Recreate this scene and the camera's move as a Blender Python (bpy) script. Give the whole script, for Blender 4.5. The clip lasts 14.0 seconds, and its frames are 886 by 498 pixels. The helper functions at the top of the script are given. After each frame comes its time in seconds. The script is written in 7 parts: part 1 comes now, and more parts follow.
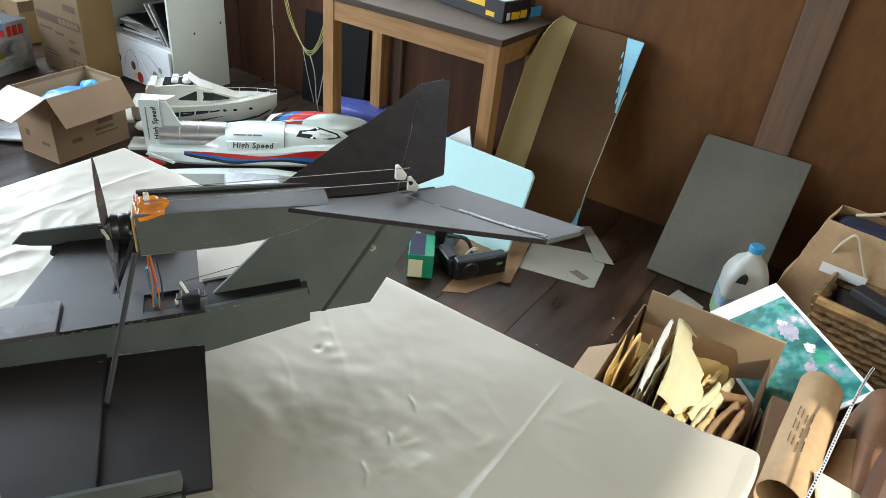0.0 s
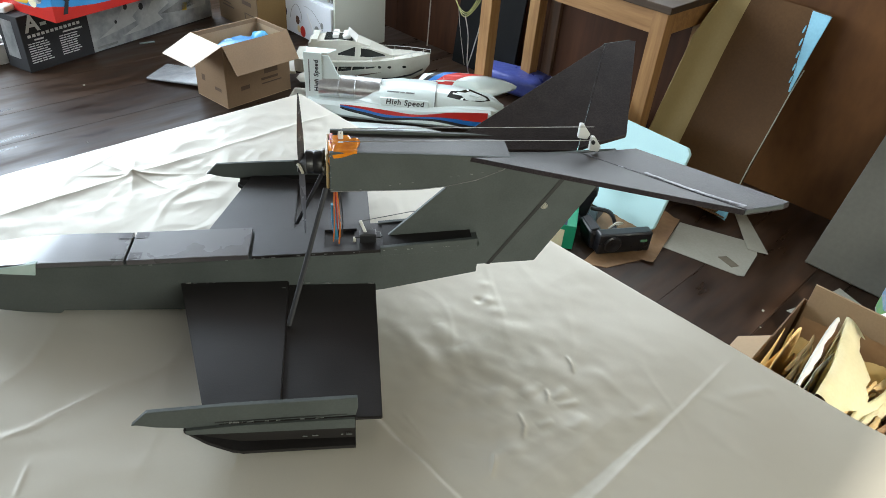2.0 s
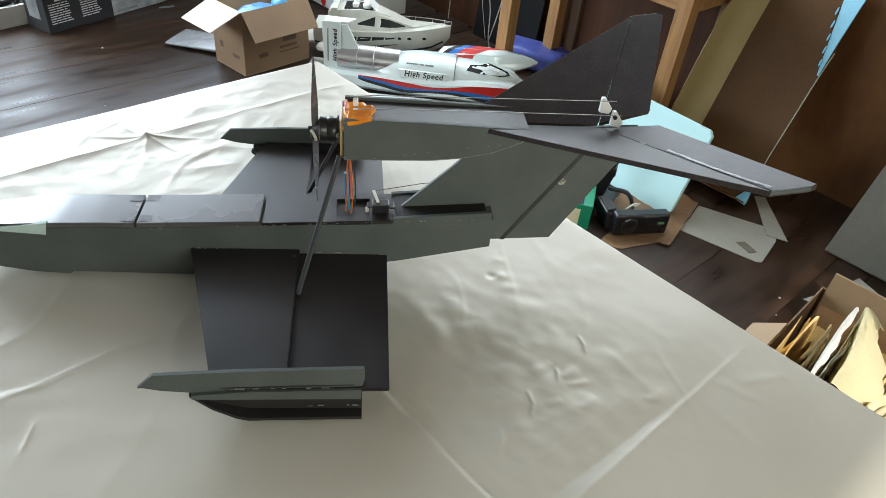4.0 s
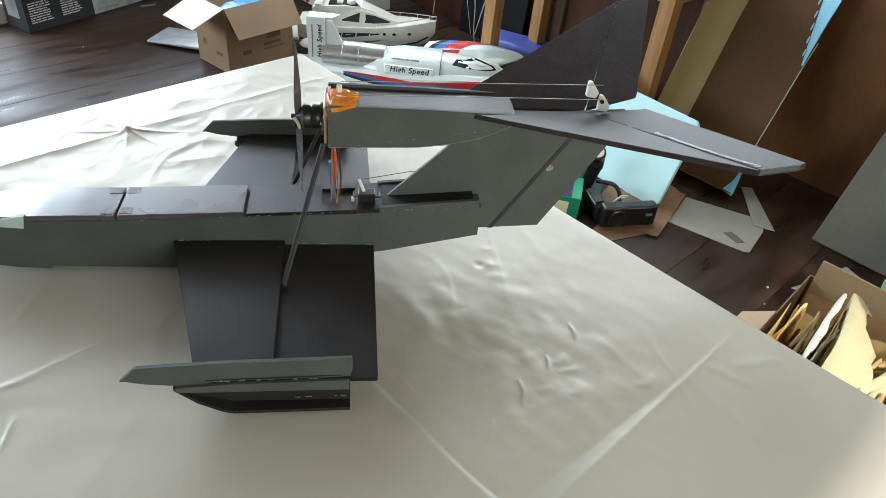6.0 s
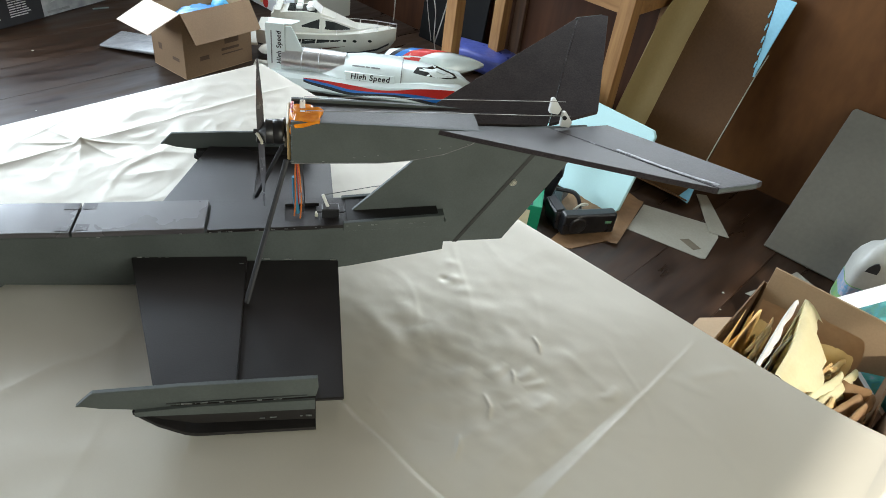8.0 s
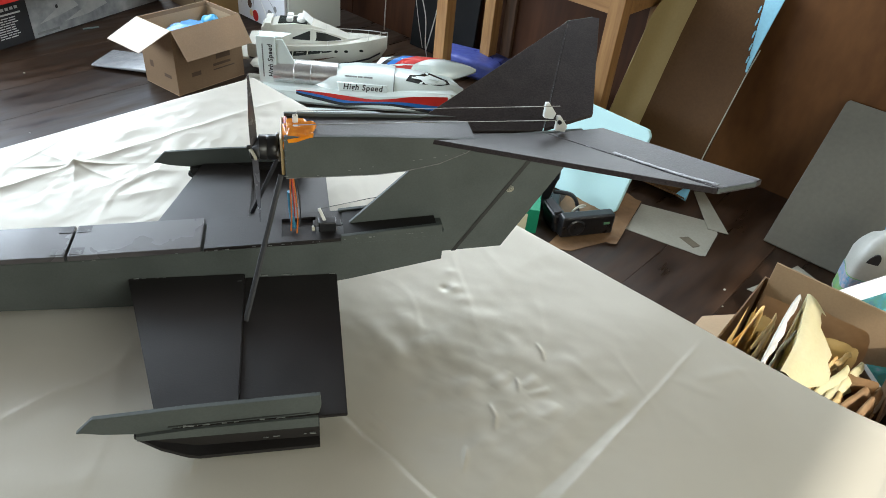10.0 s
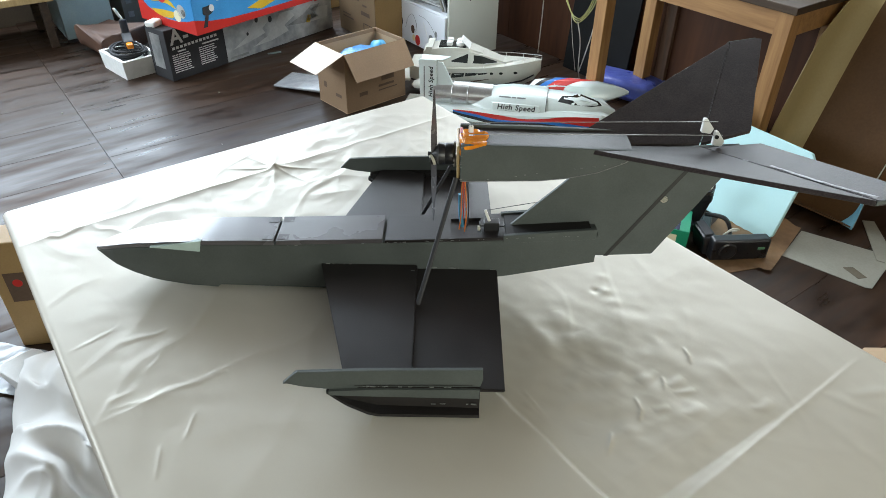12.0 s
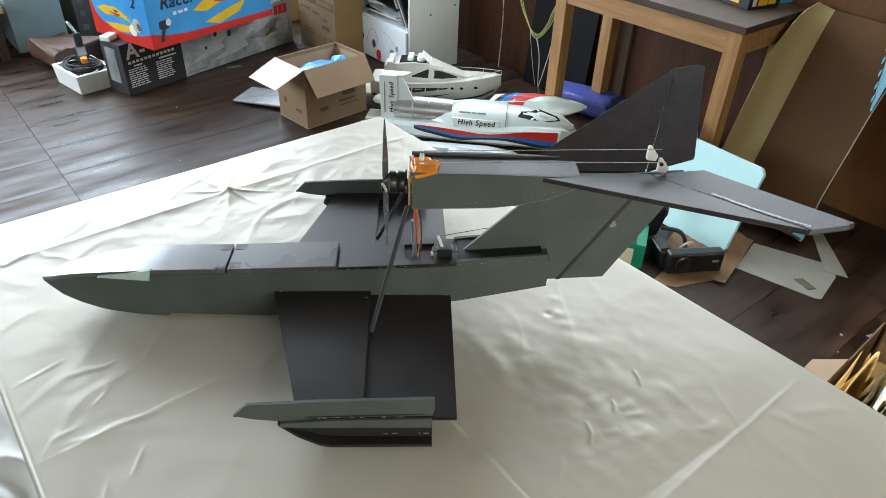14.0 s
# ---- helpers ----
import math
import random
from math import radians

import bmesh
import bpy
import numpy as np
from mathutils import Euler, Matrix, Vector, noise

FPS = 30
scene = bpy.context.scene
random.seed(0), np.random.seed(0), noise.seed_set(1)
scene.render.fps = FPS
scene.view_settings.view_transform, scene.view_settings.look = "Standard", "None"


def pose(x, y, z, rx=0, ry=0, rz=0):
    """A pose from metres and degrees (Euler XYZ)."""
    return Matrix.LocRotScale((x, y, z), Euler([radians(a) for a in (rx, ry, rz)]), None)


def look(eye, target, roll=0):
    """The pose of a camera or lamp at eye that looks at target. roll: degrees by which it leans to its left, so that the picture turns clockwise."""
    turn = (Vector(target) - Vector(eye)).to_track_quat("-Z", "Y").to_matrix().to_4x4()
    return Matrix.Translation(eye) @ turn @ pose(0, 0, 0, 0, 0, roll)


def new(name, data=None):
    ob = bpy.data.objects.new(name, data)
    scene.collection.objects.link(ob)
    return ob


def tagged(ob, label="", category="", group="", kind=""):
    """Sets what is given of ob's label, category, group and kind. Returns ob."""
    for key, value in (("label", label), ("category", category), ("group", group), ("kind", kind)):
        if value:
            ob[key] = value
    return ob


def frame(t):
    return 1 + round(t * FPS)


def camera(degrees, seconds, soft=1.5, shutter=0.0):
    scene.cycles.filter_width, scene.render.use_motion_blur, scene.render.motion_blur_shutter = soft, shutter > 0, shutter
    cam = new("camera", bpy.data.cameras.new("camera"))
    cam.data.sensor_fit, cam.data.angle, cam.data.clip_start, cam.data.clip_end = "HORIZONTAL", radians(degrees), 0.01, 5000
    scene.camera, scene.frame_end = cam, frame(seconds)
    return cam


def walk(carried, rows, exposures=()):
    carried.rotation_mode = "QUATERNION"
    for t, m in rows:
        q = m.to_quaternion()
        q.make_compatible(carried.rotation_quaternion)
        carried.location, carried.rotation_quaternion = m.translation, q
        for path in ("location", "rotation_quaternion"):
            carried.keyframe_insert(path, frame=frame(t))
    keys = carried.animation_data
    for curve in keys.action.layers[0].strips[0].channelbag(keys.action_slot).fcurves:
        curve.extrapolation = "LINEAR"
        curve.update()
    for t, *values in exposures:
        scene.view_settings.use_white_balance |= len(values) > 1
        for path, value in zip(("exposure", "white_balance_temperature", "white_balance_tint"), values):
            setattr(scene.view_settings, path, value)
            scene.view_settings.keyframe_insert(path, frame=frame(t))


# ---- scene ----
cam = camera(66.1, 14.0, soft=0.75)
PATH = [
    (0, (0.094, 0.251, 1.462), (-0.772, 1.699, 0.387), 6.4),
    (0.5, (0.083, 0.242, 1.456), (-0.799, 1.682, 0.385), 6.1),
    (1, (0.082, 0.234, 1.458), (-0.836, 1.651, 0.386), 5.3),
    (1.5, (0.06, 0.202, 1.444), (-0.981, 1.498, 0.333), 5.7),
    (2, (0.048, 0.196, 1.439), (-1.051, 1.384, 0.263), 5.3),
    (2.5, (0.046, 0.195, 1.412), (-1.055, 1.355, 0.211), 6.4),
    (3, (0.042, 0.208, 1.417), (-1.051, 1.344, 0.186), 6.9),
    (5.5, (0.042, 0.2, 1.427), (-1.051, 1.336, 0.196), 5.8),
    (6, (0.044, 0.208, 1.406), (-1.026, 1.364, 0.173), 6.4),
    (6.5, (0.062, 0.215, 1.402), (-0.934, 1.44, 0.174), 8.4),
    (7, (0.062, 0.231, 1.401), (-0.867, 1.511, 0.176), 9.0),
    (7.5, (0.036, 0.201, 1.42), (-0.89, 1.483, 0.195), 9.4),
    (8, (0.032, 0.21, 1.417), (-0.963, 1.451, 0.206), 8.5),
    (8.5, (0.036, 0.223, 1.418), (-0.972, 1.456, 0.208), 7.4),
    (11, (0.02, 0.196, 1.416), (-1.0, 1.44, 0.228), 5.4),
    (11.5, (0.047, 0.138, 1.444), (-1.205, 1.15, 0.257), 0.5),
    (12, (0.076, 0.127, 1.447), (-1.223, 1.101, 0.279), 0.9),
    (12.5, (0.051, 0.142, 1.449), (-1.191, 1.138, 0.239), 1.9),
    (13, (0.063, 0.134, 1.475), (-1.191, 1.11, 0.261), 1.3),
    (13.5, (0.072, 0.144, 1.473), (-1.192, 1.177, 0.317), 1.9),
    (14, (0.08, 0.15, 1.472), (-1.172, 1.21, 0.328), 2.2),
]
walk(cam, [(t, look(eye, target, roll)) for t, eye, target, roll in PATH])

# ---- light ----
world = bpy.data.worlds.new("sky")
scene.world = world
world.use_nodes = True
wn = world.node_tree
sky = wn.nodes.new("ShaderNodeTexSky")
sky.sky_type, sky.sun_disc = "NISHITA", False
sky.sun_elevation, sky.sun_rotation = radians(38), radians(105)
wn.links.new(sky.outputs[0], wn.nodes["Background"].inputs[0])
wn.nodes["Background"].inputs[1].default_value = 0.10
scene.view_settings.exposure = 0.17


def lamp(name, kind, m, energy, colour, **more):
    data = bpy.data.lights.new(name, kind)
    data.energy, data.color = energy, colour
    if kind == "AREA":
        data.shape, data.size, data.size_y = "RECTANGLE", more["size"][0], more["size"][1]
    else:
        data.angle = more["angle"]
    ob = new(name, data)
    ob.matrix_world = m
    return ob


SUN_FROM = Vector((0.75, -0.20, 0.60))
lamp("sun", "SUN", look(SUN_FROM * 10, (0, 0, 0)), 5.0, (1.0, 0.96, 0.88), angle=radians(1.5))
lamp("window_light_west", "AREA", look((-5.16, 0.7, 2.10), (0, 0.7, 1.5)), 300, (0.80, 0.93, 1.05), size=(4.2, 2.36))
lamp("window_light_east", "AREA", look((1.26, 0.5, 1.36), (-0.6, 0.7, 0.6)), 21, (0.98, 1.0, 0.85), size=(1.75, 0.78))
# added fill: no window is seen on the north side
lamp("fill_light_north", "AREA", look((-2.2, 3.03, 1.66), (-1.6, 0.4, 0.75)), 62, (0.88, 0.98, 1.05), size=(2.6, 1.0))
# added fill from an unseen south opening, for hull sides and wall
lamp("fill_light_south", "AREA", look((-3.6, -2.36, 1.55), (-3.2, 1.0, 0.7)), 75, (0.86, 0.98, 1.08), size=(2.3, 1.15))


# ---- materials ----
def surf(name, col, col2=None, rough=0.6, scale=8.0, fine=120.0, bump=0.15, depth=0.002, metal=0.0, spec=0.5, stretch=(1, 1, 1), vary=0.0, coat=0.0):
    """A surface whose colour wanders between two tones at a coarse and a fine scale, with fine relief."""
    m = bpy.data.materials.new(name)
    m.use_nodes = True
    t = m.node_tree
    p = t.nodes["Principled BSDF"]
    col2 = col2 or tuple(c * 0.78 for c in col)
    tc = t.nodes.new("ShaderNodeTexCoord")
    mp = t.nodes.new("ShaderNodeMapping")
    mp.inputs["Scale"].default_value = stretch
    t.links.new(tc.outputs["Object"], mp.inputs[0])
    big = t.nodes.new("ShaderNodeTexNoise")
    big.inputs["Scale"].default_value, big.inputs["Detail"].default_value = scale, 5
    small = t.nodes.new("ShaderNodeTexNoise")
    small.inputs["Scale"].default_value, small.inputs["Detail"].default_value = fine, 3
    for n in (big, small):
        t.links.new(mp.outputs[0], n.inputs["Vector"])
    add = t.nodes.new("ShaderNodeMath")
    add.operation = "MULTIPLY_ADD"
    t.links.new(small.outputs["Fac"], add.inputs[0])
    add.inputs[1].default_value = 0.45
    t.links.new(big.outputs["Fac"], add.inputs[2])
    ramp = t.nodes.new("ShaderNodeValToRGB")
    ramp.color_ramp.elements[0].position, ramp.color_ramp.elements[1].position = 0.5, 0.95
    ramp.color_ramp.elements[0].color, ramp.color_ramp.elements[1].color = (*col2, 1), (*col, 1)
    t.links.new(add.outputs[0], ramp.inputs[0])
    out = ramp.outputs[0]
    if vary:
        info = t.nodes.new("ShaderNodeObjectInfo")
        hsv = t.nodes.new("ShaderNodeHueSaturation")
        mr = t.nodes.new("ShaderNodeMapRange")
        mr.inputs["To Min"].default_value, mr.inputs["To Max"].default_value = 1 - vary, 1 + vary
        t.links.new(info.outputs["Random"], mr.inputs[0])
        t.links.new(mr.outputs[0], hsv.inputs["Value"])
        t.links.new(out, hsv.inputs["Color"])
        out = hsv.outputs[0]
    t.links.new(out, p.inputs["Base Color"])
    p.inputs["Roughness"].default_value, p.inputs["Metallic"].default_value = rough, metal
    p.inputs["Specular IOR Level"].default_value = spec
    p.inputs["Coat Weight"].default_value = coat
    p.inputs["Coat Roughness"].default_value = 0.12
    rr = t.nodes.new("ShaderNodeMapRange")
    rr.inputs["To Min"].default_value, rr.inputs["To Max"].default_value = max(0.02, rough - 0.1), min(1, rough + 0.12)
    t.links.new(big.outputs["Fac"], rr.inputs[0])
    t.links.new(rr.outputs[0], p.inputs["Roughness"])
    if bump:
        b = t.nodes.new("ShaderNodeBump")
        b.inputs["Strength"].default_value, b.inputs["Distance"].default_value = bump, depth
        t.links.new(add.outputs[0], b.inputs["Height"])
        t.links.new(b.outputs[0], p.inputs["Normal"])
    return m


def wood(name, light, dark, rough=0.45, grain=(3, 60, 60), vary=0.0, spec=0.5, bump=0.25):
    return surf(name, light, dark, rough=rough, scale=1.6, fine=5.0, bump=bump, depth=0.0015, stretch=grain, vary=vary, spec=spec)


M_FLOOR = wood("floor_boards", (0.051, 0.0255, 0.0125), (0.016, 0.0083, 0.0047), rough=0.44, grain=(7, 1.3, 7), vary=0.26, spec=0.36, bump=0.26)
for nd in M_FLOOR.node_tree.nodes:
    # worn boards: polished and dull patches
    if nd.type == "MAP_RANGE" and any(k.to_socket.name == "Roughness" for k in nd.outputs[0].links):
        nd.inputs["From Min"].default_value, nd.inputs["From Max"].default_value = 0.33, 0.67
        nd.inputs["To Min"].default_value, nd.inputs["To Max"].default_value = 0.24, 0.70
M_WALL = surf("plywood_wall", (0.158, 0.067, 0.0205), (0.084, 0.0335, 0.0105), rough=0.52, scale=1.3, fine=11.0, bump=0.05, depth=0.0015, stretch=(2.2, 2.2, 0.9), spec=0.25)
# same plywood at about half tone: shade painted in left of and under the table
M_WALLSHADED = wood("shaded_plywood_wall", (0.082, 0.032, 0.014), (0.043, 0.017, 0.0085), rough=0.5, grain=(9, 9, 1.0), spec=0.22, bump=0.06)
M_STUD = wood("wall_stud", (0.16, 0.083, 0.045), (0.09, 0.055, 0.037), rough=0.6, grain=(30, 30, 1.5))
M_PINE = wood("pine_upright", (0.40, 0.215, 0.078), (0.25, 0.12, 0.04), rough=0.5, grain=(26, 26, 2.2))
M_PINERAIL = wood("pine_rail", (0.40, 0.215, 0.078), (0.25, 0.12, 0.04), rough=0.5, grain=(2.2, 26, 26))
M_DARKTOP = wood("dark_table_top", (0.070, 0.044, 0.026), (0.030, 0.019, 0.012), rough=0.6, grain=(2, 20, 20), spec=0.3)
M_CEIL = surf("ceiling_board", (0.20, 0.17, 0.14), (0.14, 0.115, 0.095), rough=0.8, scale=2)
M_PLAINWALL = surf("painted_boards", (0.22, 0.18, 0.14), (0.15, 0.12, 0.095), rough=0.7, scale=3)
M_CLOTH = surf("satin_sheet", (0.60, 0.565, 0.485), (0.545, 0.508, 0.43), rough=0.42, scale=4, fine=900, bump=0.05, depth=0.0008, spec=0.22, metal=0.20)
M_WHITECLOTH = surf("white_sheet", (0.78, 0.77, 0.74), (0.70, 0.69, 0.66), rough=0.55, scale=8, fine=700, bump=0.05)
# black foam on upright faces, its grey-green painting in the east light
M_FOAMSIDELIT = surf("side_lit_black_foam", (0.086, 0.097, 0.092), (0.062, 0.071, 0.067), rough=0.55, scale=14, fine=420, bump=0.18, depth=0.0009, spec=0.32)
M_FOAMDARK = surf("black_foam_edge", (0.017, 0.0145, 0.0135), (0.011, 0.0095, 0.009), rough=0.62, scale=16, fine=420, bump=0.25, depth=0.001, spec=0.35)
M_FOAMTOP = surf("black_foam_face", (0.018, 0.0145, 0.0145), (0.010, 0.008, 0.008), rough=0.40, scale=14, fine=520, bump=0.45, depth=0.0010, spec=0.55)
M_TAILFOAM = surf("speckled_tail_foam", (0.053, 0.042, 0.041), (0.019, 0.0148, 0.0145), rough=0.46, scale=430, fine=25, bump=0.3, depth=0.0009, spec=0.17)
# glossy taped deck; its base is lightened to paint in window glare
M_FOAMGLOSS = surf("taped_deck_glare", (0.074, 0.069, 0.075), (0.066, 0.061, 0.066), rough=0.24, scale=5, fine=420, bump=0.04, depth=0.0005, spec=0.7, coat=0.7)
M_BAREFOAM = surf("bare_green_foam", (0.50, 0.62, 0.58), (0.40, 0.52, 0.49), rough=0.6, scale=20)
M_GLUE = surf("dried_glue", (0.27, 0.28, 0.27), (0.09, 0.10, 0.095), rough=0.3, scale=200, bump=0.1)
M_CARBON = surf("carbon_strip", (0.02, 0.02, 0.02), (0.012, 0.012, 0.012), rough=0.35, scale=40)
M_BLACK = surf("black_plastic", (0.018, 0.018, 0.02), (0.01, 0.01, 0.012), rough=0.3, scale=30, bump=0.05)
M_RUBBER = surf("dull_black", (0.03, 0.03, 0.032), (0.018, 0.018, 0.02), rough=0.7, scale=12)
M_STEEL = surf("steel_wire", (0.34, 0.33, 0.31), (0.26, 0.25, 0.24), rough=0.4, metal=1.0, bump=0)
M_CHROME = surf("bright_metal", (0.78, 0.78, 0.78), (0.60, 0.60, 0.60), rough=0.34, metal=1.0, bump=0)
# grey of the sticky tape, also the painted sheen of the black blades
M_TAPE_SHEEN = surf("grey_tape_blade_sheen", (0.10, 0.095, 0.10), (0.075, 0.07, 0.075), rough=0.25, scale=40)
M_TAPEPALE = surf("scuffed_tape", (0.30, 0.29, 0.29), (0.09, 0.085, 0.09), rough=0.4, scale=150, fine=500, bump=0.2)
M_ORANGE = surf("orange_tape", (0.88, 0.31, 0.02), (0.70, 0.19, 0.01), rough=0.18, scale=60, bump=0.3)
M_WHITEP = surf("white_plastic", (0.80, 0.80, 0.77), (0.72, 0.72, 0.69), rough=0.35, scale=20, bump=0.05)
M_CREAMP = surf("cream_plastic", (0.62, 0.60, 0.50), (0.52, 0.50, 0.41), rough=0.45, scale=20)
M_PLY = wood("thin_plywood", (0.50, 0.36, 0.17), (0.36, 0.24, 0.10), grain=(40, 40, 4))
M_RED = surf("red_print", (0.62, 0.03, 0.02), (0.52, 0.025, 0.02), rough=0.35, bump=0.03)
M_BLUEPRINT = surf("blue_print", (0.02, 0.16, 0.50), (0.015, 0.13, 0.42), rough=0.35, bump=0.03)
M_SKYPRINT = surf("sky_blue_print", (0.06, 0.33, 0.68), (0.04, 0.25, 0.55), rough=0.35, bump=0.03)
M_YELLOWP = surf("yellow_print", (0.75, 0.48, 0.03), (0.65, 0.38, 0.02), rough=0.4, bump=0.03)
M_BLACKP = surf("black_print", (0.018, 0.018, 0.02), (0.012, 0.012, 0.014), rough=0.4, bump=0.03)
M_WHITEPRINT = surf("white_print", (0.72, 0.72, 0.70), (0.64, 0.64, 0.62), rough=0.45, bump=0.03)
M_PALEPRINT = surf("pale_photo_print", (0.52, 0.53, 0.51), (0.40, 0.41, 0.40), rough=0.35, scale=14, fine=60, bump=0.02)
M_GREYPRINT = surf("grey_photo_print", (0.34, 0.34, 0.33), (0.12, 0.13, 0.13), rough=0.35, scale=9, fine=30, bump=0.02)
M_SILVERPRINT = surf("silver_photo_print", (0.50, 0.51, 0.50), (0.20, 0.21, 0.22), rough=0.35, scale=9, fine=24, bump=0.02)
M_CARTON = surf("corrugated_card", (0.29, 0.185, 0.105), (0.22, 0.138, 0.075), rough=0.75, scale=4, fine=160, bump=0.12)
M_CARTONOLD = surf("aged_card", (0.265, 0.170, 0.088), (0.195, 0.122, 0.060), rough=0.75, scale=4, fine=160, bump=0.12)
M_YELLOWCARD = surf("yellow_brown_card", (0.42, 0.27, 0.11), (0.34, 0.21, 0.08), rough=0.6, scale=4, fine=160, bump=0.1)
M_CARTONIN = surf("corrugated_card_inside", (0.42, 0.29, 0.17), (0.34, 0.23, 0.13), rough=0.75, scale=4, fine=160, bump=0.12)
# brown card made pale to paint the light on the near flap
M_CARTONLIT = surf("lit_card_face", (0.66, 0.56, 0.45), (0.58, 0.48, 0.38), rough=0.6, scale=5)
M_CARTONINK = surf("carton_ink", (0.14, 0.085, 0.05), (0.10, 0.06, 0.035), rough=0.7, bump=0)
M_KRAFT = surf("kraft_paper", (0.50, 0.33, 0.18), (0.39, 0.24, 0.125), rough=0.65, scale=6, fine=60, bump=0.3, depth=0.003)
M_KRAFTDARK = surf("dull_kraft_paper", (0.30, 0.175, 0.085), (0.20, 0.115, 0.055), rough=0.7, scale=7, fine=60, bump=0.3, depth=0.003)
M_GREENPAINT = surf("green_paint", (0.05, 0.40, 0.24), (0.02, 0.24, 0.16), rough=0.35, scale=26, bump=0.05)
M_MANILA = surf("manila_paper", (0.86, 0.69, 0.38), (0.76, 0.57, 0.28), rough=0.6, scale=6, fine=60, bump=0.2)
M_CREAM = surf("cream_paper", (0.84, 0.79, 0.55), (0.76, 0.70, 0.45), rough=0.6, scale=6, bump=0.15)
M_WHITEPAPER = surf("white_paper", (0.78, 0.78, 0.76), (0.70, 0.70, 0.68), rough=0.6, scale=6, bump=0.1)
M_FLOORPAPER = surf("dusty_paper", (0.42, 0.41, 0.34), (0.34, 0.33, 0.27), rough=0.6, scale=6, bump=0.15)
M_CABINET = surf("white_laminate", (0.78, 0.80, 0.83), (0.72, 0.74, 0.77), rough=0.4, scale=3, bump=0.03)
M_CABSIDE = surf("cream_laminate", (0.62, 0.64, 0.57), (0.56, 0.58, 0.52), rough=0.45, scale=3, bump=0.03)
M_GREYBOARD = surf("grey_board", (0.145, 0.137, 0.110), (0.108, 0.101, 0.081), rough=0.45, scale=3, fine=60, bump=0.06)
M_BLUEFOAM = surf("light_blue_foam", (0.58, 0.87, 0.87), (0.52, 0.80, 0.82), rough=0.6, scale=6, fine=300, bump=0.08)
M_BLUELINING = surf("blue_lining", (0.22, 0.50, 0.62), (0.16, 0.40, 0.52), rough=0.55, scale=12, bump=0.1)
M_BLUEBAG = surf("blue_plastic_bag", (0.14, 0.38, 0.72), (0.08, 0.26, 0.58), rough=0.25, scale=14, fine=40, bump=0.6, depth=0.008)
M_PURPLEBAG = surf("violet_blue_bag", (0.10, 0.13, 0.45), (0.06, 0.08, 0.30), rough=0.3, scale=14, fine=40, bump=0.6, depth=0.008)
M_GREYBLUE = surf("grey_blue_steel", (0.25, 0.32, 0.31), (0.19, 0.25, 0.25), rough=0.45, scale=6)
M_GREEN = surf("green_card", (0.015, 0.30, 0.16), (0.01, 0.24, 0.12), rough=0.4, bump=0.03)
M_STYRO = surf("white_styrofoam", (0.78, 0.78, 0.75), (0.68, 0.68, 0.65), rough=0.7, scale=30, fine=260, bump=0.2)
M_HULLWHITE = surf("gloss_white_hull", (0.78, 0.86, 0.83), (0.72, 0.80, 0.77), rough=0.18, scale=10, bump=0.0, coat=0.6)
M_HULLCREAM = surf("gloss_cream_hull", (0.62, 0.61, 0.54), (0.55, 0.54, 0.47), rough=0.22, scale=10, bump=0.0, coat=0.5)
M_TINT = surf("dark_tinted_glass", (0.02, 0.022, 0.02), (0.012, 0.014, 0.012), rough=0.22, bump=0, spec=0.25)
M_CORD = surf("yellow_cord", (0.52, 0.51, 0.19), (0.43, 0.42, 0.14), rough=0.5)
M_TWINE = surf("grey_string", (0.50, 0.46, 0.40), (0.40, 0.37, 0.32), rough=0.8)
M_ROPE = surf("cream_rope", (0.62, 0.52, 0.34), (0.50, 0.41, 0.26), rough=0.8, fine=300, bump=0.4)
M_RATTAN = surf("woven_rattan", (0.30, 0.185, 0.075), (0.10, 0.055, 0.022), rough=0.5, scale=20, fine=90, bump=0.5, depth=0.004)
M_NAVY = surf("navy_cloth", (0.03, 0.03, 0.07), (0.02, 0.02, 0.045), rough=0.8, fine=300, bump=0.3)
M_BROWNBAG = surf("brown_leather", (0.11, 0.052, 0.03), (0.06, 0.03, 0.018), rough=0.55, scale=8, bump=0.3)
M_TEAL = surf("teal_painting", (0.22, 0.48, 0.46), (0.015, 0.16, 0.17), rough=0.35, scale=9, fine=34, bump=0.05)
wash = next(nd for nd in M_TEAL.node_tree.nodes if nd.type == "VALTORGB").color_ramp
wash.elements[0].position, wash.elements[1].position = 0.50, 0.97
wash.elements[0].color, wash.elements[1].color = (0.006, 0.050, 0.085, 1), (0.50, 0.60, 0.60, 1)
for at_, tone in ((0.60, (0.008, 0.085, 0.115)), (0.67, (0.025, 0.15, 0.10)), (0.73, (0.012, 0.15, 0.17)), (0.79, (0.05, 0.27, 0.23)), (0.86, (0.12, 0.33, 0.34)), (0.91, (0.30, 0.26, 0.36))):
    wash.elements.new(at_).color = (*tone, 1)
M_MAUVE = surf("mauve_paint", (0.52, 0.42, 0.52), (0.22, 0.30, 0.36), rough=0.35, scale=30, bump=0.05)
M_DEEPBLUE = surf("deep_blue_paint", (0.05, 0.17, 0.30), (0.03, 0.11, 0.22), rough=0.35, scale=20, bump=0.05)
M_JUG = surf("milky_plastic", (0.50, 0.50, 0.46), (0.43, 0.43, 0.39), rough=0.35, scale=14, bump=0.05)
M_CAPBLUE = surf("blue_cap", (0.05, 0.33, 0.60), (0.04, 0.27, 0.50), rough=0.35, bump=0)
M_LABELGREEN = surf("green_label", (0.30, 0.46, 0.10), (0.08, 0.30, 0.26), rough=0.4, scale=26, fine=90, bump=0)
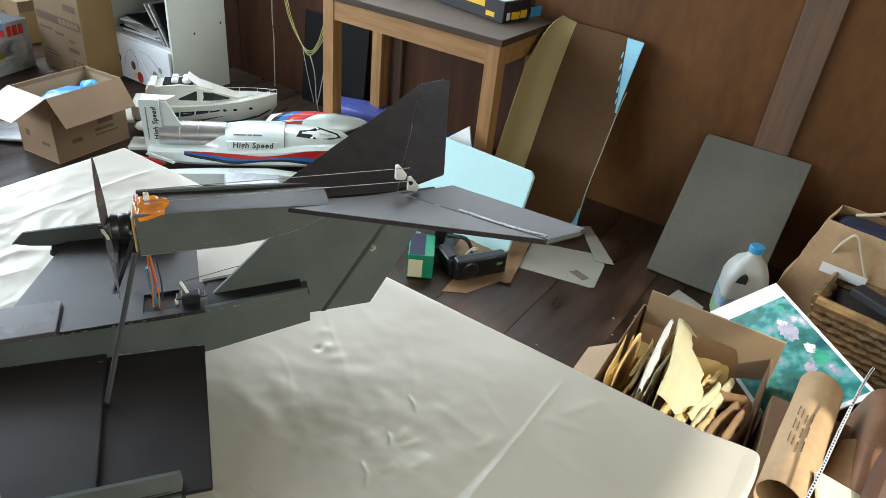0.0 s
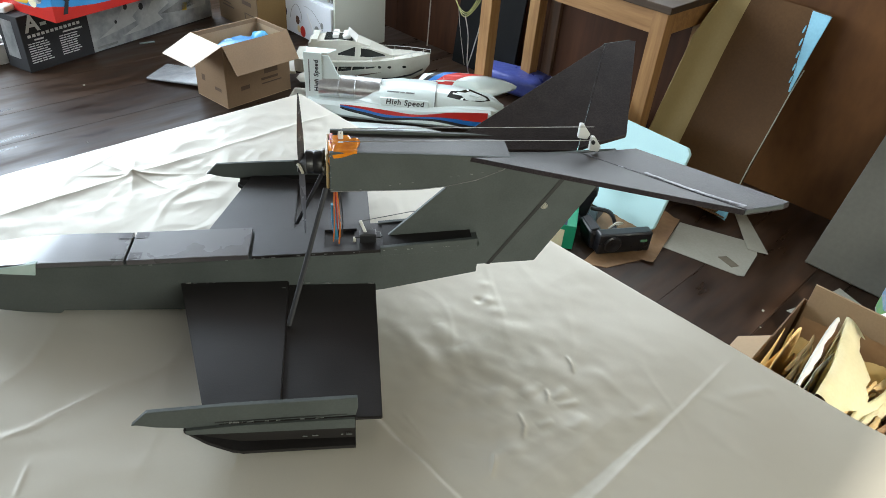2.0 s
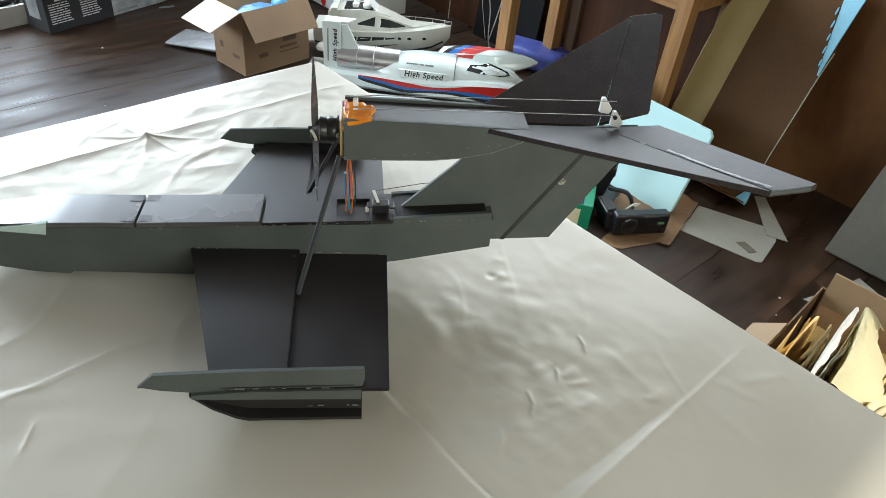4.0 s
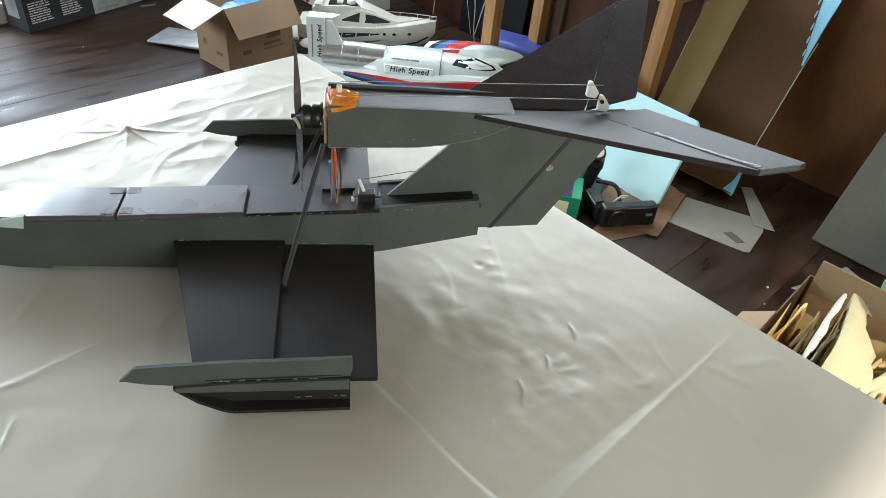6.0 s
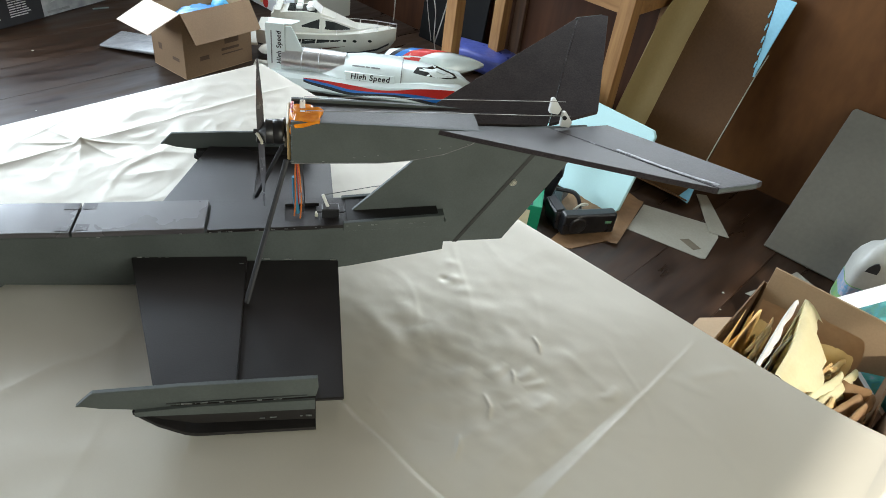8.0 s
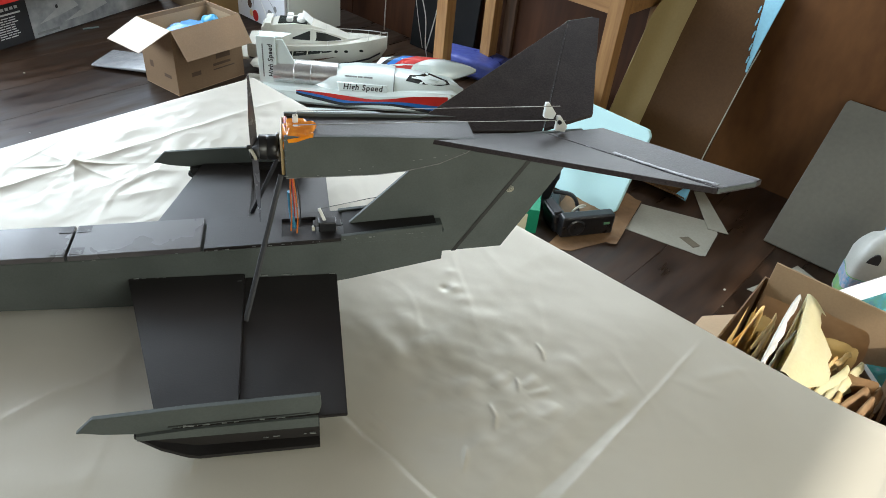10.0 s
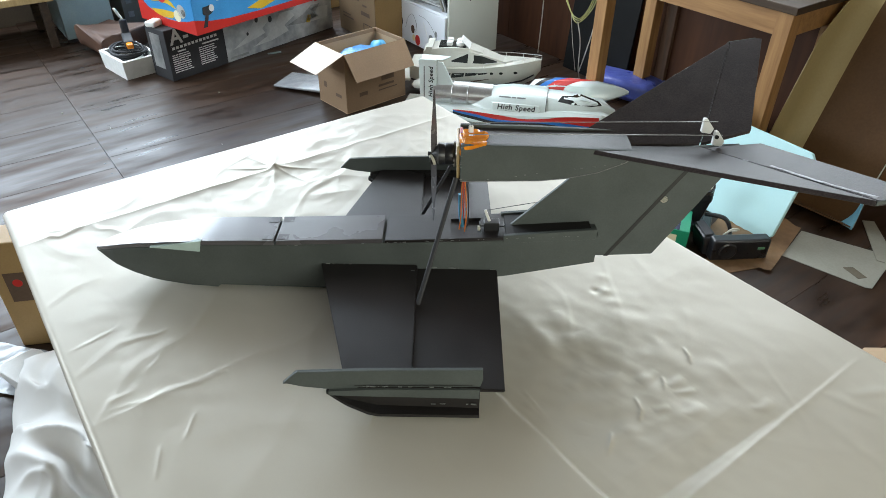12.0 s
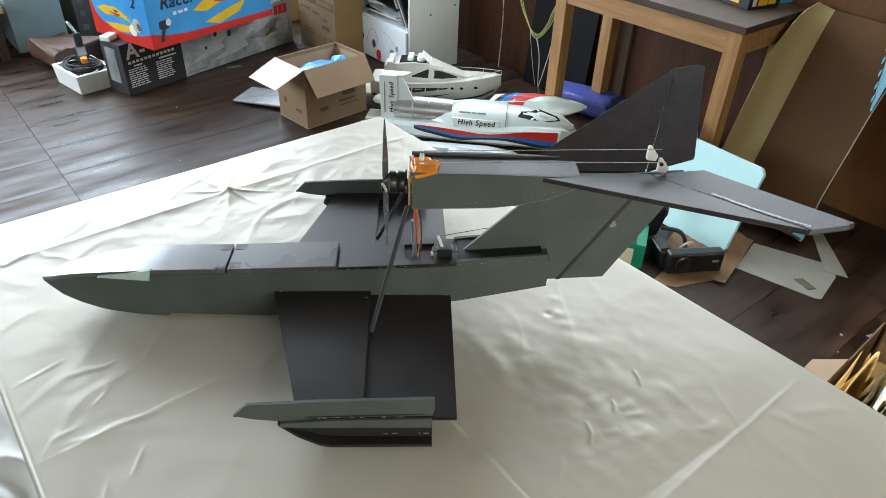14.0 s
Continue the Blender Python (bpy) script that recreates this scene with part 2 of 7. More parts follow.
M_JUGPRINT = surf("blue_pink_label", (0.52, 0.40, 0.44), (0.05, 0.30, 0.50), rough=0.4, scale=60, fine=140, bump=0)
M_CLEAR = surf("clear_film", (0.46, 0.48, 0.50), (0.34, 0.36, 0.38), rough=0.15, scale=16, fine=50, bump=0.6, depth=0.006)
M_WIRERED = surf("red_wire", (0.50, 0.05, 0.03), rough=0.4, bump=0)
M_WIREORANGE = surf("orange_wire", (0.60, 0.16, 0.03), rough=0.4, bump=0)
M_WIREBLUE = surf("blue_sleeve", (0.04, 0.25, 0.42), rough=0.4, bump=0)
M_DARKPANEL = surf("dark_rubber_sheet", (0.012, 0.012, 0.012), (0.007, 0.007, 0.007), rough=0.7, scale=6, spec=0.12)
# one card in two tones: khaki paints its lit curve, brown its shaded face
M_CARDLIT = surf("lit_khaki_card", (0.40, 0.305, 0.135), (0.34, 0.255, 0.11), rough=0.6, scale=2.5, bump=0.08)
M_CARDSHADED = surf("shaded_brown_card", (0.112, 0.058, 0.024), (0.078, 0.040, 0.017), rough=0.5, scale=2.5, bump=0.06, spec=0.12)


# ---- building helpers ----
def link(name, bm, material, parent=None, label=""):
    me = bpy.data.meshes.new(name)
    bm.normal_update()
    bm.to_mesh(me)
    bm.free()
    for mt in material if isinstance(material, (list, tuple)) else (material,):
        me.materials.append(mt)
    ob = new(name, me)
    if parent:
        ob.parent = parent
    return tagged(ob, label)


def part(name, bm, material, parent, label=""):
    return link(name, bm, material, parent, label)


def thing(name, label, category, m=None, group=""):
    ob = new(name)
    ob.empty_display_size = 0.05
    ob.matrix_world = m or Matrix()
    return tagged(ob, label, category, group)


def smooth(ob, angle=40):
    for p in ob.data.polygons:
        p.use_smooth = True
    ob.data.set_sharp_from_angle(angle=radians(angle))
    return ob


def join(bm, other):
    me = bpy.data.meshes.new("tmp")
    other.to_mesh(me)
    other.free()
    bm.from_mesh(me)
    bpy.data.meshes.remove(me)
    return bm


def bx(x0, x1, y0, y1, z0, z1, bevel=0.0, seg=2, m=None):
    bm = bmesh.new()
    bmesh.ops.create_cube(bm, size=1, matrix=Matrix.LocRotScale(((x0 + x1) / 2, (y0 + y1) / 2, (z0 + z1) / 2), None, (x1 - x0, y1 - y0, z1 - z0)))
    if bevel:
        bmesh.ops.bevel(bm, geom=bm.edges[:], offset=bevel, segments=seg, affect="EDGES", profile=0.5)
    if m:
        bm.transform(m)
    return bm


def slab(points, axis, a, b, bevel=0.0):
    """A flat plate: the outline in the two other axes, from a to b along axis."""
    bm = bmesh.new()

    def place(p, c):
        return {"x": (c, p[0], p[1]), "y": (p[0], c, p[1]), "z": (p[0], p[1], c)}[axis]

    lo = [bm.verts.new(place(p, a)) for p in points]
    hi = [bm.verts.new(place(p, b)) for p in points]
    n = len(points)
    bm.faces.new(lo)
    bm.faces.new(hi[::-1])
    for i in range(n):
        bm.faces.new((lo[i], hi[i], hi[(i + 1) % n], lo[(i + 1) % n]))
    bmesh.ops.recalc_face_normals(bm, faces=bm.faces[:])
    if bevel:
        bmesh.ops.bevel(bm, geom=bm.edges[:], offset=bevel, segments=1, affect="EDGES")
    return bm


def loft(rings, cap=True, closed=True):
    bm = bmesh.new()
    vs = [[bm.verts.new(p) for p in r] for r in rings]
    n = len(rings[0])
    for a, b in zip(vs, vs[1:]):
        for i in range(n if closed else n - 1):
            bm.faces.new((a[i], a[(i + 1) % n], b[(i + 1) % n], b[i]))
    if cap and closed:
        bm.faces.new(vs[0][::-1])
        bm.faces.new(vs[-1])
    bmesh.ops.recalc_face_normals(bm, faces=bm.faces[:])
    return bm


def smoothline(points, steps=6):
    """A rounded line through the points."""
    pts = [Vector(p) for p in points]
    out = []
    for i in range(len(pts) - 1):
        p0, p1, p2, p3 = pts[max(i - 1, 0)], pts[i], pts[i + 1], pts[min(i + 2, len(pts) - 1)]
        for k in range(steps):
            t = k / steps
            out.append(0.5 * (2 * p1 + (p2 - p0) * t + (2 * p0 - 5 * p1 + 4 * p2 - p3) * t * t + (3 * p1 - p0 - 3 * p2 + p3) * t**3))
    return out + [pts[-1]]


def tube(points, radius, sides=8, wide=1.0):
    """A round or flattened cord along the points."""
    pts = [Vector(p) for p in points]
    rings = []
    for i, p in enumerate(pts):
        d = (pts[min(i + 1, len(pts) - 1)] - pts[max(i - 1, 0)]).normalized()
        side = d.cross((0, 0, 1))
        side = side.normalized() if side.length > 0.05 else Vector((0, 1, 0))
        up = side.cross(d)
        rings.append([p + radius * (wide * math.cos(a) * side + math.sin(a) * up) for a in (2 * math.pi * k / sides for k in range(sides))])
    return loft(rings)


def lathe(profile, sides=24, m=None):
    rings = [[(max(r, 1e-4) * math.cos(2 * math.pi * k / sides), max(r, 1e-4) * math.sin(2 * math.pi * k / sides), z) for k in range(sides)] for r, z in profile]
    bm = loft(rings)
    if m:
        bm.transform(m)
    return bm


def patch(points, off, material, name, parent, label="", normal=None):
    """A thin printed or taped patch whose outline is given in 3D; it stands off by its thickness."""
    pts = [Vector(p) for p in points]
    n = normal or (pts[1] - pts[0]).cross(pts[2] - pts[0]).normalized()
    bm = bmesh.new()
    lo, hi = [bm.verts.new(p + n * 0.0002) for p in pts], [bm.verts.new(p + n * off) for p in pts]
    bm.faces.new(hi)
    bm.faces.new(lo[::-1])
    for i in range(len(pts)):
        bm.faces.new((lo[i], lo[(i + 1) % len(pts)], hi[(i + 1) % len(pts)], hi[i]))
    bmesh.ops.recalc_face_normals(bm, faces=bm.faces[:])
    return part(name, bm, material, parent, label)


def words(name, text, size, material, parent, m, label="", shear=0.0, squash=1.0, bold=0.0):
    """Lettering as thin solid letters in the built-in font."""
    cu = bpy.data.curves.new(name, "FONT")
    cu.body, cu.size, cu.extrude, cu.shear, cu.align_x, cu.align_y = text, size, 0.0004, shear, "CENTER", "CENTER"
    cu.space_character, cu.offset = squash, bold * size
    ob = bpy.data.objects.new("tmp", cu)
    scene.collection.objects.link(ob)
    me = bpy.data.meshes.new_from_object(ob.evaluated_get(bpy.context.evaluated_depsgraph_get()))
    bpy.data.objects.remove(ob)
    me.materials.clear()
    me.materials.append(material)
    me.transform(m)
    o = new(name, me)
    o.parent = parent
    return tagged(o, label)


def crumple(bm, amount, scale, seed=0.0):
    for v in bm.verts:
        p = v.co * scale + Vector((seed, seed * 1.7, -seed))
        v.co += amount * Vector((noise.noise(p), noise.noise(p + Vector((7, 0, 0))), noise.noise(p + Vector((0, 11, 0)))))
    return bm


# ---- the room ----
WALL_Y, EAST_X, WEST_X, SOUTH_Y, CEIL_Z = 3.06, 1.3, -5.2, -2.4, 3.45
floor = tagged(link("floor", bx(WEST_X, EAST_X, SOUTH_Y, WALL_Y, -0.12, -0.02), M_DARKTOP), "dark sub-floor under worn timber boards", "floor", kind="structure")
tagged(link("ceiling", bx(WEST_X, EAST_X, SOUTH_Y, WALL_Y, CEIL_Z, CEIL_Z + 0.1), M_CEIL), "plain pale board ceiling", "ceiling", kind="structure")


def wall_with_window(name, axis, at, thick, lo, hi, w0, w1, z0, z1, material, label):
    """A wall across axis with one real opening."""
    bm = bmesh.new()
    for a, b, c, d in ((lo, w0, 0, CEIL_Z), (w1, hi, 0, CEIL_Z), (w0, w1, 0, z0), (w0, w1, z1, CEIL_Z)):
        join(bm, bx(at, at + thick, a, b, c - 0.02 if c == 0 else c, d) if axis == "x" else bx(a, b, at, at + thick, c - 0.02 if c == 0 else c, d))
    return tagged(link(name, bm, material), label, "wall", kind="structure")


# unseen opening, added to go with the north fill lamp
NX0, NX1, NZ0, NZ1 = -3.52, -0.88, 1.13, 2.19
north = bmesh.new()
for xa, xb, za, zb in ((WEST_X - 0.1, NX0, -0.02, CEIL_Z), (NX1, EAST_X + 0.1, -0.02, CEIL_Z), (NX0, NX1, -0.02, NZ0), (NX0, NX1, NZ1, CEIL_Z)):
    join(north, bx(xa, xb, WALL_Y + 0.006, WALL_Y + 0.1, za, zb))
north = tagged(link("wall_north", north, M_WALL), "reddish brown varnished plywood wall below an added opening", "wall", kind="structure")
for pa, pb, top_z, mt in ((WEST_X, -3.523, CEIL_Z, M_WALLSHADED), (-3.52, -3.178, NZ0, M_WALLSHADED), (-3.175, -1.978, NZ0, M_WALLSHADED), (-1.975, -1.262, NZ0, M_WALLSHADED), (-1.259, -0.150, NZ0, M_WALL), (-0.147, 1.06, CEIL_Z, M_WALL), (1.063, EAST_X, CEIL_Z, M_WALL)):
    link("plywood_panel", bx(pa, pb, WALL_Y, WALL_Y + 0.006, -0.01, top_z, 0.0008, 1), mt, north)
link("plywood_panel", bx(-0.88, -0.150, WALL_Y, WALL_Y + 0.006, NZ0 + 0.001, CEIL_Z, 0.0008, 1), M_WALL, north)
wall_with_window("wall_west", "x", WEST_X - 0.1, 0.1, SOUTH_Y, WALL_Y, -1.4, 2.8, 0.9, 3.30, M_PLAINWALL, "plain boarded wall with a wide window opening")
# unseen wall: openings sized so sun strikes only cloth corner, envelopes and painting
east = bmesh.new()
for ya, yb, za, zb in ((SOUTH_Y, -0.4, -0.02, CEIL_Z), (-0.4, 1.42, -0.02, 0.95), (-0.4, 1.42, 1.795, CEIL_Z), (1.42, 1.62, -0.02, CEIL_Z), (1.62, 2.10, -0.02, 0.90), (1.62, 2.10, 1.41, CEIL_Z), (2.10, WALL_Y, -0.02, CEIL_Z)):
    join(east, bx(EAST_X, EAST_X + 0.1, ya, yb, za, zb))
tagged(link("wall_east", east, M_PLAINWALL), "unseen boarded wall with two openings cut to shape the sun", "wall", kind="structure")
# unseen south wall; its opening is added for the fill lamp
wall_with_window("wall_south", "y", SOUTH_Y - 0.1, 0.1, WEST_X, EAST_X, -4.8, -2.4, 0.95, 2.15, M_PLAINWALL, "unseen boarded wall with an opening added for fill")
tagged(link("wall_stud", bx(-0.212, -0.082, WALL_Y - 0.022, WALL_Y, 0, CEIL_Z, 0.002), M_STUD), "weathered timber batten on the plywood wall", "trim", kind="structure")
tagged(link("wall_stud", bx(-2.005, -1.945, WALL_Y - 0.022, WALL_Y, 0, NZ0, 0.002), M_STUD), "narrow timber batten on the plywood wall", "trim", kind="structure")
tagged(link("ground", bx(-200, 200, -200, 200, -0.6, -0.5), surf("grass_ground", (0.07, 0.12, 0.04), (0.04, 0.07, 0.02), rough=0.9, scale=0.5, fine=6)), "green ground outside the windows", "ground", kind="structure")

# ---- cloth-covered table ----
TZ = 0.742
TX0, TX1, TY0, TY1 = -1.280, 0.135, 0.116, 1.068
tbl = thing("work_table", "wooden work table hidden under a satin sheet", "table", pose(0, 0, 0))
part("tabletop", bx(TX0 + 0.012, TX1 - 0.012, TY0 + 0.012, TY1 - 0.012, TZ - 0.04, TZ - 0.008, 0.004), M_PINE, tbl)
for lx in (TX0 + 0.08, TX1 - 0.08):
    for ly in (TY0 + 0.08, TY1 - 0.08):
        part("leg", bx(lx - 0.03, lx + 0.03, ly - 0.03, ly + 0.03, 0, TZ - 0.04, 0.003), M_PINE, tbl)


def ridged(p):
    return 1 - 2 * abs(noise.noise(p))


def pressed(d, w):
    """A pressed fold: a sharp ridge that falls away unevenly on its two sides."""
    return math.exp(-abs(d) / w) if d < 0 else math.exp(-d / (w * 2.4))


def spot(x, y, px, py, rx, ry):
    return math.exp(-(((x - px) / rx) ** 2 + ((y - py) / ry) ** 2))


# creases seen on the sheet: points along each, height, half-width
CREASES = (
    (((-0.812, 0.118), (-0.818, 0.151), (-0.832, 0.188)), 0.0013, 0.004), (((-0.796, 0.185), (-0.787, 0.214), (-0.781, 0.249)), 0.0020, 0.005),
    (((-0.670, 0.132), (-0.659, 0.189), (-0.656, 0.248), (-0.647, 0.298)), 0.0009, 0.004), (((-0.652, 0.338), (-0.642, 0.394), (-0.644, 0.453)), 0.0011, 0.005), (((-0.647, 0.118), (-0.684, 0.14), (-0.686, 0.172)), 0.0012, 0.004), (((-0.708, 0.199), (-0.734, 0.225)), 0.0008, 0.003), (((-0.442, 0.401), (-0.460, 0.418)), 0.0018, 0.002),
    (((-0.599, 0.228), (-0.565, 0.203)), 0.0017, 0.0020), (((-0.572, 0.174), (-0.528, 0.154)), 0.0017, 0.0020),
    (((-1.156, 0.145), (-1.134, 0.175), (-1.147, 0.217)), 0.0021, 0.005), (((-1.162, 0.154), (-1.147, 0.217)), 0.0021, 0.005), (((-1.145, 0.226), (-1.08, 0.275)), 0.0021, 0.006),
    (((-0.504, 0.709), (-0.444, 0.704), (-0.378, 0.679)), 0.0046, 0.015), (((-0.470, 0.76), (-0.420, 0.752)), 0.0022, 0.014), (((-0.349, 0.70), (-0.340, 0.66)), 0.0022, 0.012), (((-0.353, 0.607), (-0.352, 0.588)), 0.0024, 0.010), (((-0.285, 0.640), (-0.272, 0.618)), 0.0026, 0.010),
    (((-0.291, 0.744), (-0.293, 0.786)), 0.0026, 0.007), (((-0.260, 0.780), (-0.263, 0.808)), 0.0026, 0.007), (((-0.248, 0.773), (-0.239, 0.803)), 0.0024, 0.007), (((-0.212, 0.753), (-0.215, 0.789)), 0.0024, 0.008), (((-0.247, 0.725), (-0.238, 0.753)), 0.0024, 0.008), (((-0.315, 0.745), (-0.318, 0.70)), 0.0022, 0.010),
    (((-0.240, 0.596), (-0.248, 0.661), (-0.227, 0.709), (-0.225, 0.730)), 0.0016, 0.008), (((-0.375, 0.607), (-0.320, 0.600)), 0.0018, 0.0024),
    (((-0.299, 0.858), (-0.284, 0.850), (-0.273, 0.839)), 0.0030, 0.0018), (((-0.279, 0.784), (-0.270, 0.777), (-0.263, 0.767)), 0.0030, 0.0018), (((-0.275, 0.722), (-0.257, 0.712), (-0.246, 0.696)), 0.0034, 0.0018), (((-0.254, 0.650), (-0.244, 0.639), (-0.233, 0.621)), 0.0030, 0.0018),
    (((-0.125, 0.899), (-0.02, 0.888), (0.063, 0.854)), 0.0010, 0.010), (((-0.269, 0.869), (-0.154, 0.856)), 0.0006, 0.007), (((-0.110, 0.96), (-0.085, 1.01), (-0.061, 1.044)), 0.0014, 0.008), (((-0.17, 0.837), (-0.163, 0.871)), 0.0016, 0.006), (((-0.130, 0.945), (-0.06, 0.965)), 0.0012, 0.007), (((-0.09, 0.80), (-0.03, 0.75), (0.02, 0.69)), 0.0014, 0.016), (((-0.10, 0.70), (-0.06, 0.62)), 0.0014, 0.016),
)


def line_ridge(x, y, pts, height, w):
    """A soft crease along a line that dies away at both ends."""
    best, at = 9.0, 0.0
    n = len(pts) - 1
    for k in range(n):
        (ax, ay), (ex, ey) = pts[k], pts[k + 1]
        ux, uy = ex - ax, ey - ay
        s = min(1.0, max(0.0, ((x - ax) * ux + (y - ay) * uy) / (ux * ux + uy * uy)))
        d = math.hypot(x - ax - s * ux, y - ay - s * uy)
        if d < best:
            best, at = d, (k + s) / n
    return height * math.sin(math.pi * (0.04 + 0.92 * at)) ** 0.7 * math.exp(-best / w if w < 0.003 else -(best / w) ** 2)


def crease(d, near, far):
    """A creased facet: a flat slope on one side, a quick fall on the other."""
    return max(0.0, 1 + d / near) if d < 0 else math.exp(-d / far)


def trough(d, steep, gentle):
    """A pressed groove: the ground falls gently, then climbs quickly to the fold line at d = 0."""
    if d > 0:
        return 0.0
    return d / steep if d > -steep else -max(0.0, 1 + (d + steep) / gentle)


def cloth_height(x, y):
    """Pressed folds, puckers and ripples of a sheet that was kept folded."""
    h = 0.0
    for cx, wdt, dep in ((-1.145, 0.006, 0.0040), (-0.655, 0.007, 0.0018)):
        d = x - cx - 0.005 * noise.noise(Vector((cx, y * 3, 0))) - 0.003 * noise.noise(Vector((cx, y * 17, 3)))
        h += dep * (0.75 + 0.6 * noise.noise(Vector((cx * 5, y * 5, 2)))) * pressed(d, wdt)
    d = x + 0.1335 - 0.002 * noise.noise(Vector((1, y * 17, 3)))
    deep = 1 / (1 + math.exp((y - 0.84) / 0.018)) / (1 + math.exp((0.590 - y) / 0.010))
    h += 0.0034 * deep * (0.9 + 0.3 * noise.noise(Vector((7, y * 9, 0)))) * trough(d, 0.009 + 0.055 * max(0.0, 0.86 - y), 0.042)
    h += 0.0008 * crease(d, 0.006, 0.004) / (1 + math.exp((0.58 - y) / 0.02)) / (1 + math.exp((y - 1.02) / 0.02))
    d = y - 0.5715 - 0.002 * noise.noise(Vector((x * 14, 2, 6)))
    h += 0.0046 * trough(-d, 0.0075, 0.017) / (1 + math.exp((x + 0.178) / 0.006)) / (1 + math.exp((-0.43 - x) / 0.02))
    for s in (0.32, -0.5, 1.4):
        d = (y - 0.597) - s * (x + 1.146)
        h += 0.0030 * pressed(d, 0.005) * spot(x, y, -1.146, 0.597, 0.075, 0.075)
    for px, py, r, a in ((-0.470, 0.850, 0.007, -0.0032), (-0.460, 0.862, 0.009, 0.0022), (-0.490, 0.888, 0.010, 0.0018), (-0.432, 0.852, 0.012, 0.0022), (-1.146, 0.597, 0.010, 0.003)):
        h += 0.65 * a * spot(x, y, px, py, r, r)
    jx, jy = x + 0.007 * noise.noise(Vector((x * 30, y * 30, 1))), y + 0.007 * noise.noise(Vector((x * 30, y * 30, 9)))
    for pts, height, w in CREASES:
        if abs(x - pts[0][0]) < 0.16 and abs(y - pts[0][1]) < 0.16:
            h += line_ridge(x, y, pts, height, w) if w < 0.003 else 0.62 * line_ridge(jx, jy, pts, height, w)
    puff = 0.9 * spot(x, y, -0.31, 0.71, 0.17, 0.17) + 0.45 * spot(x, y, -1.10, y, 0.09, 1) * (0.7 + 0.8 * noise.noise(Vector((2, y * 6, 0)))) + 0.45 * spot(x, y, -0.74, 0.20, 0.16, 0.09) + 0.35 * spot(x, y, -0.52, 0.55, 0.1, 0.2)
    p = Vector((x * 17 + y * 5, y * 19 - x * 6, 0))
    h += (0.0003 + 0.0023 * puff) * (noise.noise(p) + 0.5 * noise.noise(p * 2.1 + Vector((1, 7, 0))) + 0.12 * ridged(p * 1.4 + Vector((4, 1, 0))))
    h += 0.0026 * noise.noise(Vector((x * 2.6, y * 2.6, 5))) + 0.0009 * noise.noise(Vector((x * 7 + y * 3, y * 6, 8)))
    h += 0.0019 * spot(x, y, -1.05, 0.78, 0.30, 0.26) * (ridged(Vector((x * 11 + y * 4, y * 9 - x * 5, 44))) + 0.5 * ridged(Vector((x * 26, y * 22 + x * 8, 51))))
    h += 0.0012 * max(0.0, ridged(Vector((x * 4.5 - y * 3, y * 3.2 + x, 12))) - 0.65)
    h += 0.0030 * max(0.0, ridged(Vector((x * 7.5 + y * 6, y * 5 - x * 2, 31))) - 0.75) * (0.3 + spot(x, y, -1.0, 0.6, 0.35, 0.6) + 0.15 * spot(x, y, -0.75, 0.2, 0.25, 0.12))
    rim = min(1.0, max(0.0, min(x - TX0, TX1 - x, y - TY0, TY1 - y) / 0.05))
    return h * (0.4 + 0.6 * rim * rim * (3 - 2 * rim))


def build_cloth():
    nx, ny, drop = 700, 484, 36
    bm = bmesh.new()
    grid = {}
    xs = np.linspace(-drop, nx + drop, nx + 2 * drop + 1)
    ys = np.linspace(-drop, ny + drop, ny + 2 * drop + 1)
    r = 0.013
    for i, a in enumerate(xs):
        for j, b in enumerate(ys):
            ox, oy = max(-a, 0, a - nx), max(-b, 0, b - ny)
            cx = TX0 + (TX1 - TX0) * min(max(a, 0), nx) / nx
            cy = TY0 + (TY1 - TY0) * min(max(b, 0), ny) / ny
            sx, sy = (-1 if a < 0 else 1), (-1 if b < 0 else 1)
            o = math.hypot(ox, oy)
            z = TZ + cloth_height(cx, cy)
            if o:
                s = 0.0022 * o + 0.00033 * o * o
                th = min(s / r, math.pi / 2)
                out, down = r * math.sin(th), r * (1 - math.cos(th)) + max(0, s - r * math.pi / 2)
                wave = 0.011 * min(1, down / 0.2) * noise.noise(Vector((cx * 9, cy * 9, down)))
                cx += sx * (ox / o) * (out + wave - 0.03 * down)
                cy += sy * (oy / o) * (out + wave - 0.03 * down)
                z -= down
                swell = spot(cx, cy, TX1, TY1 - 0.04, 0.05, 0.09) * math.exp(-down / 0.06)
                cx, cy, z = cx + 0.014 * swell, cy + 0.010 * swell, z + 0.006 * swell
            grid[i, j] = bm.verts.new((cx, cy, z))
    for i in range(len(xs) - 1):
        for j in range(len(ys) - 1):
            bm.faces.new((grid[i, j], grid[i + 1, j], grid[i + 1, j + 1], grid[i, j + 1]))
    bm.normal_update()
    ob = link("tablecloth", bm, M_CLOTH)
    return tagged(smooth(ob, 180), "creased champagne satin sheet draped over the table", "tablecloth")


build_cloth()

# ---- the model seaplane ----
AX = pose(-0.9764, 0.2124, TZ + 0.002, 0, 0, 53.09)
plane = thing("model_seaplane", "black foam model seaplane with a rear pylon motor", "model plane", AX)
HW = 0.035


def Z(z):
    return z - TZ


def lerp(u, table):
    return float(np.interp(u, [a for a, _ in table], [b for _, b in table]))


PLAN = [(0.004, 0.004), (0.03, 0.015), (0.06, 0.022), (0.1, 0.029), (0.15, 0.0335), (0.2, HW), (0.8, HW)]
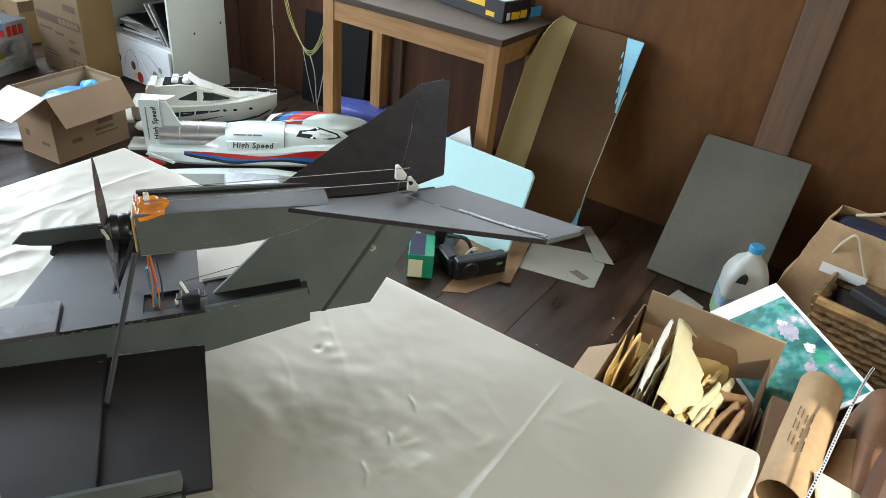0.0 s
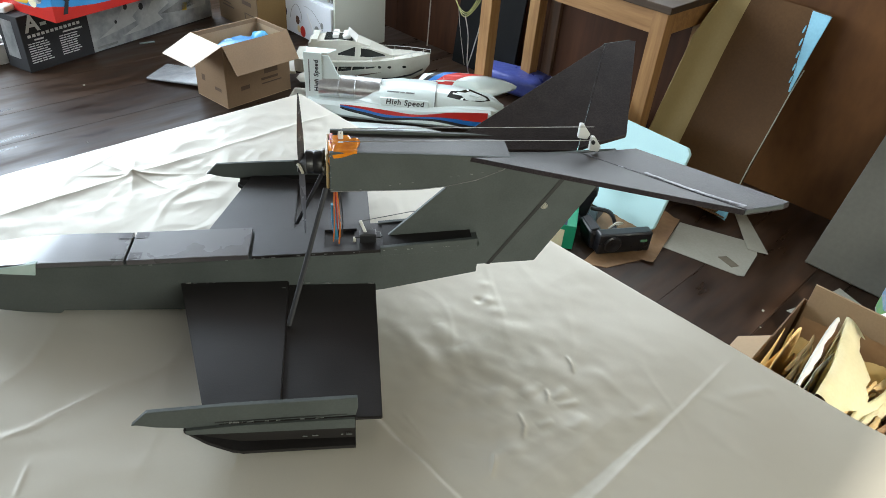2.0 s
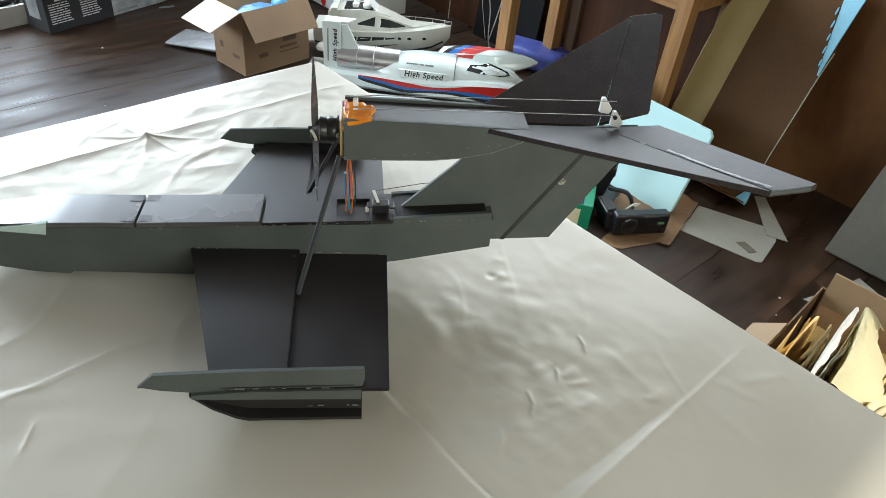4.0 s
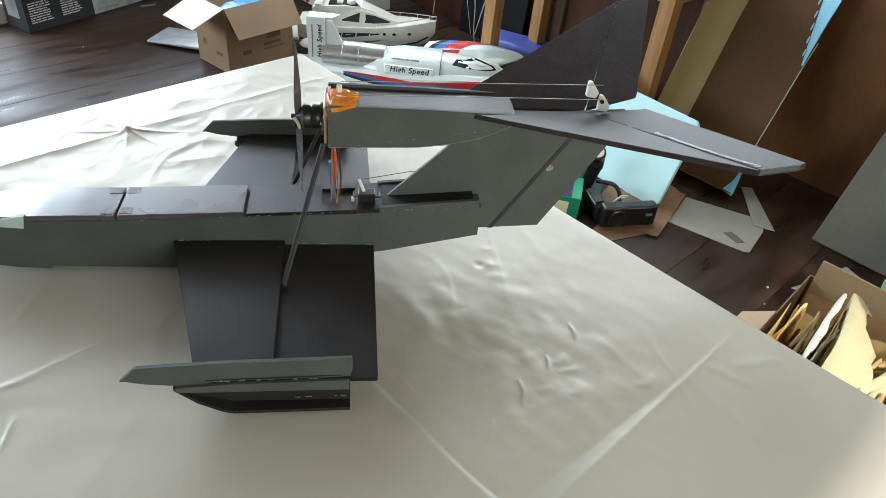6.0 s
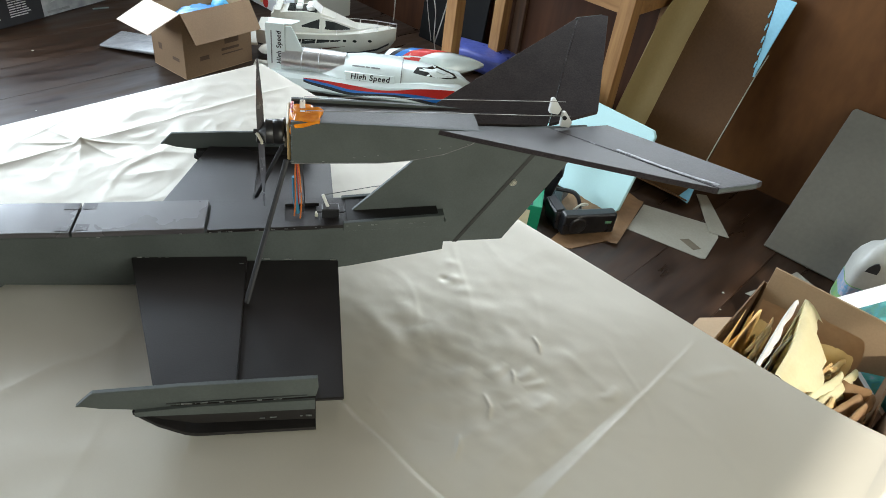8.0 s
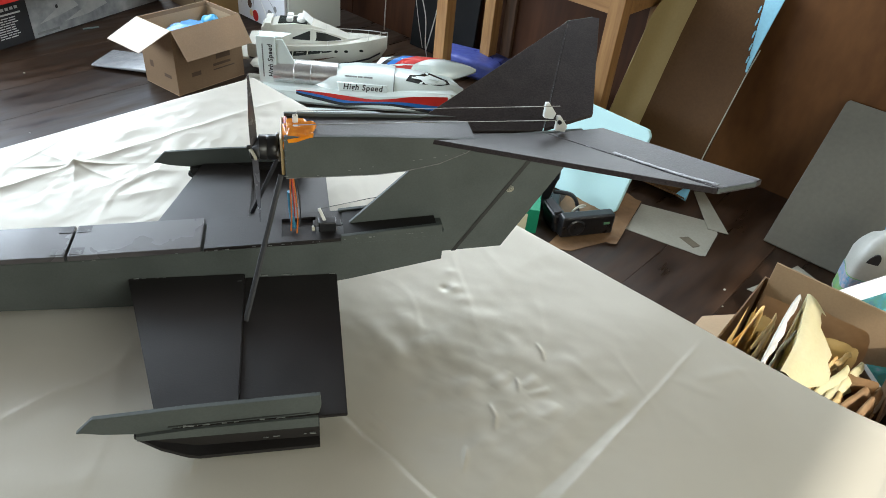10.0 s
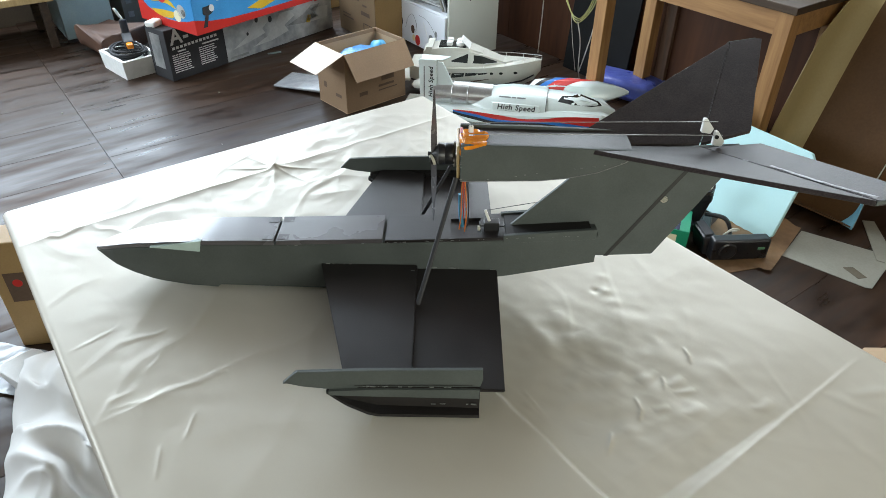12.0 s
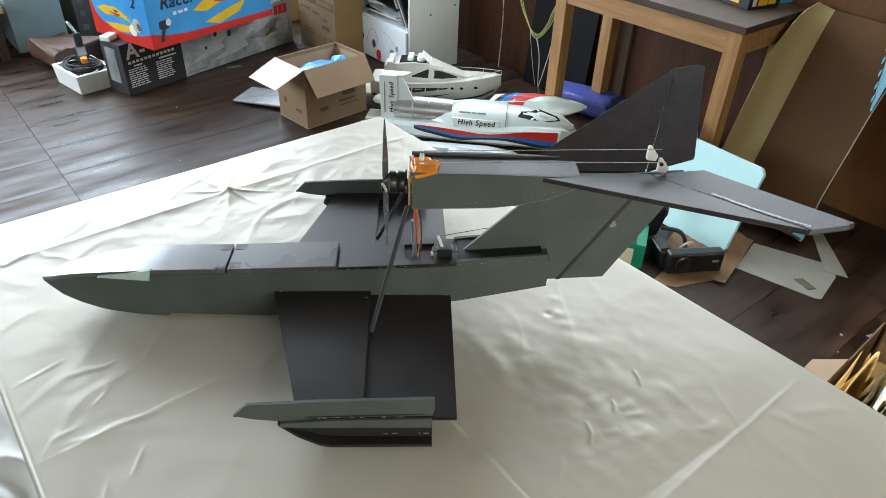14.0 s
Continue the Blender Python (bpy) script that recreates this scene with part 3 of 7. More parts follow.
KEEL = [(0.004, 0.792), (0.03, 0.774), (0.06, 0.762), (0.1, 0.752), (0.15, 0.7465), (0.198, 0.744), (0.204, 0.749), (0.36, 0.7455), (0.45, 0.749), (0.66, 0.775), (0.8, 0.806)]
DECK = [(0.004, 0.799), (0.02, 0.8050), (0.04, 0.8112), (0.06, 0.8166), (0.08, 0.8208), (0.1, 0.8242), (0.125, 0.8276), (0.15, 0.8304), (0.175, 0.8326), (0.2, 0.8342), (0.25, 0.8358), (0.3, 0.8362), (0.47, 0.843), (0.655, 0.852), (0.8, 0.864)]
us = sorted(set(np.linspace(0.004, 0.8, 54).round(4)) | {0.198, 0.204})
rings = []
for uu in us:
    h, zb, zt = lerp(uu, PLAN), lerp(uu, KEEL), lerp(uu, DECK) - 0.006
    c = min(0.002, h * 0.3)
    rings.append([(uu, -h, Z(zb) + c), (uu, -h + c, Z(zb)), (uu, h - c, Z(zb)), (uu, h, Z(zb) + c), (uu, h, Z(zt) - c), (uu, h - c, Z(zt)), (uu, -h + c, Z(zt)), (uu, -h, Z(zt) - c)])
part("hull", loft(rings), M_FOAMSIDELIT, plane, "dark grey foam boat hull")


def deck_strip(u0, u1, lift, n=14, inset=0.0):
    top, bot = [], []
    for k in range(n + 1):
        uu = u0 + (u1 - u0) * k / n
        h, z = lerp(uu, PLAN) - inset, Z(lerp(uu, DECK))
        top.append([(uu, -h, z - 0.0058), (uu, -h, z + lift - 0.001), (uu, -h + 0.001, z + lift), (uu, h - 0.001, z + lift), (uu, h, z + lift - 0.001), (uu, h, z - 0.0058)])
    return loft(top)


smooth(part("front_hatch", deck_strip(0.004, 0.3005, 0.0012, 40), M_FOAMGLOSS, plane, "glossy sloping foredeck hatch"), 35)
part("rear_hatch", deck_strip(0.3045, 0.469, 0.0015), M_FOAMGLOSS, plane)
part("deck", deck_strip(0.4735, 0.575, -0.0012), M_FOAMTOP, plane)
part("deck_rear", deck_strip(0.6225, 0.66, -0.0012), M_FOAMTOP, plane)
for sgn in (-1, 1):
    part("deck_side", slab([(0.575, Z(0.841)), (0.575, Z(0.8475)), (0.6225, Z(0.850)), (0.6225, Z(0.843))], "y", sgn * 0.021, sgn * 0.0345), M_FOAMTOP, plane)
part("well_floor", bx(0.575, 0.6225, -0.021, 0.021, Z(0.8435), Z(0.8445)), M_BLACK, plane)
for sgn in (-1, 1):
    part("tail_side", slab([(0.655, Z(0.84)), (0.655, Z(0.854)), (0.797, Z(0.8685)), (0.797, Z(0.85))], "y", sgn * 0.0285, sgn * 0.0354, 0.0008), M_FOAMSIDELIT, plane)
part("tail_block", slab([(0.66, Z(0.846)), (0.79, Z(0.858)), (0.79, Z(0.863)), (0.66, Z(0.853))], "y", -0.028, 0.028), M_FOAMDARK, plane)
part("bare_patch", slab([(0.106, Z(0.8225)), (0.188, Z(0.836)), (0.183, Z(0.816))], "y", -0.0362, -0.0290), M_BAREFOAM, plane, "pale green bare foam filler")
for tu in (0.283, 0.3065):
    for ty in (-0.031, 0.018):
        z = Z(lerp(tu + 0.01, DECK)) + 0.0015
        part("tape", bx(tu, tu + 0.0165, ty, ty + 0.014, z - 0.0002, z + 0.0004), M_TAPE_SHEEN, plane, "grey sticky tape")

# wings: a thick front half with a step behind it, floats at the tips
for sgn in (-1, 1):
    front = [(0.371, HW), (0.439, 0.281), (0.525, 0.281), (0.523, HW)]
    rear = [(0.515, HW), (0.515, 0.283), (0.6465, 0.283), (0.649, HW)]

    def wing_z(v):
        return Z(0.797 - 0.028 * (v - HW))

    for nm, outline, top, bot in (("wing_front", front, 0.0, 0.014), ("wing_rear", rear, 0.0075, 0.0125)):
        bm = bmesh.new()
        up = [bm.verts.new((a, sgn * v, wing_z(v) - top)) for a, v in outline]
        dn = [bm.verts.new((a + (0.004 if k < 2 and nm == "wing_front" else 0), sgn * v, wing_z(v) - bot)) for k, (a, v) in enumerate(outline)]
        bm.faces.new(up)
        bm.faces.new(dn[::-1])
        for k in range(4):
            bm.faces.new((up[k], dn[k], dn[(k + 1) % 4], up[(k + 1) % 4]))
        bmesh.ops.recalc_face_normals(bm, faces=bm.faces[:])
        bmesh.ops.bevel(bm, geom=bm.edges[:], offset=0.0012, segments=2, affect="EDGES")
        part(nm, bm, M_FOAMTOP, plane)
    side = sgn * 0.284
    fl = part("wingtip_float", slab([(0.3595, Z(0.7915)), (0.379, Z(0.8125)), (0.47, Z(0.818)), (0.616, Z(0.822)), (0.617, Z(0.806)), (0.614, Z(0.792)), (0.42, Z(0.783)), (0.385, Z(0.787)), (0.366, Z(0.792))], "y", side - 0.003, side + 0.003, 0.0008), M_FOAMSIDELIT, plane, "dark grey foam wingtip float")
    part("float_block", loft([[(u, sgn * (0.276 - wd), Z(zt)), (u, sgn * (0.280 + wd), Z(zt)), (u, sgn * (0.280 + wd), Z(zb)), (u, sgn * (0.276 - wd), Z(zb))] for u, zt, zb, wd in ((0.418, 0.785, 0.776, 0.003), (0.44, 0.787, 0.766, 0.006), (0.48, 0.79, 0.757, 0.0085), (0.614, 0.792, 0.754, 0.0085))]), M_FOAMDARK, fl)
    part("float_cheek", loft([[(u, sgn * 0.286, Z(zt)), (u, sgn * 0.2915, Z(zt)), (u, sgn * 0.2915, Z(zb)), (u, sgn * 0.286, Z(zb))] for u, zt, zb in ((0.419, 0.784, 0.777), (0.48, 0.789, 0.776), (0.613, 0.791, 0.775))]), M_FOAMSIDELIT, fl)
    part("float_sole", loft([[(u, sgn * (0.278 - wd), Z(z)), (u, sgn * (0.278 + wd), Z(z)), (u, sgn * (0.278 + wd), Z(z - 0.005)), (u, sgn * (0.278 - wd), Z(z - 0.005))] for u, z, wd in ((0.414, 0.7755, 0.005), (0.44, 0.762, 0.013), (0.468, 0.7515, 0.018), (0.481, 0.7505, 0.020), (0.614, 0.7505, 0.020))]), M_FOAMDARK, fl)
    part("float_slit", slab([(0.452, Z(0.7905)), (0.555, Z(0.7935)), (0.604, Z(0.7945)), (0.604, Z(0.7958)), (0.555, Z(0.7952)), (0.452, Z(0.7922))], "y", side + sgn * 0.0029, side + sgn * 0.0034), M_CARBON, fl)
    part("strut", tube([(0.580, sgn * 0.031, Z(0.952)), (0.554, sgn * 0.078, Z(0.872)), (0.527, sgn * 0.1245, Z(0.7905))], 0.0026, 6, 1.5), M_RUBBER, plane, "thin black carbon strut")

# pylon, nacelle, fin and tail
part("pylon", slab([(0.655, Z(0.80)), (0.655, Z(0.852)), (0.668, Z(0.853)), (0.748, Z(0.935)), (0.79, Z(0.985)), (0.99, Z(0.998)), (0.998, Z(0.985)), (0.976, Z(0.942)), (0.899, Z(0.802)), (0.80, Z(0.796))], "y", -0.003, 0.003, 0.0008), M_FOAMSIDELIT, plane, "swept dark grey foam pylon")
for sgn in (-1, 1):
    part("spar", slab([(0.8215, Z(0.797)), (0.8285, Z(0.797)), (0.9245, Z(0.953)), (0.9195, Z(0.9565))], "y", sgn * 0.0031, sgn * 0.0036), M_CARBON, plane, "black carbon spar strip")
    part("washer", lathe([(0.0015, 0.0), (0.006, 0.0), (0.006, 0.0016), (0.0015, 0.0016)], 12, pose(0.899, sgn * 0.003, Z(0.9045), 90 * -sgn * -1, 0, 0)), M_CREAMP, plane)
NAC = [(0.586, Z(0.949)), (0.70, Z(0.952)), (0.741, Z(0.957)), (0.783, Z(0.967)), (0.819, Z(0.983)), (0.835, Z(0.996)), (0.835, Z(1.002)), (0.70, Z(1.0065)), (0.586, Z(1.008))]
for sgn in (-1, 1):
    ns = part("nacelle_side", slab(NAC, "y", sgn * 0.029, sgn * 0.0352, 0.0008), M_FOAMSIDELIT, plane)
    # pale line added to paint the light catching the lower edge
    part("lit_edge_line", tube([(u, sgn * 0.0352, z) for u, z in NAC[:6]], 0.00055, 5), M_TAPEPALE, ns)
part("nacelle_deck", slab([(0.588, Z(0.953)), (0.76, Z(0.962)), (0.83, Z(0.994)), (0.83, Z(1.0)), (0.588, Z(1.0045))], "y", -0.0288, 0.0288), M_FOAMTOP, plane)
part("firewall", bx(0.5810, 0.5855, -0.030, 0.030, Z(0.950), Z(1.003), 0.0016, 1), M_PLY, plane, "plywood motor plate")
mot = part("motor", lathe([(0.004, 0.0), (0.015, 0.001), (0.0165, 0.004), (0.0165, 0.013), (0.0155, 0.0145), (0.0165, 0.016), (0.0165, 0.024), (0.009, 0.028), (0.003, 0.034), (0.003, 0.040)], 20, pose(0.5785, 0, Z(0.975), 0, -90, 0)), M_BLACK, plane, "black brushless motor")
smooth(mot, 35)
part("motor_mount", bx(0.576, 0.5795, -0.02, 0.02, Z(0.972), Z(0.978), 0.0008, 1), M_STEEL, plane)
part("motor_mount", bx(0.576, 0.5795, -0.003, 0.003, Z(0.955), Z(0.995), 0.0008, 1), M_STEEL, plane)


def blade(up):
    rs = []
    for r, chord, ang in ((0.004, 0.008, 62), (0.02, 0.011, 52), (0.045, 0.0135, 38), (0.075, 0.011, 28), (0.098, 0.007, 22), (0.108, 0.002, 20)):
        a = radians(ang)
        c, s = math.cos(a) * chord / 2, math.sin(a) * chord / 2
        rs.append([(-s, -c * up, up * r), (-0.0008, 0.0006, up * r), (s, c * up, up * r), (0.0008, -0.0006, up * r)])
    bm = loft(rs)
    bm.transform(pose(0.5475, 0, Z(0.966)))
    return bm


prop = part("propeller", lathe([(0.0035, -0.006), (0.0075, -0.005), (0.0075, 0.005), (0.0035, 0.006)], 14, pose(0.5475, 0, Z(0.966), 0, 90, 0)), M_BLACK, plane, "black two-blade propeller")
for up in (1, -1):
    # black blades coloured grey to paint their reflection
    smooth(part("blade", blade(up), M_TAPE_SHEEN, prop), 60)
part("band", lathe([(0.009, -0.002), (0.010, 0.0), (0.009, 0.002)], 14, pose(0.545, 0.0, Z(0.966), 0, 70, 20)), M_CREAMP, prop, "pale green rubber band")

sv = part("servo", crumple(bx(0.588, 0.616, -0.016, 0.012, Z(0.992), Z(1.011), 0.005, 3), 0.0025, 110, 7), M_ORANGE, plane, "servo wrapped in orange tape")
part("wrap", crumple(bx(0.587, 0.624, -0.034, 0.002, Z(0.990), Z(1.0115), 0.006, 4), 0.007, 95, 3), M_ORANGE, sv)
part("servo_arm", bx(0.597, 0.604, -0.004, 0.0, Z(1.006), Z(1.0225), 0.0018), M_WHITEP, sv, "white servo arm")
part("servo_arm", bx(0.597, 0.604, -0.013, -0.010, Z(1.002), Z(1.0125), 0.0014), M_WHITEP, sv, "white servo arm")
part("pushrod", tube([(0.60, -0.003, Z(1.018)), (0.603, -0.006, Z(1.0285)), (0.76, -0.009, Z(1.033)), (0.945, -0.0125, Z(1.0385))], 0.0005, 6), M_STEEL, plane, "thin steel pushrod")
part("pushrod", tube([(0.60, -0.011, Z(1.008)), (0.605, -0.013, Z(1.013)), (0.77, -0.012, Z(1.0155)), (0.955, -0.016, Z(1.0195))], 0.0005, 6), M_STEEL, plane, "thin steel pushrod")
part("terminal", crumple(bx(0.5855, 0.590, -0.012, 0.02, Z(1.004), Z(1.010), 0.0015), 0.002, 120, 1), M_WIRERED, plane)
for k, (mt, dy) in enumerate(((M_WIREORANGE, 0.0), (M_WIRERED, 0.006), (M_WIREORANGE, -0.006), (M_RUBBER, 0.010))):
    part("wire", tube(smoothline([(0.592, dy, Z(0.955)), (0.590 + 0.003 * k, dy * 1.2 - 0.003, Z(0.915)), (0.590 + 0.004 * k, dy * 0.9 - 0.006, Z(0.875)), (0.588 + 0.004 * k, dy - 0.006, Z(0.846))], 5), 0.0011, 6), mt, plane)
part("connector", tube(smoothline([(0.588, 0.003, Z(0.905)), (0.589, 0.0, Z(0.88)), (0.592, -0.004, Z(0.85))], 4), 0.0042, 8, 0.7), M_WIREBLUE, plane, "blue sleeved connector")
s2 = part("hull_servo", bx(0.626, 0.650, -0.016, 0.0, Z(0.846), Z(0.864), 0.0012), M_BLACK, plane, "small black servo")
part("servo_lug", bx(0.619, 0.657, -0.015, -0.001, Z(0.8575), Z(0.8597), 0.0006), M_BLACK, s2)
part("servo_arm", bx(-0.0022, 0.0022, -0.0015, 0.0015, 0, 0.022, 0.001, m=pose(0.6345, -0.0080, Z(0.863), 0, -20, 0)), M_WHITEP, s2, "white servo arm")
part("servo_plug", bx(0.6165, 0.6210, -0.010, -0.004, Z(0.846), Z(0.853), 0.001), M_CREAMP, s2)
part("pushrod", tube([(0.6275, -0.006, Z(0.8815)), (0.70, 0.010, Z(0.8865)), (0.80, 0.016, Z(0.893)), (0.86, 0.010, Z(0.895))], 0.0005, 6), M_CARBON, plane, "thin steel pushrod")

ROOT_Z = 0.9935


def tail_panel(nm, outline, sgn, rise, tip, lift):
    """One half of the V-tail, a thin foam plate that climbs outwards; the elevator tilts up behind its hinge."""
    bm = bmesh.new()
    up = []
    for u, v in outline:
        hinge = 0.9345 + 0.1015 * v / tip
        up.append(bm.verts.new((u, sgn * v, Z(ROOT_Z) + rise * v + lift * max(0.0, u - hinge))))
    dn = [bm.verts.new((p.co.x, p.co.y + sgn * 0.0016, p.co.z - 0.0062)) for p in up]
    bm.faces.new(up)
    bm.faces.new(dn[::-1])
    for k in range(len(up)):
        bm.faces.new((up[k], dn[k], dn[(k + 1) % len(up)], up[(k + 1) % len(up)]))
    bmesh.ops.recalc_face_normals(bm, faces=bm.faces[:])
    bmesh.ops.bevel(bm, geom=bm.edges[:], offset=0.0006, segments=1, affect="EDGES")
    return part(nm, bm, M_TAILFOAM, plane, "black foam V-tail half" if nm == "stabiliser" else "")


# the near half lies a little flatter and reaches a little further than the far one
for sgn, rise, tip in ((-1, 0.261, 0.255), (1, 0.306, 0.240)):
    tail_panel("stabiliser", [(0.736, 0.0035), (0.744, 0.010), (1.029, tip - 0.006), (1.0350, tip), (1.0360, tip - 0.0015), (0.9335, 0.0035)], sgn, rise, tip, 0.0)
    tail_panel("elevator", [(0.9365, 0.0065), (1.0378, tip - 0.002), (1.0385, tip), (1.078, tip), (1.0875, tip - 0.004), (1.010, 0.020)], sgn, rise, tip, 0.17)
    part("hinge_tape", tube([(0.9355, sgn * 0.0075, Z(ROOT_Z + 0.0004) + rise * 0.0075), (1.034, sgn * (tip - 0.008), Z(ROOT_Z + 0.0004) + rise * (tip - 0.008))], 0.0004, 5, 2.0), M_TAPE_SHEEN, plane)
    if sgn < 0:
        part("tape_smear", crumple(tube(smoothline([(0.985, -0.112, Z(ROOT_Z + 0.0014) + rise * 0.112), (1.012, -0.188, Z(ROOT_Z + 0.0014) + rise * 0.188), (1.041, -0.246, Z(ROOT_Z + 0.0016) + rise * 0.246)], 10), 0.0005, 6, 5.5), 0.0008, 150, 2), M_TAPEPALE, plane, "scuffed pale tape along the hinge")
    part("end_face", slab([(1.036, 0.0), (1.0785, 0.0075), (1.0785, 0.0015), (1.036, -0.0060)], "y", sgn * (tip + 0.0001), sgn * (tip + 0.0012)), M_FOAMSIDELIT, plane, "sanded grey foam tip").location.z = Z(ROOT_Z) + rise * tip
for hu, hy, hz in ((0.926, -0.0035, 1.020), (0.943, -0.010, 1.004)):
    hb = slab([(hu, Z(hz)), (hu + 0.014, Z(hz - 0.002)), (hu + 0.017, Z(hz + 0.006)), (hu + 0.005, Z(hz + 0.021)), (hu, Z(hz + 0.021))], "y", hy - 0.007, hy, 0.001)
    part("control_horn", hb, M_WHITEP, plane, "white plastic control horn")
part("horn_screw", lathe([(0.0005, 0), (0.0028, 0.0), (0.0028, 0.003), (0.0005, 0.003)], 8, pose(0.946, -0.0175, Z(1.018), 90, 0, 0)), M_BLACK, plane)

# dried glue along the joints, frayed foam edges
random.seed(17)
glue = bmesh.new()
lines = [((0.31, -0.0358, Z(0.829)), (0.79, -0.0362, Z(0.858)), 26, 0.0008), ((0.375, -0.0365, Z(0.7975)), (0.645, -0.0365, Z(0.7905)), 30, 0.0013), ((0.44, -0.2885, Z(0.7915)), (0.612, -0.2885, Z(0.7925)), 11, 0.0011), ((0.55, -0.293, Z(0.766)), (0.613, -0.293, Z(0.766)), 6, 0.0013), ((0.62, -0.0356, Z(0.952)), (0.82, -0.0356, Z(0.984)), 10, 0.0008), ((0.586, -0.0356, Z(0.951)), (0.586, -0.0356, Z(1.006)), 8, 0.0010), ((0.515, -0.04, Z(0.7965)), (0.5155, -0.27, Z(0.7895)), 9, 0.0009)]
for a, c, n, r in lines:
    for k in range(n):
        p = Vector(a).lerp(Vector(c), random.random())
        s = r * random.uniform(0.4, 1.2)
        join(glue, crumple(bx(p.x - s * random.uniform(0.8, 4), p.x + s * random.uniform(0.8, 4), p.y - s * 0.5, p.y + s * 0.5, p.z - s * 0.5, p.z + s * 0.5), s * 0.6, 400, k))
tagged(part("glue_beads", glue, M_GLUE, plane), "pale dried glue along the joints", kind="stuff")
part("wing_mark", slab([(0.452, -0.272), (0.470, -0.272), (0.458, -0.255)], "z", Z(0.7905), Z(0.7912)), M_CARBON, plane)


# ---- things on the floor, west side ----
def frame_box(name, label, category, m, sx, sy, sz, t=0.004, mat=M_CARTON, inside=M_CARTONIN):
    """An open carton: four walls and a floor, flaps are added by the caller."""
    ob = thing(name, label, category, m)
    part("base", bx(0, sx, 0, sy, 0.0, t), inside, ob)
    part("side", bx(0, t, 0, sy, t, sz), mat, ob)
    part("side", bx(sx - t, sx, 0, sy, t, sz), mat, ob)
    part("side", bx(t, sx - t, 0, t, t, sz), mat, ob)
    part("side", bx(t, sx - t, sy - t, sy, t, sz), mat, ob)
    return ob


def flap(parent, p, q, out, material, name="flap", label=""):
    """A card flap hinged on the line p-q that reaches out by the vector."""
    p, q, out = Vector(p), Vector(q), Vector(out)
    n = (q - p).cross(out).normalized() * 0.0035
    e = (q - p).normalized() * 0.008
    pts = [p + e * 0.2, q - e * 0.2, q + out - e, p + out + e]
    bm = bmesh.new()
    a, b = [bm.verts.new(v) for v in pts], [bm.verts.new(v + n) for v in pts]
    bm.faces.new(a[::-1])
    bm.faces.new(b)
    for i in range(4):
        bm.faces.new((a[i], a[(i + 1) % 4], b[(i + 1) % 4], b[i]))
    bmesh.ops.recalc_face_normals(bm, faces=bm.faces[:])
    return part(name, bm, material, parent, label)


def bars(parent, origin, right, up, rows, material, name="print_bar"):
    """Unreadable print as plain bars: rows of (along, height, length, thickness) on a face."""
    o, r, u = Vector(origin), Vector(right).normalized(), Vector(up).normalized()
    n = r.cross(u)
    for a, b, ln, th in rows:
        p = o + r * a + u * b
        patch([p, p + r * ln, p + r * ln + u * th, p + u * th], 0.0008, material, name, parent, normal=n)


CB = pose(-2.976, 1.603, 0, 0, 0, 6)
carton = frame_box("open_carton", "open brown carton with its flaps folded out", "box", CB, 0.24, 0.375, 0.30)
flap(carton, (0.24, 0.002, 0.30), (0.0, 0.002, 0.30), (0.012, -0.165, -0.055), M_CARTONLIT, label="folded-out flap, painted pale where lit")
flap(carton, (0.238, 0.375, 0.30), (0.238, 0.0, 0.30), (0.085, 0.0, -0.115), M_CARTON)
flap(carton, (0.002, 0.0, 0.30), (0.002, 0.375, 0.30), (0.012, 0.0, -0.12), M_CARTONIN)
flap(carton, (0.0, 0.373, 0.30), (0.24, 0.373, 0.30), (0.0, -0.012, -0.12), M_CARTONIN)
bars(carton, (0.2402, 0.05, 0.05), (0, 1, 0), (0, 0, 1), ((0.03, 0.02, 0.05, 0.02), (0.15, 0.02, 0.12, 0.006), (0.15, 0.04, 0.10, 0.012), (0.17, 0.07, 0.08, 0.03)), M_CARTONINK)
bars(carton, (0.05, -0.0002, 0.05), (1, 0, 0), (0, 0, 1), ((0.0, 0.04, 0.025, 0.03), (0.10, 0.02, 0.05, 0.016)), M_CARTONINK)
bag = tagged(smooth(link("plastic_bag", crumple(lathe([(0.001, 0), (0.070, 0.005), (0.084, 0.04), (0.084, 0.085), (0.06, 0.100), (0.001, 0.104)], 48, Matrix.Diagonal((1.02, 1.65, 1, 1))), 0.018, 30, 2), M_BLUEBAG), 60), "crumpled blue plastic bag inside the open carton", "bag")
bag.matrix_world = CB @ pose(0.118, 0.175, 0.150, 0, 4, 3)
ball = tagged(smooth(link("blue_bottle", crumple(lathe([(0.001, 0), (0.03, 0.004), (0.042, 0.03), (0.04, 0.075), (0.015, 0.105), (0.001, 0.11)], 20), 0.012, 26, 5), M_CAPBLUE), 60), "small glossy blue bottle in the open carton", "bottle")
ball.matrix_world = CB @ pose(0.10, 0.30, 0.235, 75, 0, 70)

film = tagged(smooth(link("clear_film_wrap", crumple(bx(-0.14, 0.14, -0.10, 0.10, 0.0, 0.02, 0.008, 2), 0.015, 16, 4), M_CLEAR), 60), "crumpled clear plastic wrap on the floorboards", "wrap")
film.matrix_world = pose(-3.19, 1.63, 0.008, 0, 0, 35)
stick = tagged(link("blue_strip", bx(-0.04, 0.04, -0.006, 0.006, 0, 0.006, 0.001), M_GREYBLUE), "small grey-blue strip lying on the floorboards", "strip")
stick.matrix_world = pose(-3.74, 1.70, 0, 0, 0, 80)

# long black and silver kit box
KB = pose(-3.637, 1.062, 0, 0, 0, 106.0)
kit = thing("kit_box", "long black and silver printed model kit box", "box", KB)
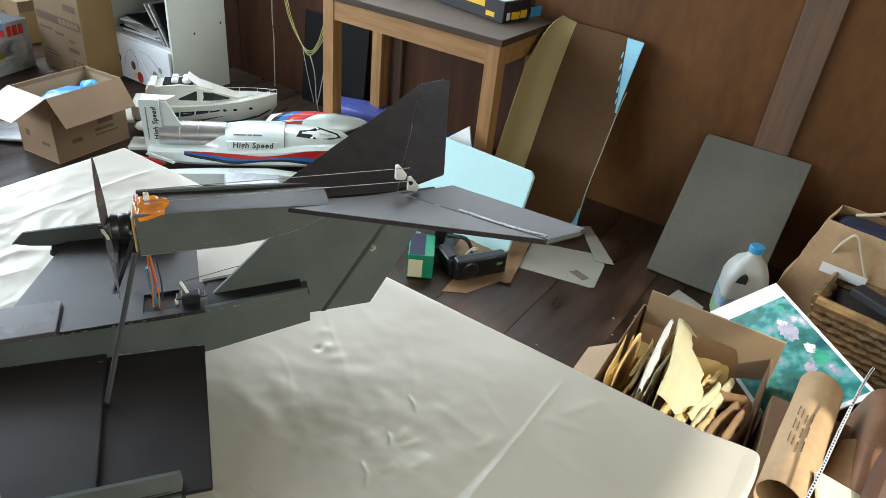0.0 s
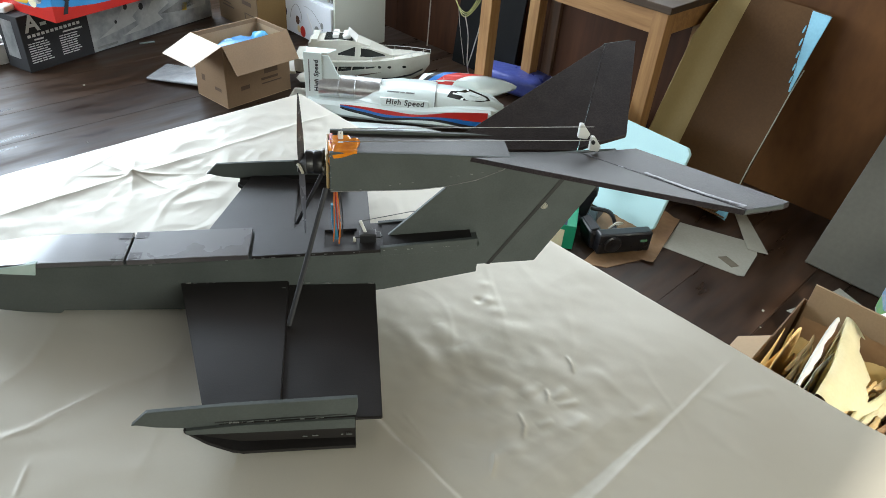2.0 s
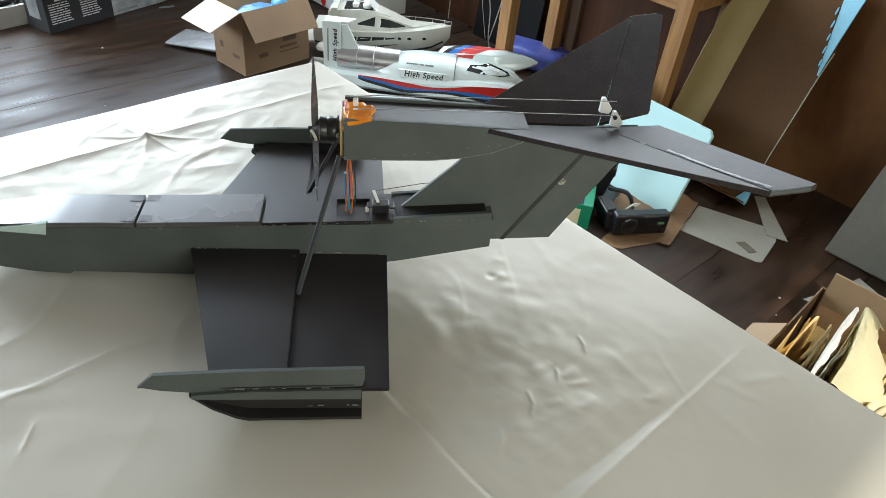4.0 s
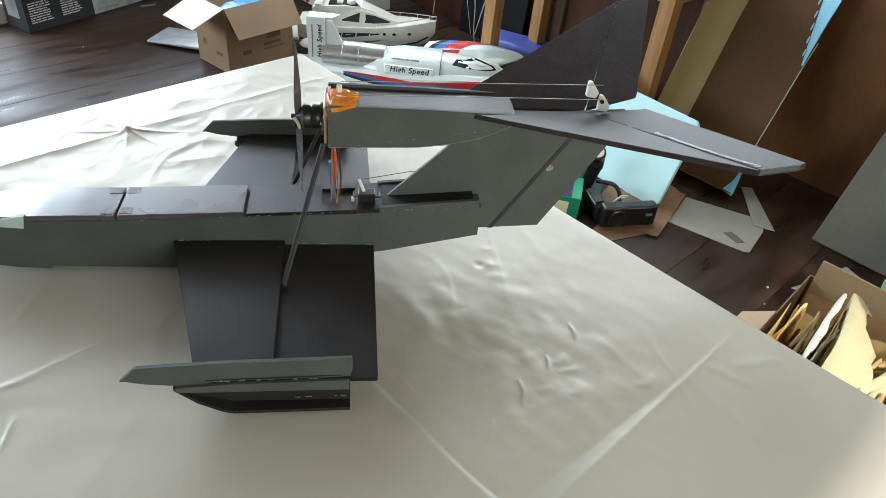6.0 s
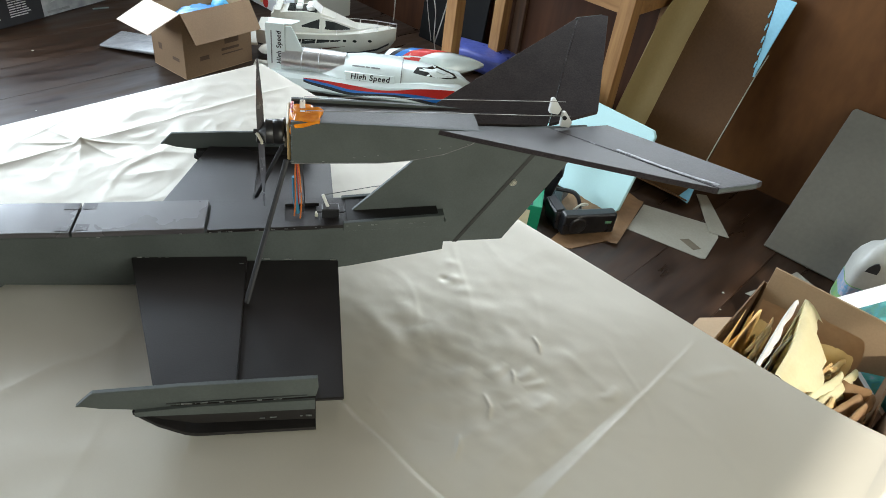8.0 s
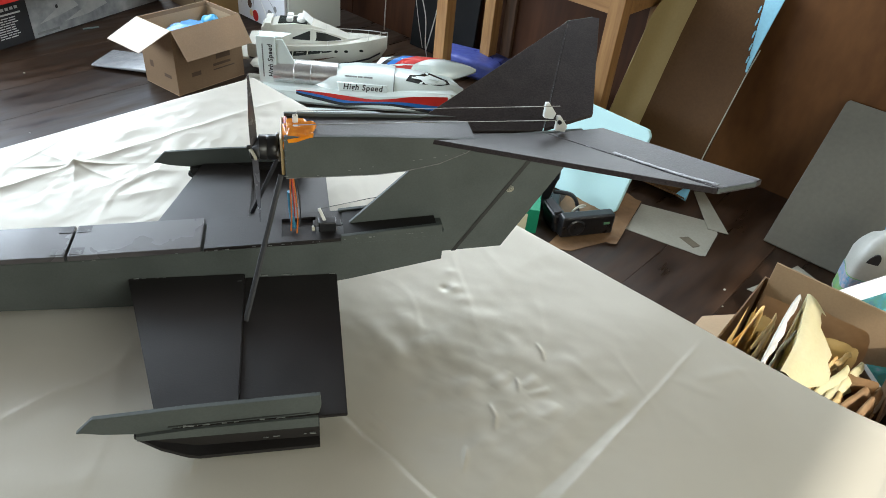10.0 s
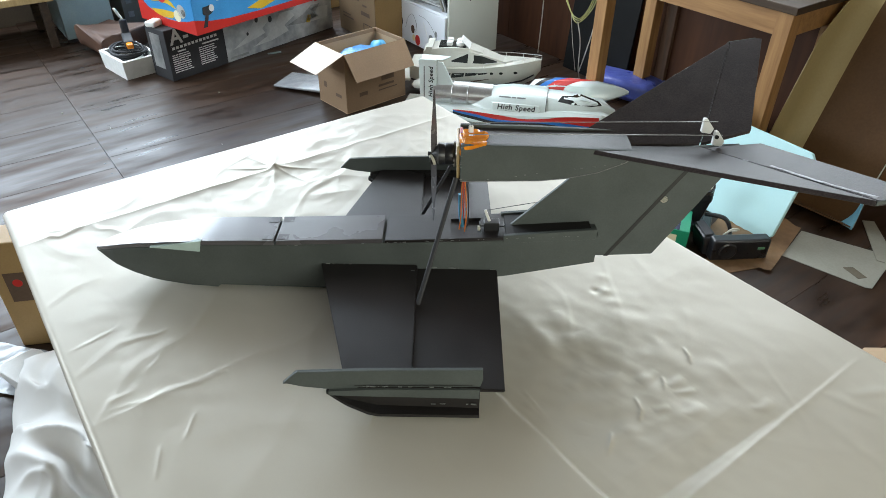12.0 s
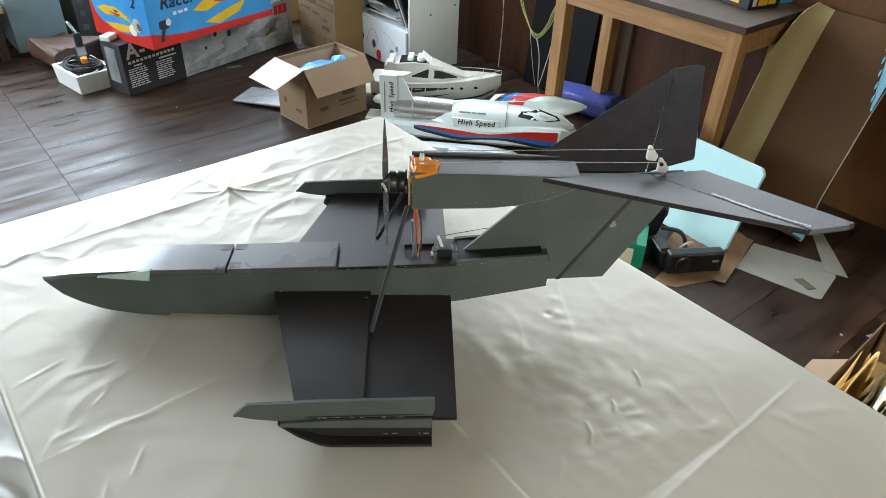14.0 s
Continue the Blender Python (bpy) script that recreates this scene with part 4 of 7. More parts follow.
KL, KD, KH = 1.21, 0.17, 0.275
part("carton_body", bx(0, KL, 0, KD, 0, KH, 0.002, 1), M_RUBBER, kit)
part("photo_panel", bx(0.365, KL - 0.002, -0.0015, 0.0, 0.004, KH - 0.002), M_SILVERPRINT, kit, "grey aircraft photograph print")
part("photo_panel", bx(KL, KL + 0.0015, 0.002, KD - 0.002, 0.004, KH - 0.002), M_GREYPRINT, kit)
part("end_panel", bx(-0.0015, 0, 0.05, KD - 0.03, 0.06, KH - 0.03), M_GREYPRINT, kit)
words("lettering", "A-", 0.110, M_WHITEPRINT, kit, pose(0.085, -0.0012, 0.228, 90, 0, 0), "white block letters", 0, 1.1, 0.025)
random.seed(4)
rows = [(0.030 + 0.0245 * k, 0.166 + 0.0006 * k, 0.017, 0.014) for k in range(12)] + [(0.06, 0.148, 0.05, 0.008), (0.215, 0.150, 0.11, 0.008)]
for r in range(9):
    for c in range(2):
        x0 = 0.022 + 0.168 * c
        while x0 < 0.115 + 0.168 * c:
            ln = random.uniform(0.012, 0.04)
            rows.append((x0, 0.134 - 0.0115 * r, ln, 0.005))
            x0 += ln + 0.004
bars(kit, (0, -0.0003, 0), (1, 0, 0), (0, 0, 1), rows, M_WHITEPRINT)
bars(kit, (0.365, -0.0018, 0), (1, 0, 0), (0, 0, 1), ((0.02, 0.016, 0.13, 0.012),), M_GREYPRINT)
bars(kit, (0.365, -0.0018, 0), (1, 0, 0), (0, 0, 1), ((0.70, 0.20, 0.028, 0.055), (0.735, 0.20, 0.034, 0.055), (0.776, 0.20, 0.030, 0.055)), M_RED, "red_logo_block")
for a, pts, mt in (
    (0.20, ((-0.16, -0.07), (-0.05, -0.02), (0.02, 0.06), (0.10, 0.075), (0.13, 0.04), (0.07, 0.0), (0.09, -0.03), (-0.02, -0.05)), M_PALEPRINT),
    (0.34, ((-0.15, -0.09), (0.0, -0.04), (0.07, 0.05), (0.15, 0.06), (0.19, 0.02), (0.10, -0.02), (0.13, -0.06), (0.0, -0.085)), M_PALEPRINT),
    (0.58, ((-0.12, -0.03), (0.02, 0.01), (0.09, 0.05), (0.16, 0.045), (0.12, 0.0), (0.14, -0.03), (0.02, -0.045)), M_GREYPRINT),
    (0.72, ((-0.07, -0.05), (0.08, -0.05), (0.09, 0.02), (-0.05, 0.03)), M_PALEPRINT),
    (0.66, ((-0.045, -0.045), (-0.01, -0.05), (0.0, -0.01), (-0.03, 0.0)), M_YELLOWP),
    (0.44, ((-0.04, 0.06), (0.08, 0.055), (0.12, 0.085), (0.0, 0.095)), M_GREYPRINT),
):
    patch([(0.365 + a + p, -0.0019, 0.135 + q) for p, q in pts], 0.0004, mt, "photo_shape", kit, normal=Vector((0, -1, 0)))
for a, b, r in ((0.235, 0.195, 0.013), (0.335, 0.175, 0.015), (0.16, 0.13, 0.008)):
    patch([(0.365 + a + r * math.cos(t), -0.0024, b + 1.3 * r * math.sin(t)) for t in np.linspace(0, 2 * math.pi, 13)[:-1]], 0.0004, M_BLACKP, "photo_shape", kit, normal=Vector((0, -1, 0)))

# blue and red racer box on top of it
RB = pose(-3.467, 1.185, KH, 0, 0, 107)
rac = thing("toy_boat_box", "bright blue and red toy racing boat box", "box", RB)
RL, RD, RH = 0.82, 0.48, 0.30
part("carton_body", bx(0, RL, 0, RD, 0, RH, 0.003, 1), M_SKYPRINT, rac)
patch([(-0.0015, -0.0002, 0.001), (RL, -0.0002, 0.001), (RL, -0.0002, 0.034), (0.40, -0.0002, 0.037), (0.22, -0.0002, 0.042), (0.10, -0.0002, 0.055), (-0.0015, -0.0002, 0.078)], 0.0012, M_RED, "red_band", rac, normal=Vector((0, -1, 0)))
for q in (((0.0, 0.001), (0.24, 0.001), (0.24, 0.044), (0.15, 0.046), (0.07, 0.058), (0.0, 0.078)), ((0.24, 0.001), (RD, 0.001), (RD, 0.16), (0.462, 0.16), (0.44, 0.115), (0.40, 0.082), (0.32, 0.056), (0.24, 0.044)), ((RD, 0.16), (RD, RH), (0.466, RH), (0.462, 0.16))):
    patch([(-0.0002, y, z) for y, z in q], 0.0012, M_RED, "red_band", rac, normal=Vector((-1, 0, 0)))
words("lettering", "Racer", 0.088, M_BLACKP, rac, pose(0.185, -0.0012, 0.212, 90, 0, 0), "dark blue slanted lettering", 0.25, 1.05, 0.016)
words("lettering", "2", 0.075, M_BLACKP, rac, pose(-0.0012, 0.105, 0.215, 90, 0, -90), "", 0.2, 1, 0.016)


def racer_art(o, r, u, s):
    o, r, u = Vector(o), Vector(r), Vector(u)
    n = r.cross(u)
    for mt, pts in ((M_YELLOWP, ((0, 0.02), (0.08, 0.06), (0.2, 0.075), (0.3, 0.05), (0.34, 0.02), (0.25, 0.03), (0.16, 0.02), (0.08, 0.0))), (M_YELLOWP, ((0.06, -0.05), (0.2, -0.02), (0.33, 0.0), (0.28, -0.05), (0.15, -0.075))), (M_RED, ((0.12, 0.035), (0.24, 0.045), (0.20, 0.02))), (M_BLACKP, ((0.16, 0.055), (0.22, 0.06), (0.20, 0.045)))):
        patch([o + r * a * s + u * b * s for a, b in pts], 0.0010 if mt is M_YELLOWP else 0.0016, mt, "picture_shape", rac, normal=n)


racer_art((0.27, -0.0003, 0.118), (1, 0, 0.04), (0, 0, 1), 1.10)
racer_art((-0.0003, 0.42, 0.125), (0, -0.98, -0.12), (0, 0, 1), 0.85)
for cy, cz, r, mt in ((0.10, 0.105, 0.035, M_PALEPRINT), (0.085, 0.10, 0.018, M_BLACKP), (0.14, 0.075, 0.03, M_CREAM)):
    patch([(-0.0014, cy + r * math.cos(t), cz + r * math.sin(t)) for t in np.linspace(0, 2 * math.pi, 15)[:-1]], 0.0006, mt, "picture_shape", rac, normal=Vector((-1, 0, 0)))
patch([(0.045, -0.0004, 0.030), (0.070, -0.0004, 0.030), (0.088, -0.0004, 0.085), (0.115, -0.0004, 0.095), (0.120, -0.0004, 0.135), (0.060, -0.0004, 0.130), (0.055, -0.0004, 0.098), (0.070, -0.0004, 0.088)], 0.0018, M_RUBBER, "picture_shape", rac, "dark remote control picture", Vector((0, -1, 0)))
patch([(0.112 + 0.016 * math.cos(t), -0.0004, 0.118 + 0.018 * math.sin(t)) for t in np.linspace(0, 2 * math.pi, 15)[:-1]], 0.0024, M_WHITEPRINT, "picture_shape", rac, normal=Vector((0, -1, 0)))
bars(rac, (0.15, -0.0003, 0.135), (1, 0, 0), (0, 0, 1), ((0.0, 0.01, 0.02, 0.016), (0.03, 0.012, 0.03, 0.014), (0.07, 0.014, 0.02, 0.014)), M_WHITEPRINT)

# styrofoam tray with a coil of cable and tools
SB = pose(-3.80, 0.862, 0, 0, 0, 100)
tray = thing("styrofoam_tray", "white styrofoam packing tray filled with cables", "tray", SB)
part("tray_body", loft([[(0, 0, 0), (0.20, 0, 0), (0.20, 0.27, 0), (0, 0.27, 0)], [(-0.008, -0.008, 0.10), (0.21, -0.008, 0.10), (0.21, 0.28, 0.10), (-0.008, 0.28, 0.10)], [(0.012, 0.012, 0.10), (0.19, 0.012, 0.10), (0.19, 0.26, 0.10), (0.012, 0.26, 0.10)], [(0.02, 0.02, 0.05), (0.18, 0.02, 0.05), (0.18, 0.25, 0.05), (0.02, 0.25, 0.05)]]), M_STYRO, tray)
coil = thing("cable_coil", "coiled dark green cable lying in the tray", "cable", SB @ pose(0.10, 0.14, 0.075))
random.seed(7)
for k in range(7):
    r0 = 0.066 + 0.008 * (k % 3)
    pts = [(r0 * 1.1 * math.cos(a), r0 * 1.5 * math.sin(a), 0.008 * k + 0.006 * math.sin(2 * a + k)) for a in np.linspace(0, 2 * math.pi, 26)]
    part("turn", tube(pts, 0.006, 6), M_RUBBER, coil)
dr = thing("cordless_tool", "dark hand tool with an orange end", "tool", SB @ pose(0.12, 0.16, 0.135, 0, 0, 70))
part("body", bx(-0.10, 0.08, -0.025, 0.025, 0, 0.045, 0.012), M_RUBBER, dr)
part("grip", bx(0.04, 0.08, -0.02, 0.02, 0.03, 0.13, 0.01, m=pose(0, 0, 0, 0, 14, 0)), M_RUBBER, dr)
part("nose_cap", bx(-0.14, -0.095, -0.018, 0.018, 0.012, 0.04, 0.008), M_ORANGE, dr, "orange plastic tip")
part("loop_handle", tube(smoothline([(0.06, 0.0, 0.12), (0.09, 0.02, 0.16), (0.05, 0.03, 0.18), (0.03, 0.01, 0.14)], 5), 0.006, 6), M_CREAMP, dr, "cream plastic loop")
pad = tagged(link("white_adapter", bx(-0.04, 0.04, -0.03, 0.03, 0, 0.03, 0.008), M_WHITEP), "small white plastic adapter on the kit box", "adapter")
pad.matrix_world = KB @ pose(0.03, 0.12, KH, 0, 0, 20)
sack = tagged(smooth(link("brown_bag", crumple(bx(-0.18, 0.16, -0.16, 0.16, 0, 0.13, 0.05, 5), 0.07, 11, 3), M_BROWNBAG), 60), "slumped brown leather bag on the floor", "bag")
sack.matrix_world = pose(-4.34, 0.98, 0.012, 0, 0, 20)
sup = thing("steel_pedestal", "grey-blue painted steel desk pedestal", "pedestal", pose(-4.60, 0.74, 0))
part("carcass", bx(-0.4, 0, 0, 0.29, 0.02, 0.62, 0.004), M_GREYBLUE, sup)
part("plinth", bx(-0.38, -0.01, 0.01, 0.28, 0, 0.02), M_RUBBER, sup)
ben = thing("low_bench", "pale wooden bench with a dark underside", "bench", pose(-4.55, 0.0, 0))
part("seat", bx(-0.5, 0.0, -0.55, 0.72, 0.27, 0.31, 0.004), M_PLY, ben)
for lx in (-0.46, -0.06):
    for ly in (-0.5, 0.64):
        part("leg", bx(lx, lx + 0.045, ly, ly + 0.045, 0, 0.27, 0.003), M_DARKTOP, ben)
gcb = thing("patterned_carton", "dull grey patterned carton behind the kit boxes", "box", pose(-4.72, 1.12, 0, 0, 0, 4))
part("carton_body", bx(-0.35, 0, 0, 0.34, 0, 0.5, 0.003), M_GREYBOARD, gcb)
bars(gcb, (0.0003, 0.03, 0.06), (0, 1, 0), (0, 0, 1), [(0.09 * (k % 3), 0.085 * (k // 3), 0.035, 0.035) for k in range(15)], M_GREYPRINT)


def print_carton(name, label, m, sx, sy, sz, rows):
    ob = thing(name, label, "box", m)
    part("carton_body", bx(0, sx, 0, sy, 0, sz, 0.003), M_CARTONOLD, ob)
    part("tape_seam", bx(sx / 2 - 0.03, sx / 2 + 0.03, -0.0012, sy + 0.0012, sz - 0.06, sz + 0.0012), M_CARTONIN, ob)
    bars(ob, (0, -0.0003, 0), (1, 0, 0), (0, 0, 1), rows, M_CARTONINK)
    # lighter panel paints the light on this side, with the wrap's yellow
    part("side_panel", bx(sx + 0.0002, sx + 0.0012, 0.003, sy - 0.003, 0.003, sz - 0.064), M_YELLOWCARD, ob, "lit card side, yellowed by its wrap")
    a, b, ln, th = rows[0]
    bars(ob, (0, -0.0012, 0), (1, 0, 0), (0, 0, 1), [(a + ln * (0.52 + 0.09 * k), b + th * 0.2, ln * 0.07, th * 0.6) for k in range(5)], M_CARTONOLD)
    return ob


print_carton("printed_carton", "tall brown carton with dark printed band", pose(-3.955, 2.275, 0), 0.445, 0.195, 0.62, ((0.015, 0.282, 0.415, 0.046), (0.30, 0.375, 0.11, 0.035), (0.03, 0.235, 0.12, 0.012), (0.17, 0.225, 0.09, 0.012), (0.30, 0.205, 0.05, 0.012), (0.28, 0.150, 0.10, 0.024), (0.05, 0.11, 0.10, 0.008), (0.05, 0.09, 0.13, 0.008), (0.31, 0.062, 0.10, 0.006), (0.31, 0.098, 0.10, 0.006), (0.300, 0.066, 0.010, 0.036), (0.410, 0.066, 0.010, 0.036), (0.10, 0.46, 0.20, 0.05)))
print_carton("printed_carton", "dark brown carton standing behind the kit box", pose(-4.85, 2.35, 0, 0, 0, 3), 0.50, 0.4, 0.26, ((0.05, 0.15, 0.3, 0.03), (0.05, 0.1, 0.2, 0.012)))

# white cabinet
CX0, CX1, CY0, CY1, CH = -3.62, -3.045, 2.485, 2.85, 0.95
cab = thing("white_cabinet", "white laminate cabinet with an open shelf", "cabinet", pose(CX0, CY0, 0))
cw, cd = CX1 - CX0, CY1 - CY0
part("side_panel", bx(cw - 0.018, cw, 0, cd, 0, CH, 0.001, 1), M_CABSIDE, cab, "cream side panel")
part("side_panel", bx(0, 0.018, 0, cd, 0, CH, 0.001, 1), M_CABSIDE, cab)
part("back_panel", bx(0.018, cw - 0.018, cd - 0.006, cd, 0.0, CH), M_CABINET, cab)
for z in (0.0, 0.238, 0.54, CH - 0.018):
    part("shelf", bx(0.018, cw - 0.018, 0.001, cd - 0.006, z, z + 0.018), M_CABINET, cab)
door = part("door", bx(0.003, cw - 0.0185, -0.016, 0.0, 0.01, 0.245, 0.002, 1), M_CABINET, cab, "white door with faded stickers")
for k, (a, b, r, mt) in enumerate(((0.10, 0.12, 0.022, M_BLACKP), (0.23, 0.10, 0.020, M_BROWNBAG), (0.28, 0.045, 0.026, M_RED), (0.24, 0.05, 0.016, M_MANILA), (0.42, 0.085, 0.024, M_GREYPRINT), (0.50, 0.05, 0.018, M_RUBBER), (0.47, 0.13, 0.014, M_GREYPRINT))):
    patch([(a + r * math.cos(t) * (1 + 0.35 * noise.noise(Vector((3 * math.cos(t), k * 5, 0)))), -0.0162, b + 1.25 * r * math.sin(t) * (1 + 0.35 * noise.noise(Vector((0, 3 * math.sin(t), k * 5))))) for t in np.linspace(0, 2 * math.pi, 15)[:-1]], 0.0006, mt, "sticker", door, normal=Vector((0, -1, 0)))
for pts in (((0.15, 0.09), (0.18, 0.16), (0.23, 0.19), (0.27, 0.14), (0.26, 0.09)), ((0.30, 0.20), (0.38, 0.19), (0.45, 0.14), (0.49, 0.08), (0.47, 0.03))):
    part("scribble", tube(smoothline([(a, -0.0168, b) for a, b in pts], 5), 0.0012, 4), M_GREYPRINT, door)
for hy, hz in ((0.15, 0.33), (0.33, 0.36)):
    part("screw_hole", lathe([(0.0005, 0), (0.006, 0), (0.006, 0.001), (0.0005, 0.001)], 10, pose(cw + 0.0002, hy, hz, 0, 90, 0)), M_RUBBER, cab)
random.seed(11)
for k in range(7):
    mg = tagged(link("magazine", bx(-0.16, 0.16, -0.11, 0.11, 0, 0.012, 0.001, 1), (M_GREYPRINT, M_WHITEPAPER, M_DARKPANEL, M_SILVERPRINT)[k % 4]), "worn magazine stacked on the cabinet shelf", "magazine", "magazines on the shelf")
    mg.matrix_world = pose(CX0 + 0.26 + random.uniform(-0.03, 0.05), CY0 + 0.14 + random.uniform(-0.02, 0.03), 0.2565 + 0.0125 * k, 0, 0, random.uniform(-14, 14))
for k in range(3):
    mg = tagged(link("magazine", bx(-0.006, 0.006, -0.11, 0.11, 0, 0.24, 0.001, 1), (M_DARKPANEL, M_SILVERPRINT, M_FLOORPAPER)[k]), "magazine leaning inside the open shelf", "magazine", "magazines on the shelf")
    mg.matrix_world = pose(CX1 - 0.045 - 0.028 * k, CY0 + 0.14, 0.259, 0, -30 - 3 * k, 0)

# ---- model boats ----
YB = pose(-2.635, 2.355, 0.0, 0, 0, 47)
yacht = thing("model_yacht", "cream model motor yacht with dark tinted windows", "model boat", YB)
YS = [(-0.34, 0.085, 0.135, 0.035), (-0.25, 0.10, 0.135, 0.02), (-0.1, 0.107, 0.14, 0.014), (0.05, 0.10, 0.148, 0.012), (0.16, 0.08, 0.157, 0.018), (0.25, 0.05, 0.166, 0.036), (0.31, 0.022, 0.172, 0.07), (0.345, 0.004, 0.176, 0.12)]
sec = []
for a, h, zt, zb in YS:
    sec.append([(a, -h, zt), (a, -h * 1.0, zb + 0.62 * (zt - zb)), (a, -h * 0.82, zb + 0.3 * (zt - zb)), (a, -h * 0.1, zb), (a, h * 0.1, zb), (a, h * 0.82, zb + 0.3 * (zt - zb)), (a, h, zb + 0.62 * (zt - zb)), (a, h, zt)])
smooth(part("hull", loft(sec), M_HULLCREAM, yacht), 30)
for sgn in (1, -1):
    bm = bmesh.new()
    vs = [[bm.verts.new((r[0][0] + 0.001, sgn * (r[2][1] * 1.012 - 0.0008), r[2][2] - 0.004)), bm.verts.new((r[0][0] + 0.001, sgn * (r[2][1] * 1.022 - 0.001), r[2][2] + 0.006))] for r in sec[:-1]]
    for p, q in zip(vs, vs[1:]):
        bm.faces.new((p[0], q[0], q[1], p[1]))
    part("boot_stripe", bm, M_RUBBER, yacht, "dark waterline stripe")
part("deck_rim", loft([[(a, -h * 1.01, zt), (a, h * 1.01, zt), (a, h * 1.01, zt + 0.006), (a, -h * 1.01, zt + 0.006)] for a, h, zt, zb in YS]), M_HULLCREAM, yacht)
CAB = [(-0.27, 0.078, 0.14, 0.195), (-0.15, 0.085, 0.14, 0.215), (-0.02, 0.082, 0.145, 0.222), (0.05, 0.072, 0.15, 0.205), (0.15, 0.048, 0.16, 0.172), (0.2, 0.03, 0.166, 0.171)]
cabin = part("cabin", loft([[(a, -h, z0), (a, -h * 0.8, z1), (a, h * 0.8, z1), (a, h, z0)] for a, h, z0, z1 in CAB]), M_HULLCREAM, yacht)
for sgn in (-1, 1):
    part("window", loft([[(a, sgn * h * 1.015, z0), (a, sgn * h2 * 1.015, z1), (a, sgn * (h2 * 1.015 - 0.003), z1), (a, sgn * (h * 1.015 - 0.003), z0)] for a, h, h2, z0, z1 in ((-0.12, 0.0805, 0.0790, 0.172, 0.178), (-0.04, 0.0765, 0.0675, 0.168, 0.212), (0.04, 0.0710, 0.0625, 0.167, 0.202), (0.115, 0.0545, 0.0535, 0.171, 0.176))]), M_TINT, cabin, "dark tinted cabin window")
    patch([(-0.21, sgn * 0.1072, 0.094), (-0.10, sgn * 0.1088, 0.099), (0.06, sgn * 0.1000, 0.122), (0.075, sgn * 0.0975, 0.130), (-0.10, sgn * 0.1085, 0.122), (-0.19, sgn * 0.1072, 0.114)], 0.0014, M_TINT, "hull_window", yacht, "long dark hull window", Vector((0, sgn, 0)))
    for a in (-0.125, -0.055, 0.01):
        patch([(a, sgn * 0.1092, 0.096), (a + 0.006, sgn * 0.1092, 0.097), (a + 0.012, sgn * 0.1090, 0.127), (a + 0.006, sgn * 0.1090, 0.126)], 0.0014, M_HULLCREAM, "hull_window_bar", yacht, normal=Vector((0, sgn, 0)))
    patch([(-0.20, sgn * 0.1040, 0.062), (-0.05, sgn * 0.1075, 0.066), (0.10, sgn * 0.0950, 0.100), (-0.02, sgn * 0.1075, 0.084)], 0.0014, M_BROWNBAG, "hull_sweep", yacht, "dark sweeping hull graphic", Vector((0, sgn, 0)))
    for a, y in ((0.09, 0.094), (0.14, 0.086), (0.215, 0.066)):
        ob = part("porthole", lathe([(0.0005, 0), (0.008, 0), (0.008, 0.0015), (0.0005, 0.0015)], 12, pose(a, sgn * y, 0.125, 90 * sgn, 0, 0) @ Matrix.Diagonal((1.3, 0.8, 1, 1))), M_TINT, yacht)
part("flybridge", loft([[(a, -h, z0), (a, -h * 0.92, z1), (a, h * 0.92, z1), (a, h, z0)] for a, h, z0, z1 in ((-0.27, 0.060, 0.196, 0.214), (-0.20, 0.068, 0.206, 0.232), (-0.12, 0.07, 0.216, 0.240), (-0.03, 0.06, 0.222, 0.236), (0.04, 0.045, 0.210, 0.214))]), M_HULLCREAM, yacht)
part("flybridge_well", bx(-0.19, -0.05, -0.05, 0.05, 0.228, 0.2415, 0.003), M_TINT, yacht)
for sy in (-0.025, 0.025):
    part("seat", bx(-0.15, -0.12, sy - 0.018, sy + 0.018, 0.24, 0.262, 0.006), M_WHITEP, yacht)
    smooth(part("sunbed", lathe([(0.001, 0), (0.02, 0.002), (0.022, 0.014), (0.018, 0.020), (0.001, 0.022)], 14, pose(-0.08, sy, 0.240)), M_WHITEP, yacht), 40)
part("windscreen", loft([[(-0.03 + d, -0.052, 0.234), (-0.03 + d, 0.052, 0.234), (-0.075 + d, 0.046, 0.272), (-0.075 + d, -0.046, 0.272)] for d in (0.0, 0.004)]), M_WHITEP, yacht)
part("radar_arch", loft([[(a, -0.07, z), (a, -0.066, z + 0.0), (a + 0.03, -0.066, z), (a + 0.03, -0.07, z)] for a, z in ((-0.27, 0.2), (-0.25, 0.236))]), M_HULLCREAM, yacht)
part("radar_arch", bx(-0.255, -0.222, -0.07, 0.07, 0.234, 0.241, 0.003), M_HULLCREAM, yacht)
part("aerial", tube([(-0.24, -0.05, 0.255), (-0.27, -0.055, 0.36)], 0.002, 6), M_WHITEP, yacht)
part("stern_platform", bx(-0.40, -0.335, -0.085, 0.085, 0.055, 0.072, 0.006), M_HULLCREAM, yacht)
for sgn in (-1, 1):
    rail = [(a, sgn * (h - 0.006), zt + 0.026) for a, h, zt, _ in YS[3:]]
    part("rail", tube(rail, 0.0016, 6), M_CHROME, yacht, "thin chrome bow rail")
    for a, h, zt, _ in YS[3:]:
        part("rail_post", tube([(a, sgn * (h - 0.006), zt + 0.004), (a, sgn * (h - 0.006), zt + 0.026)], 0.0013, 5), M_CHROME, yacht)
for a in (-0.2, 0.12):
    part("keel_block", bx(a - 0.02, a + 0.02, -0.05, 0.05, 0, 0.024, 0.003), M_PINE, yacht)

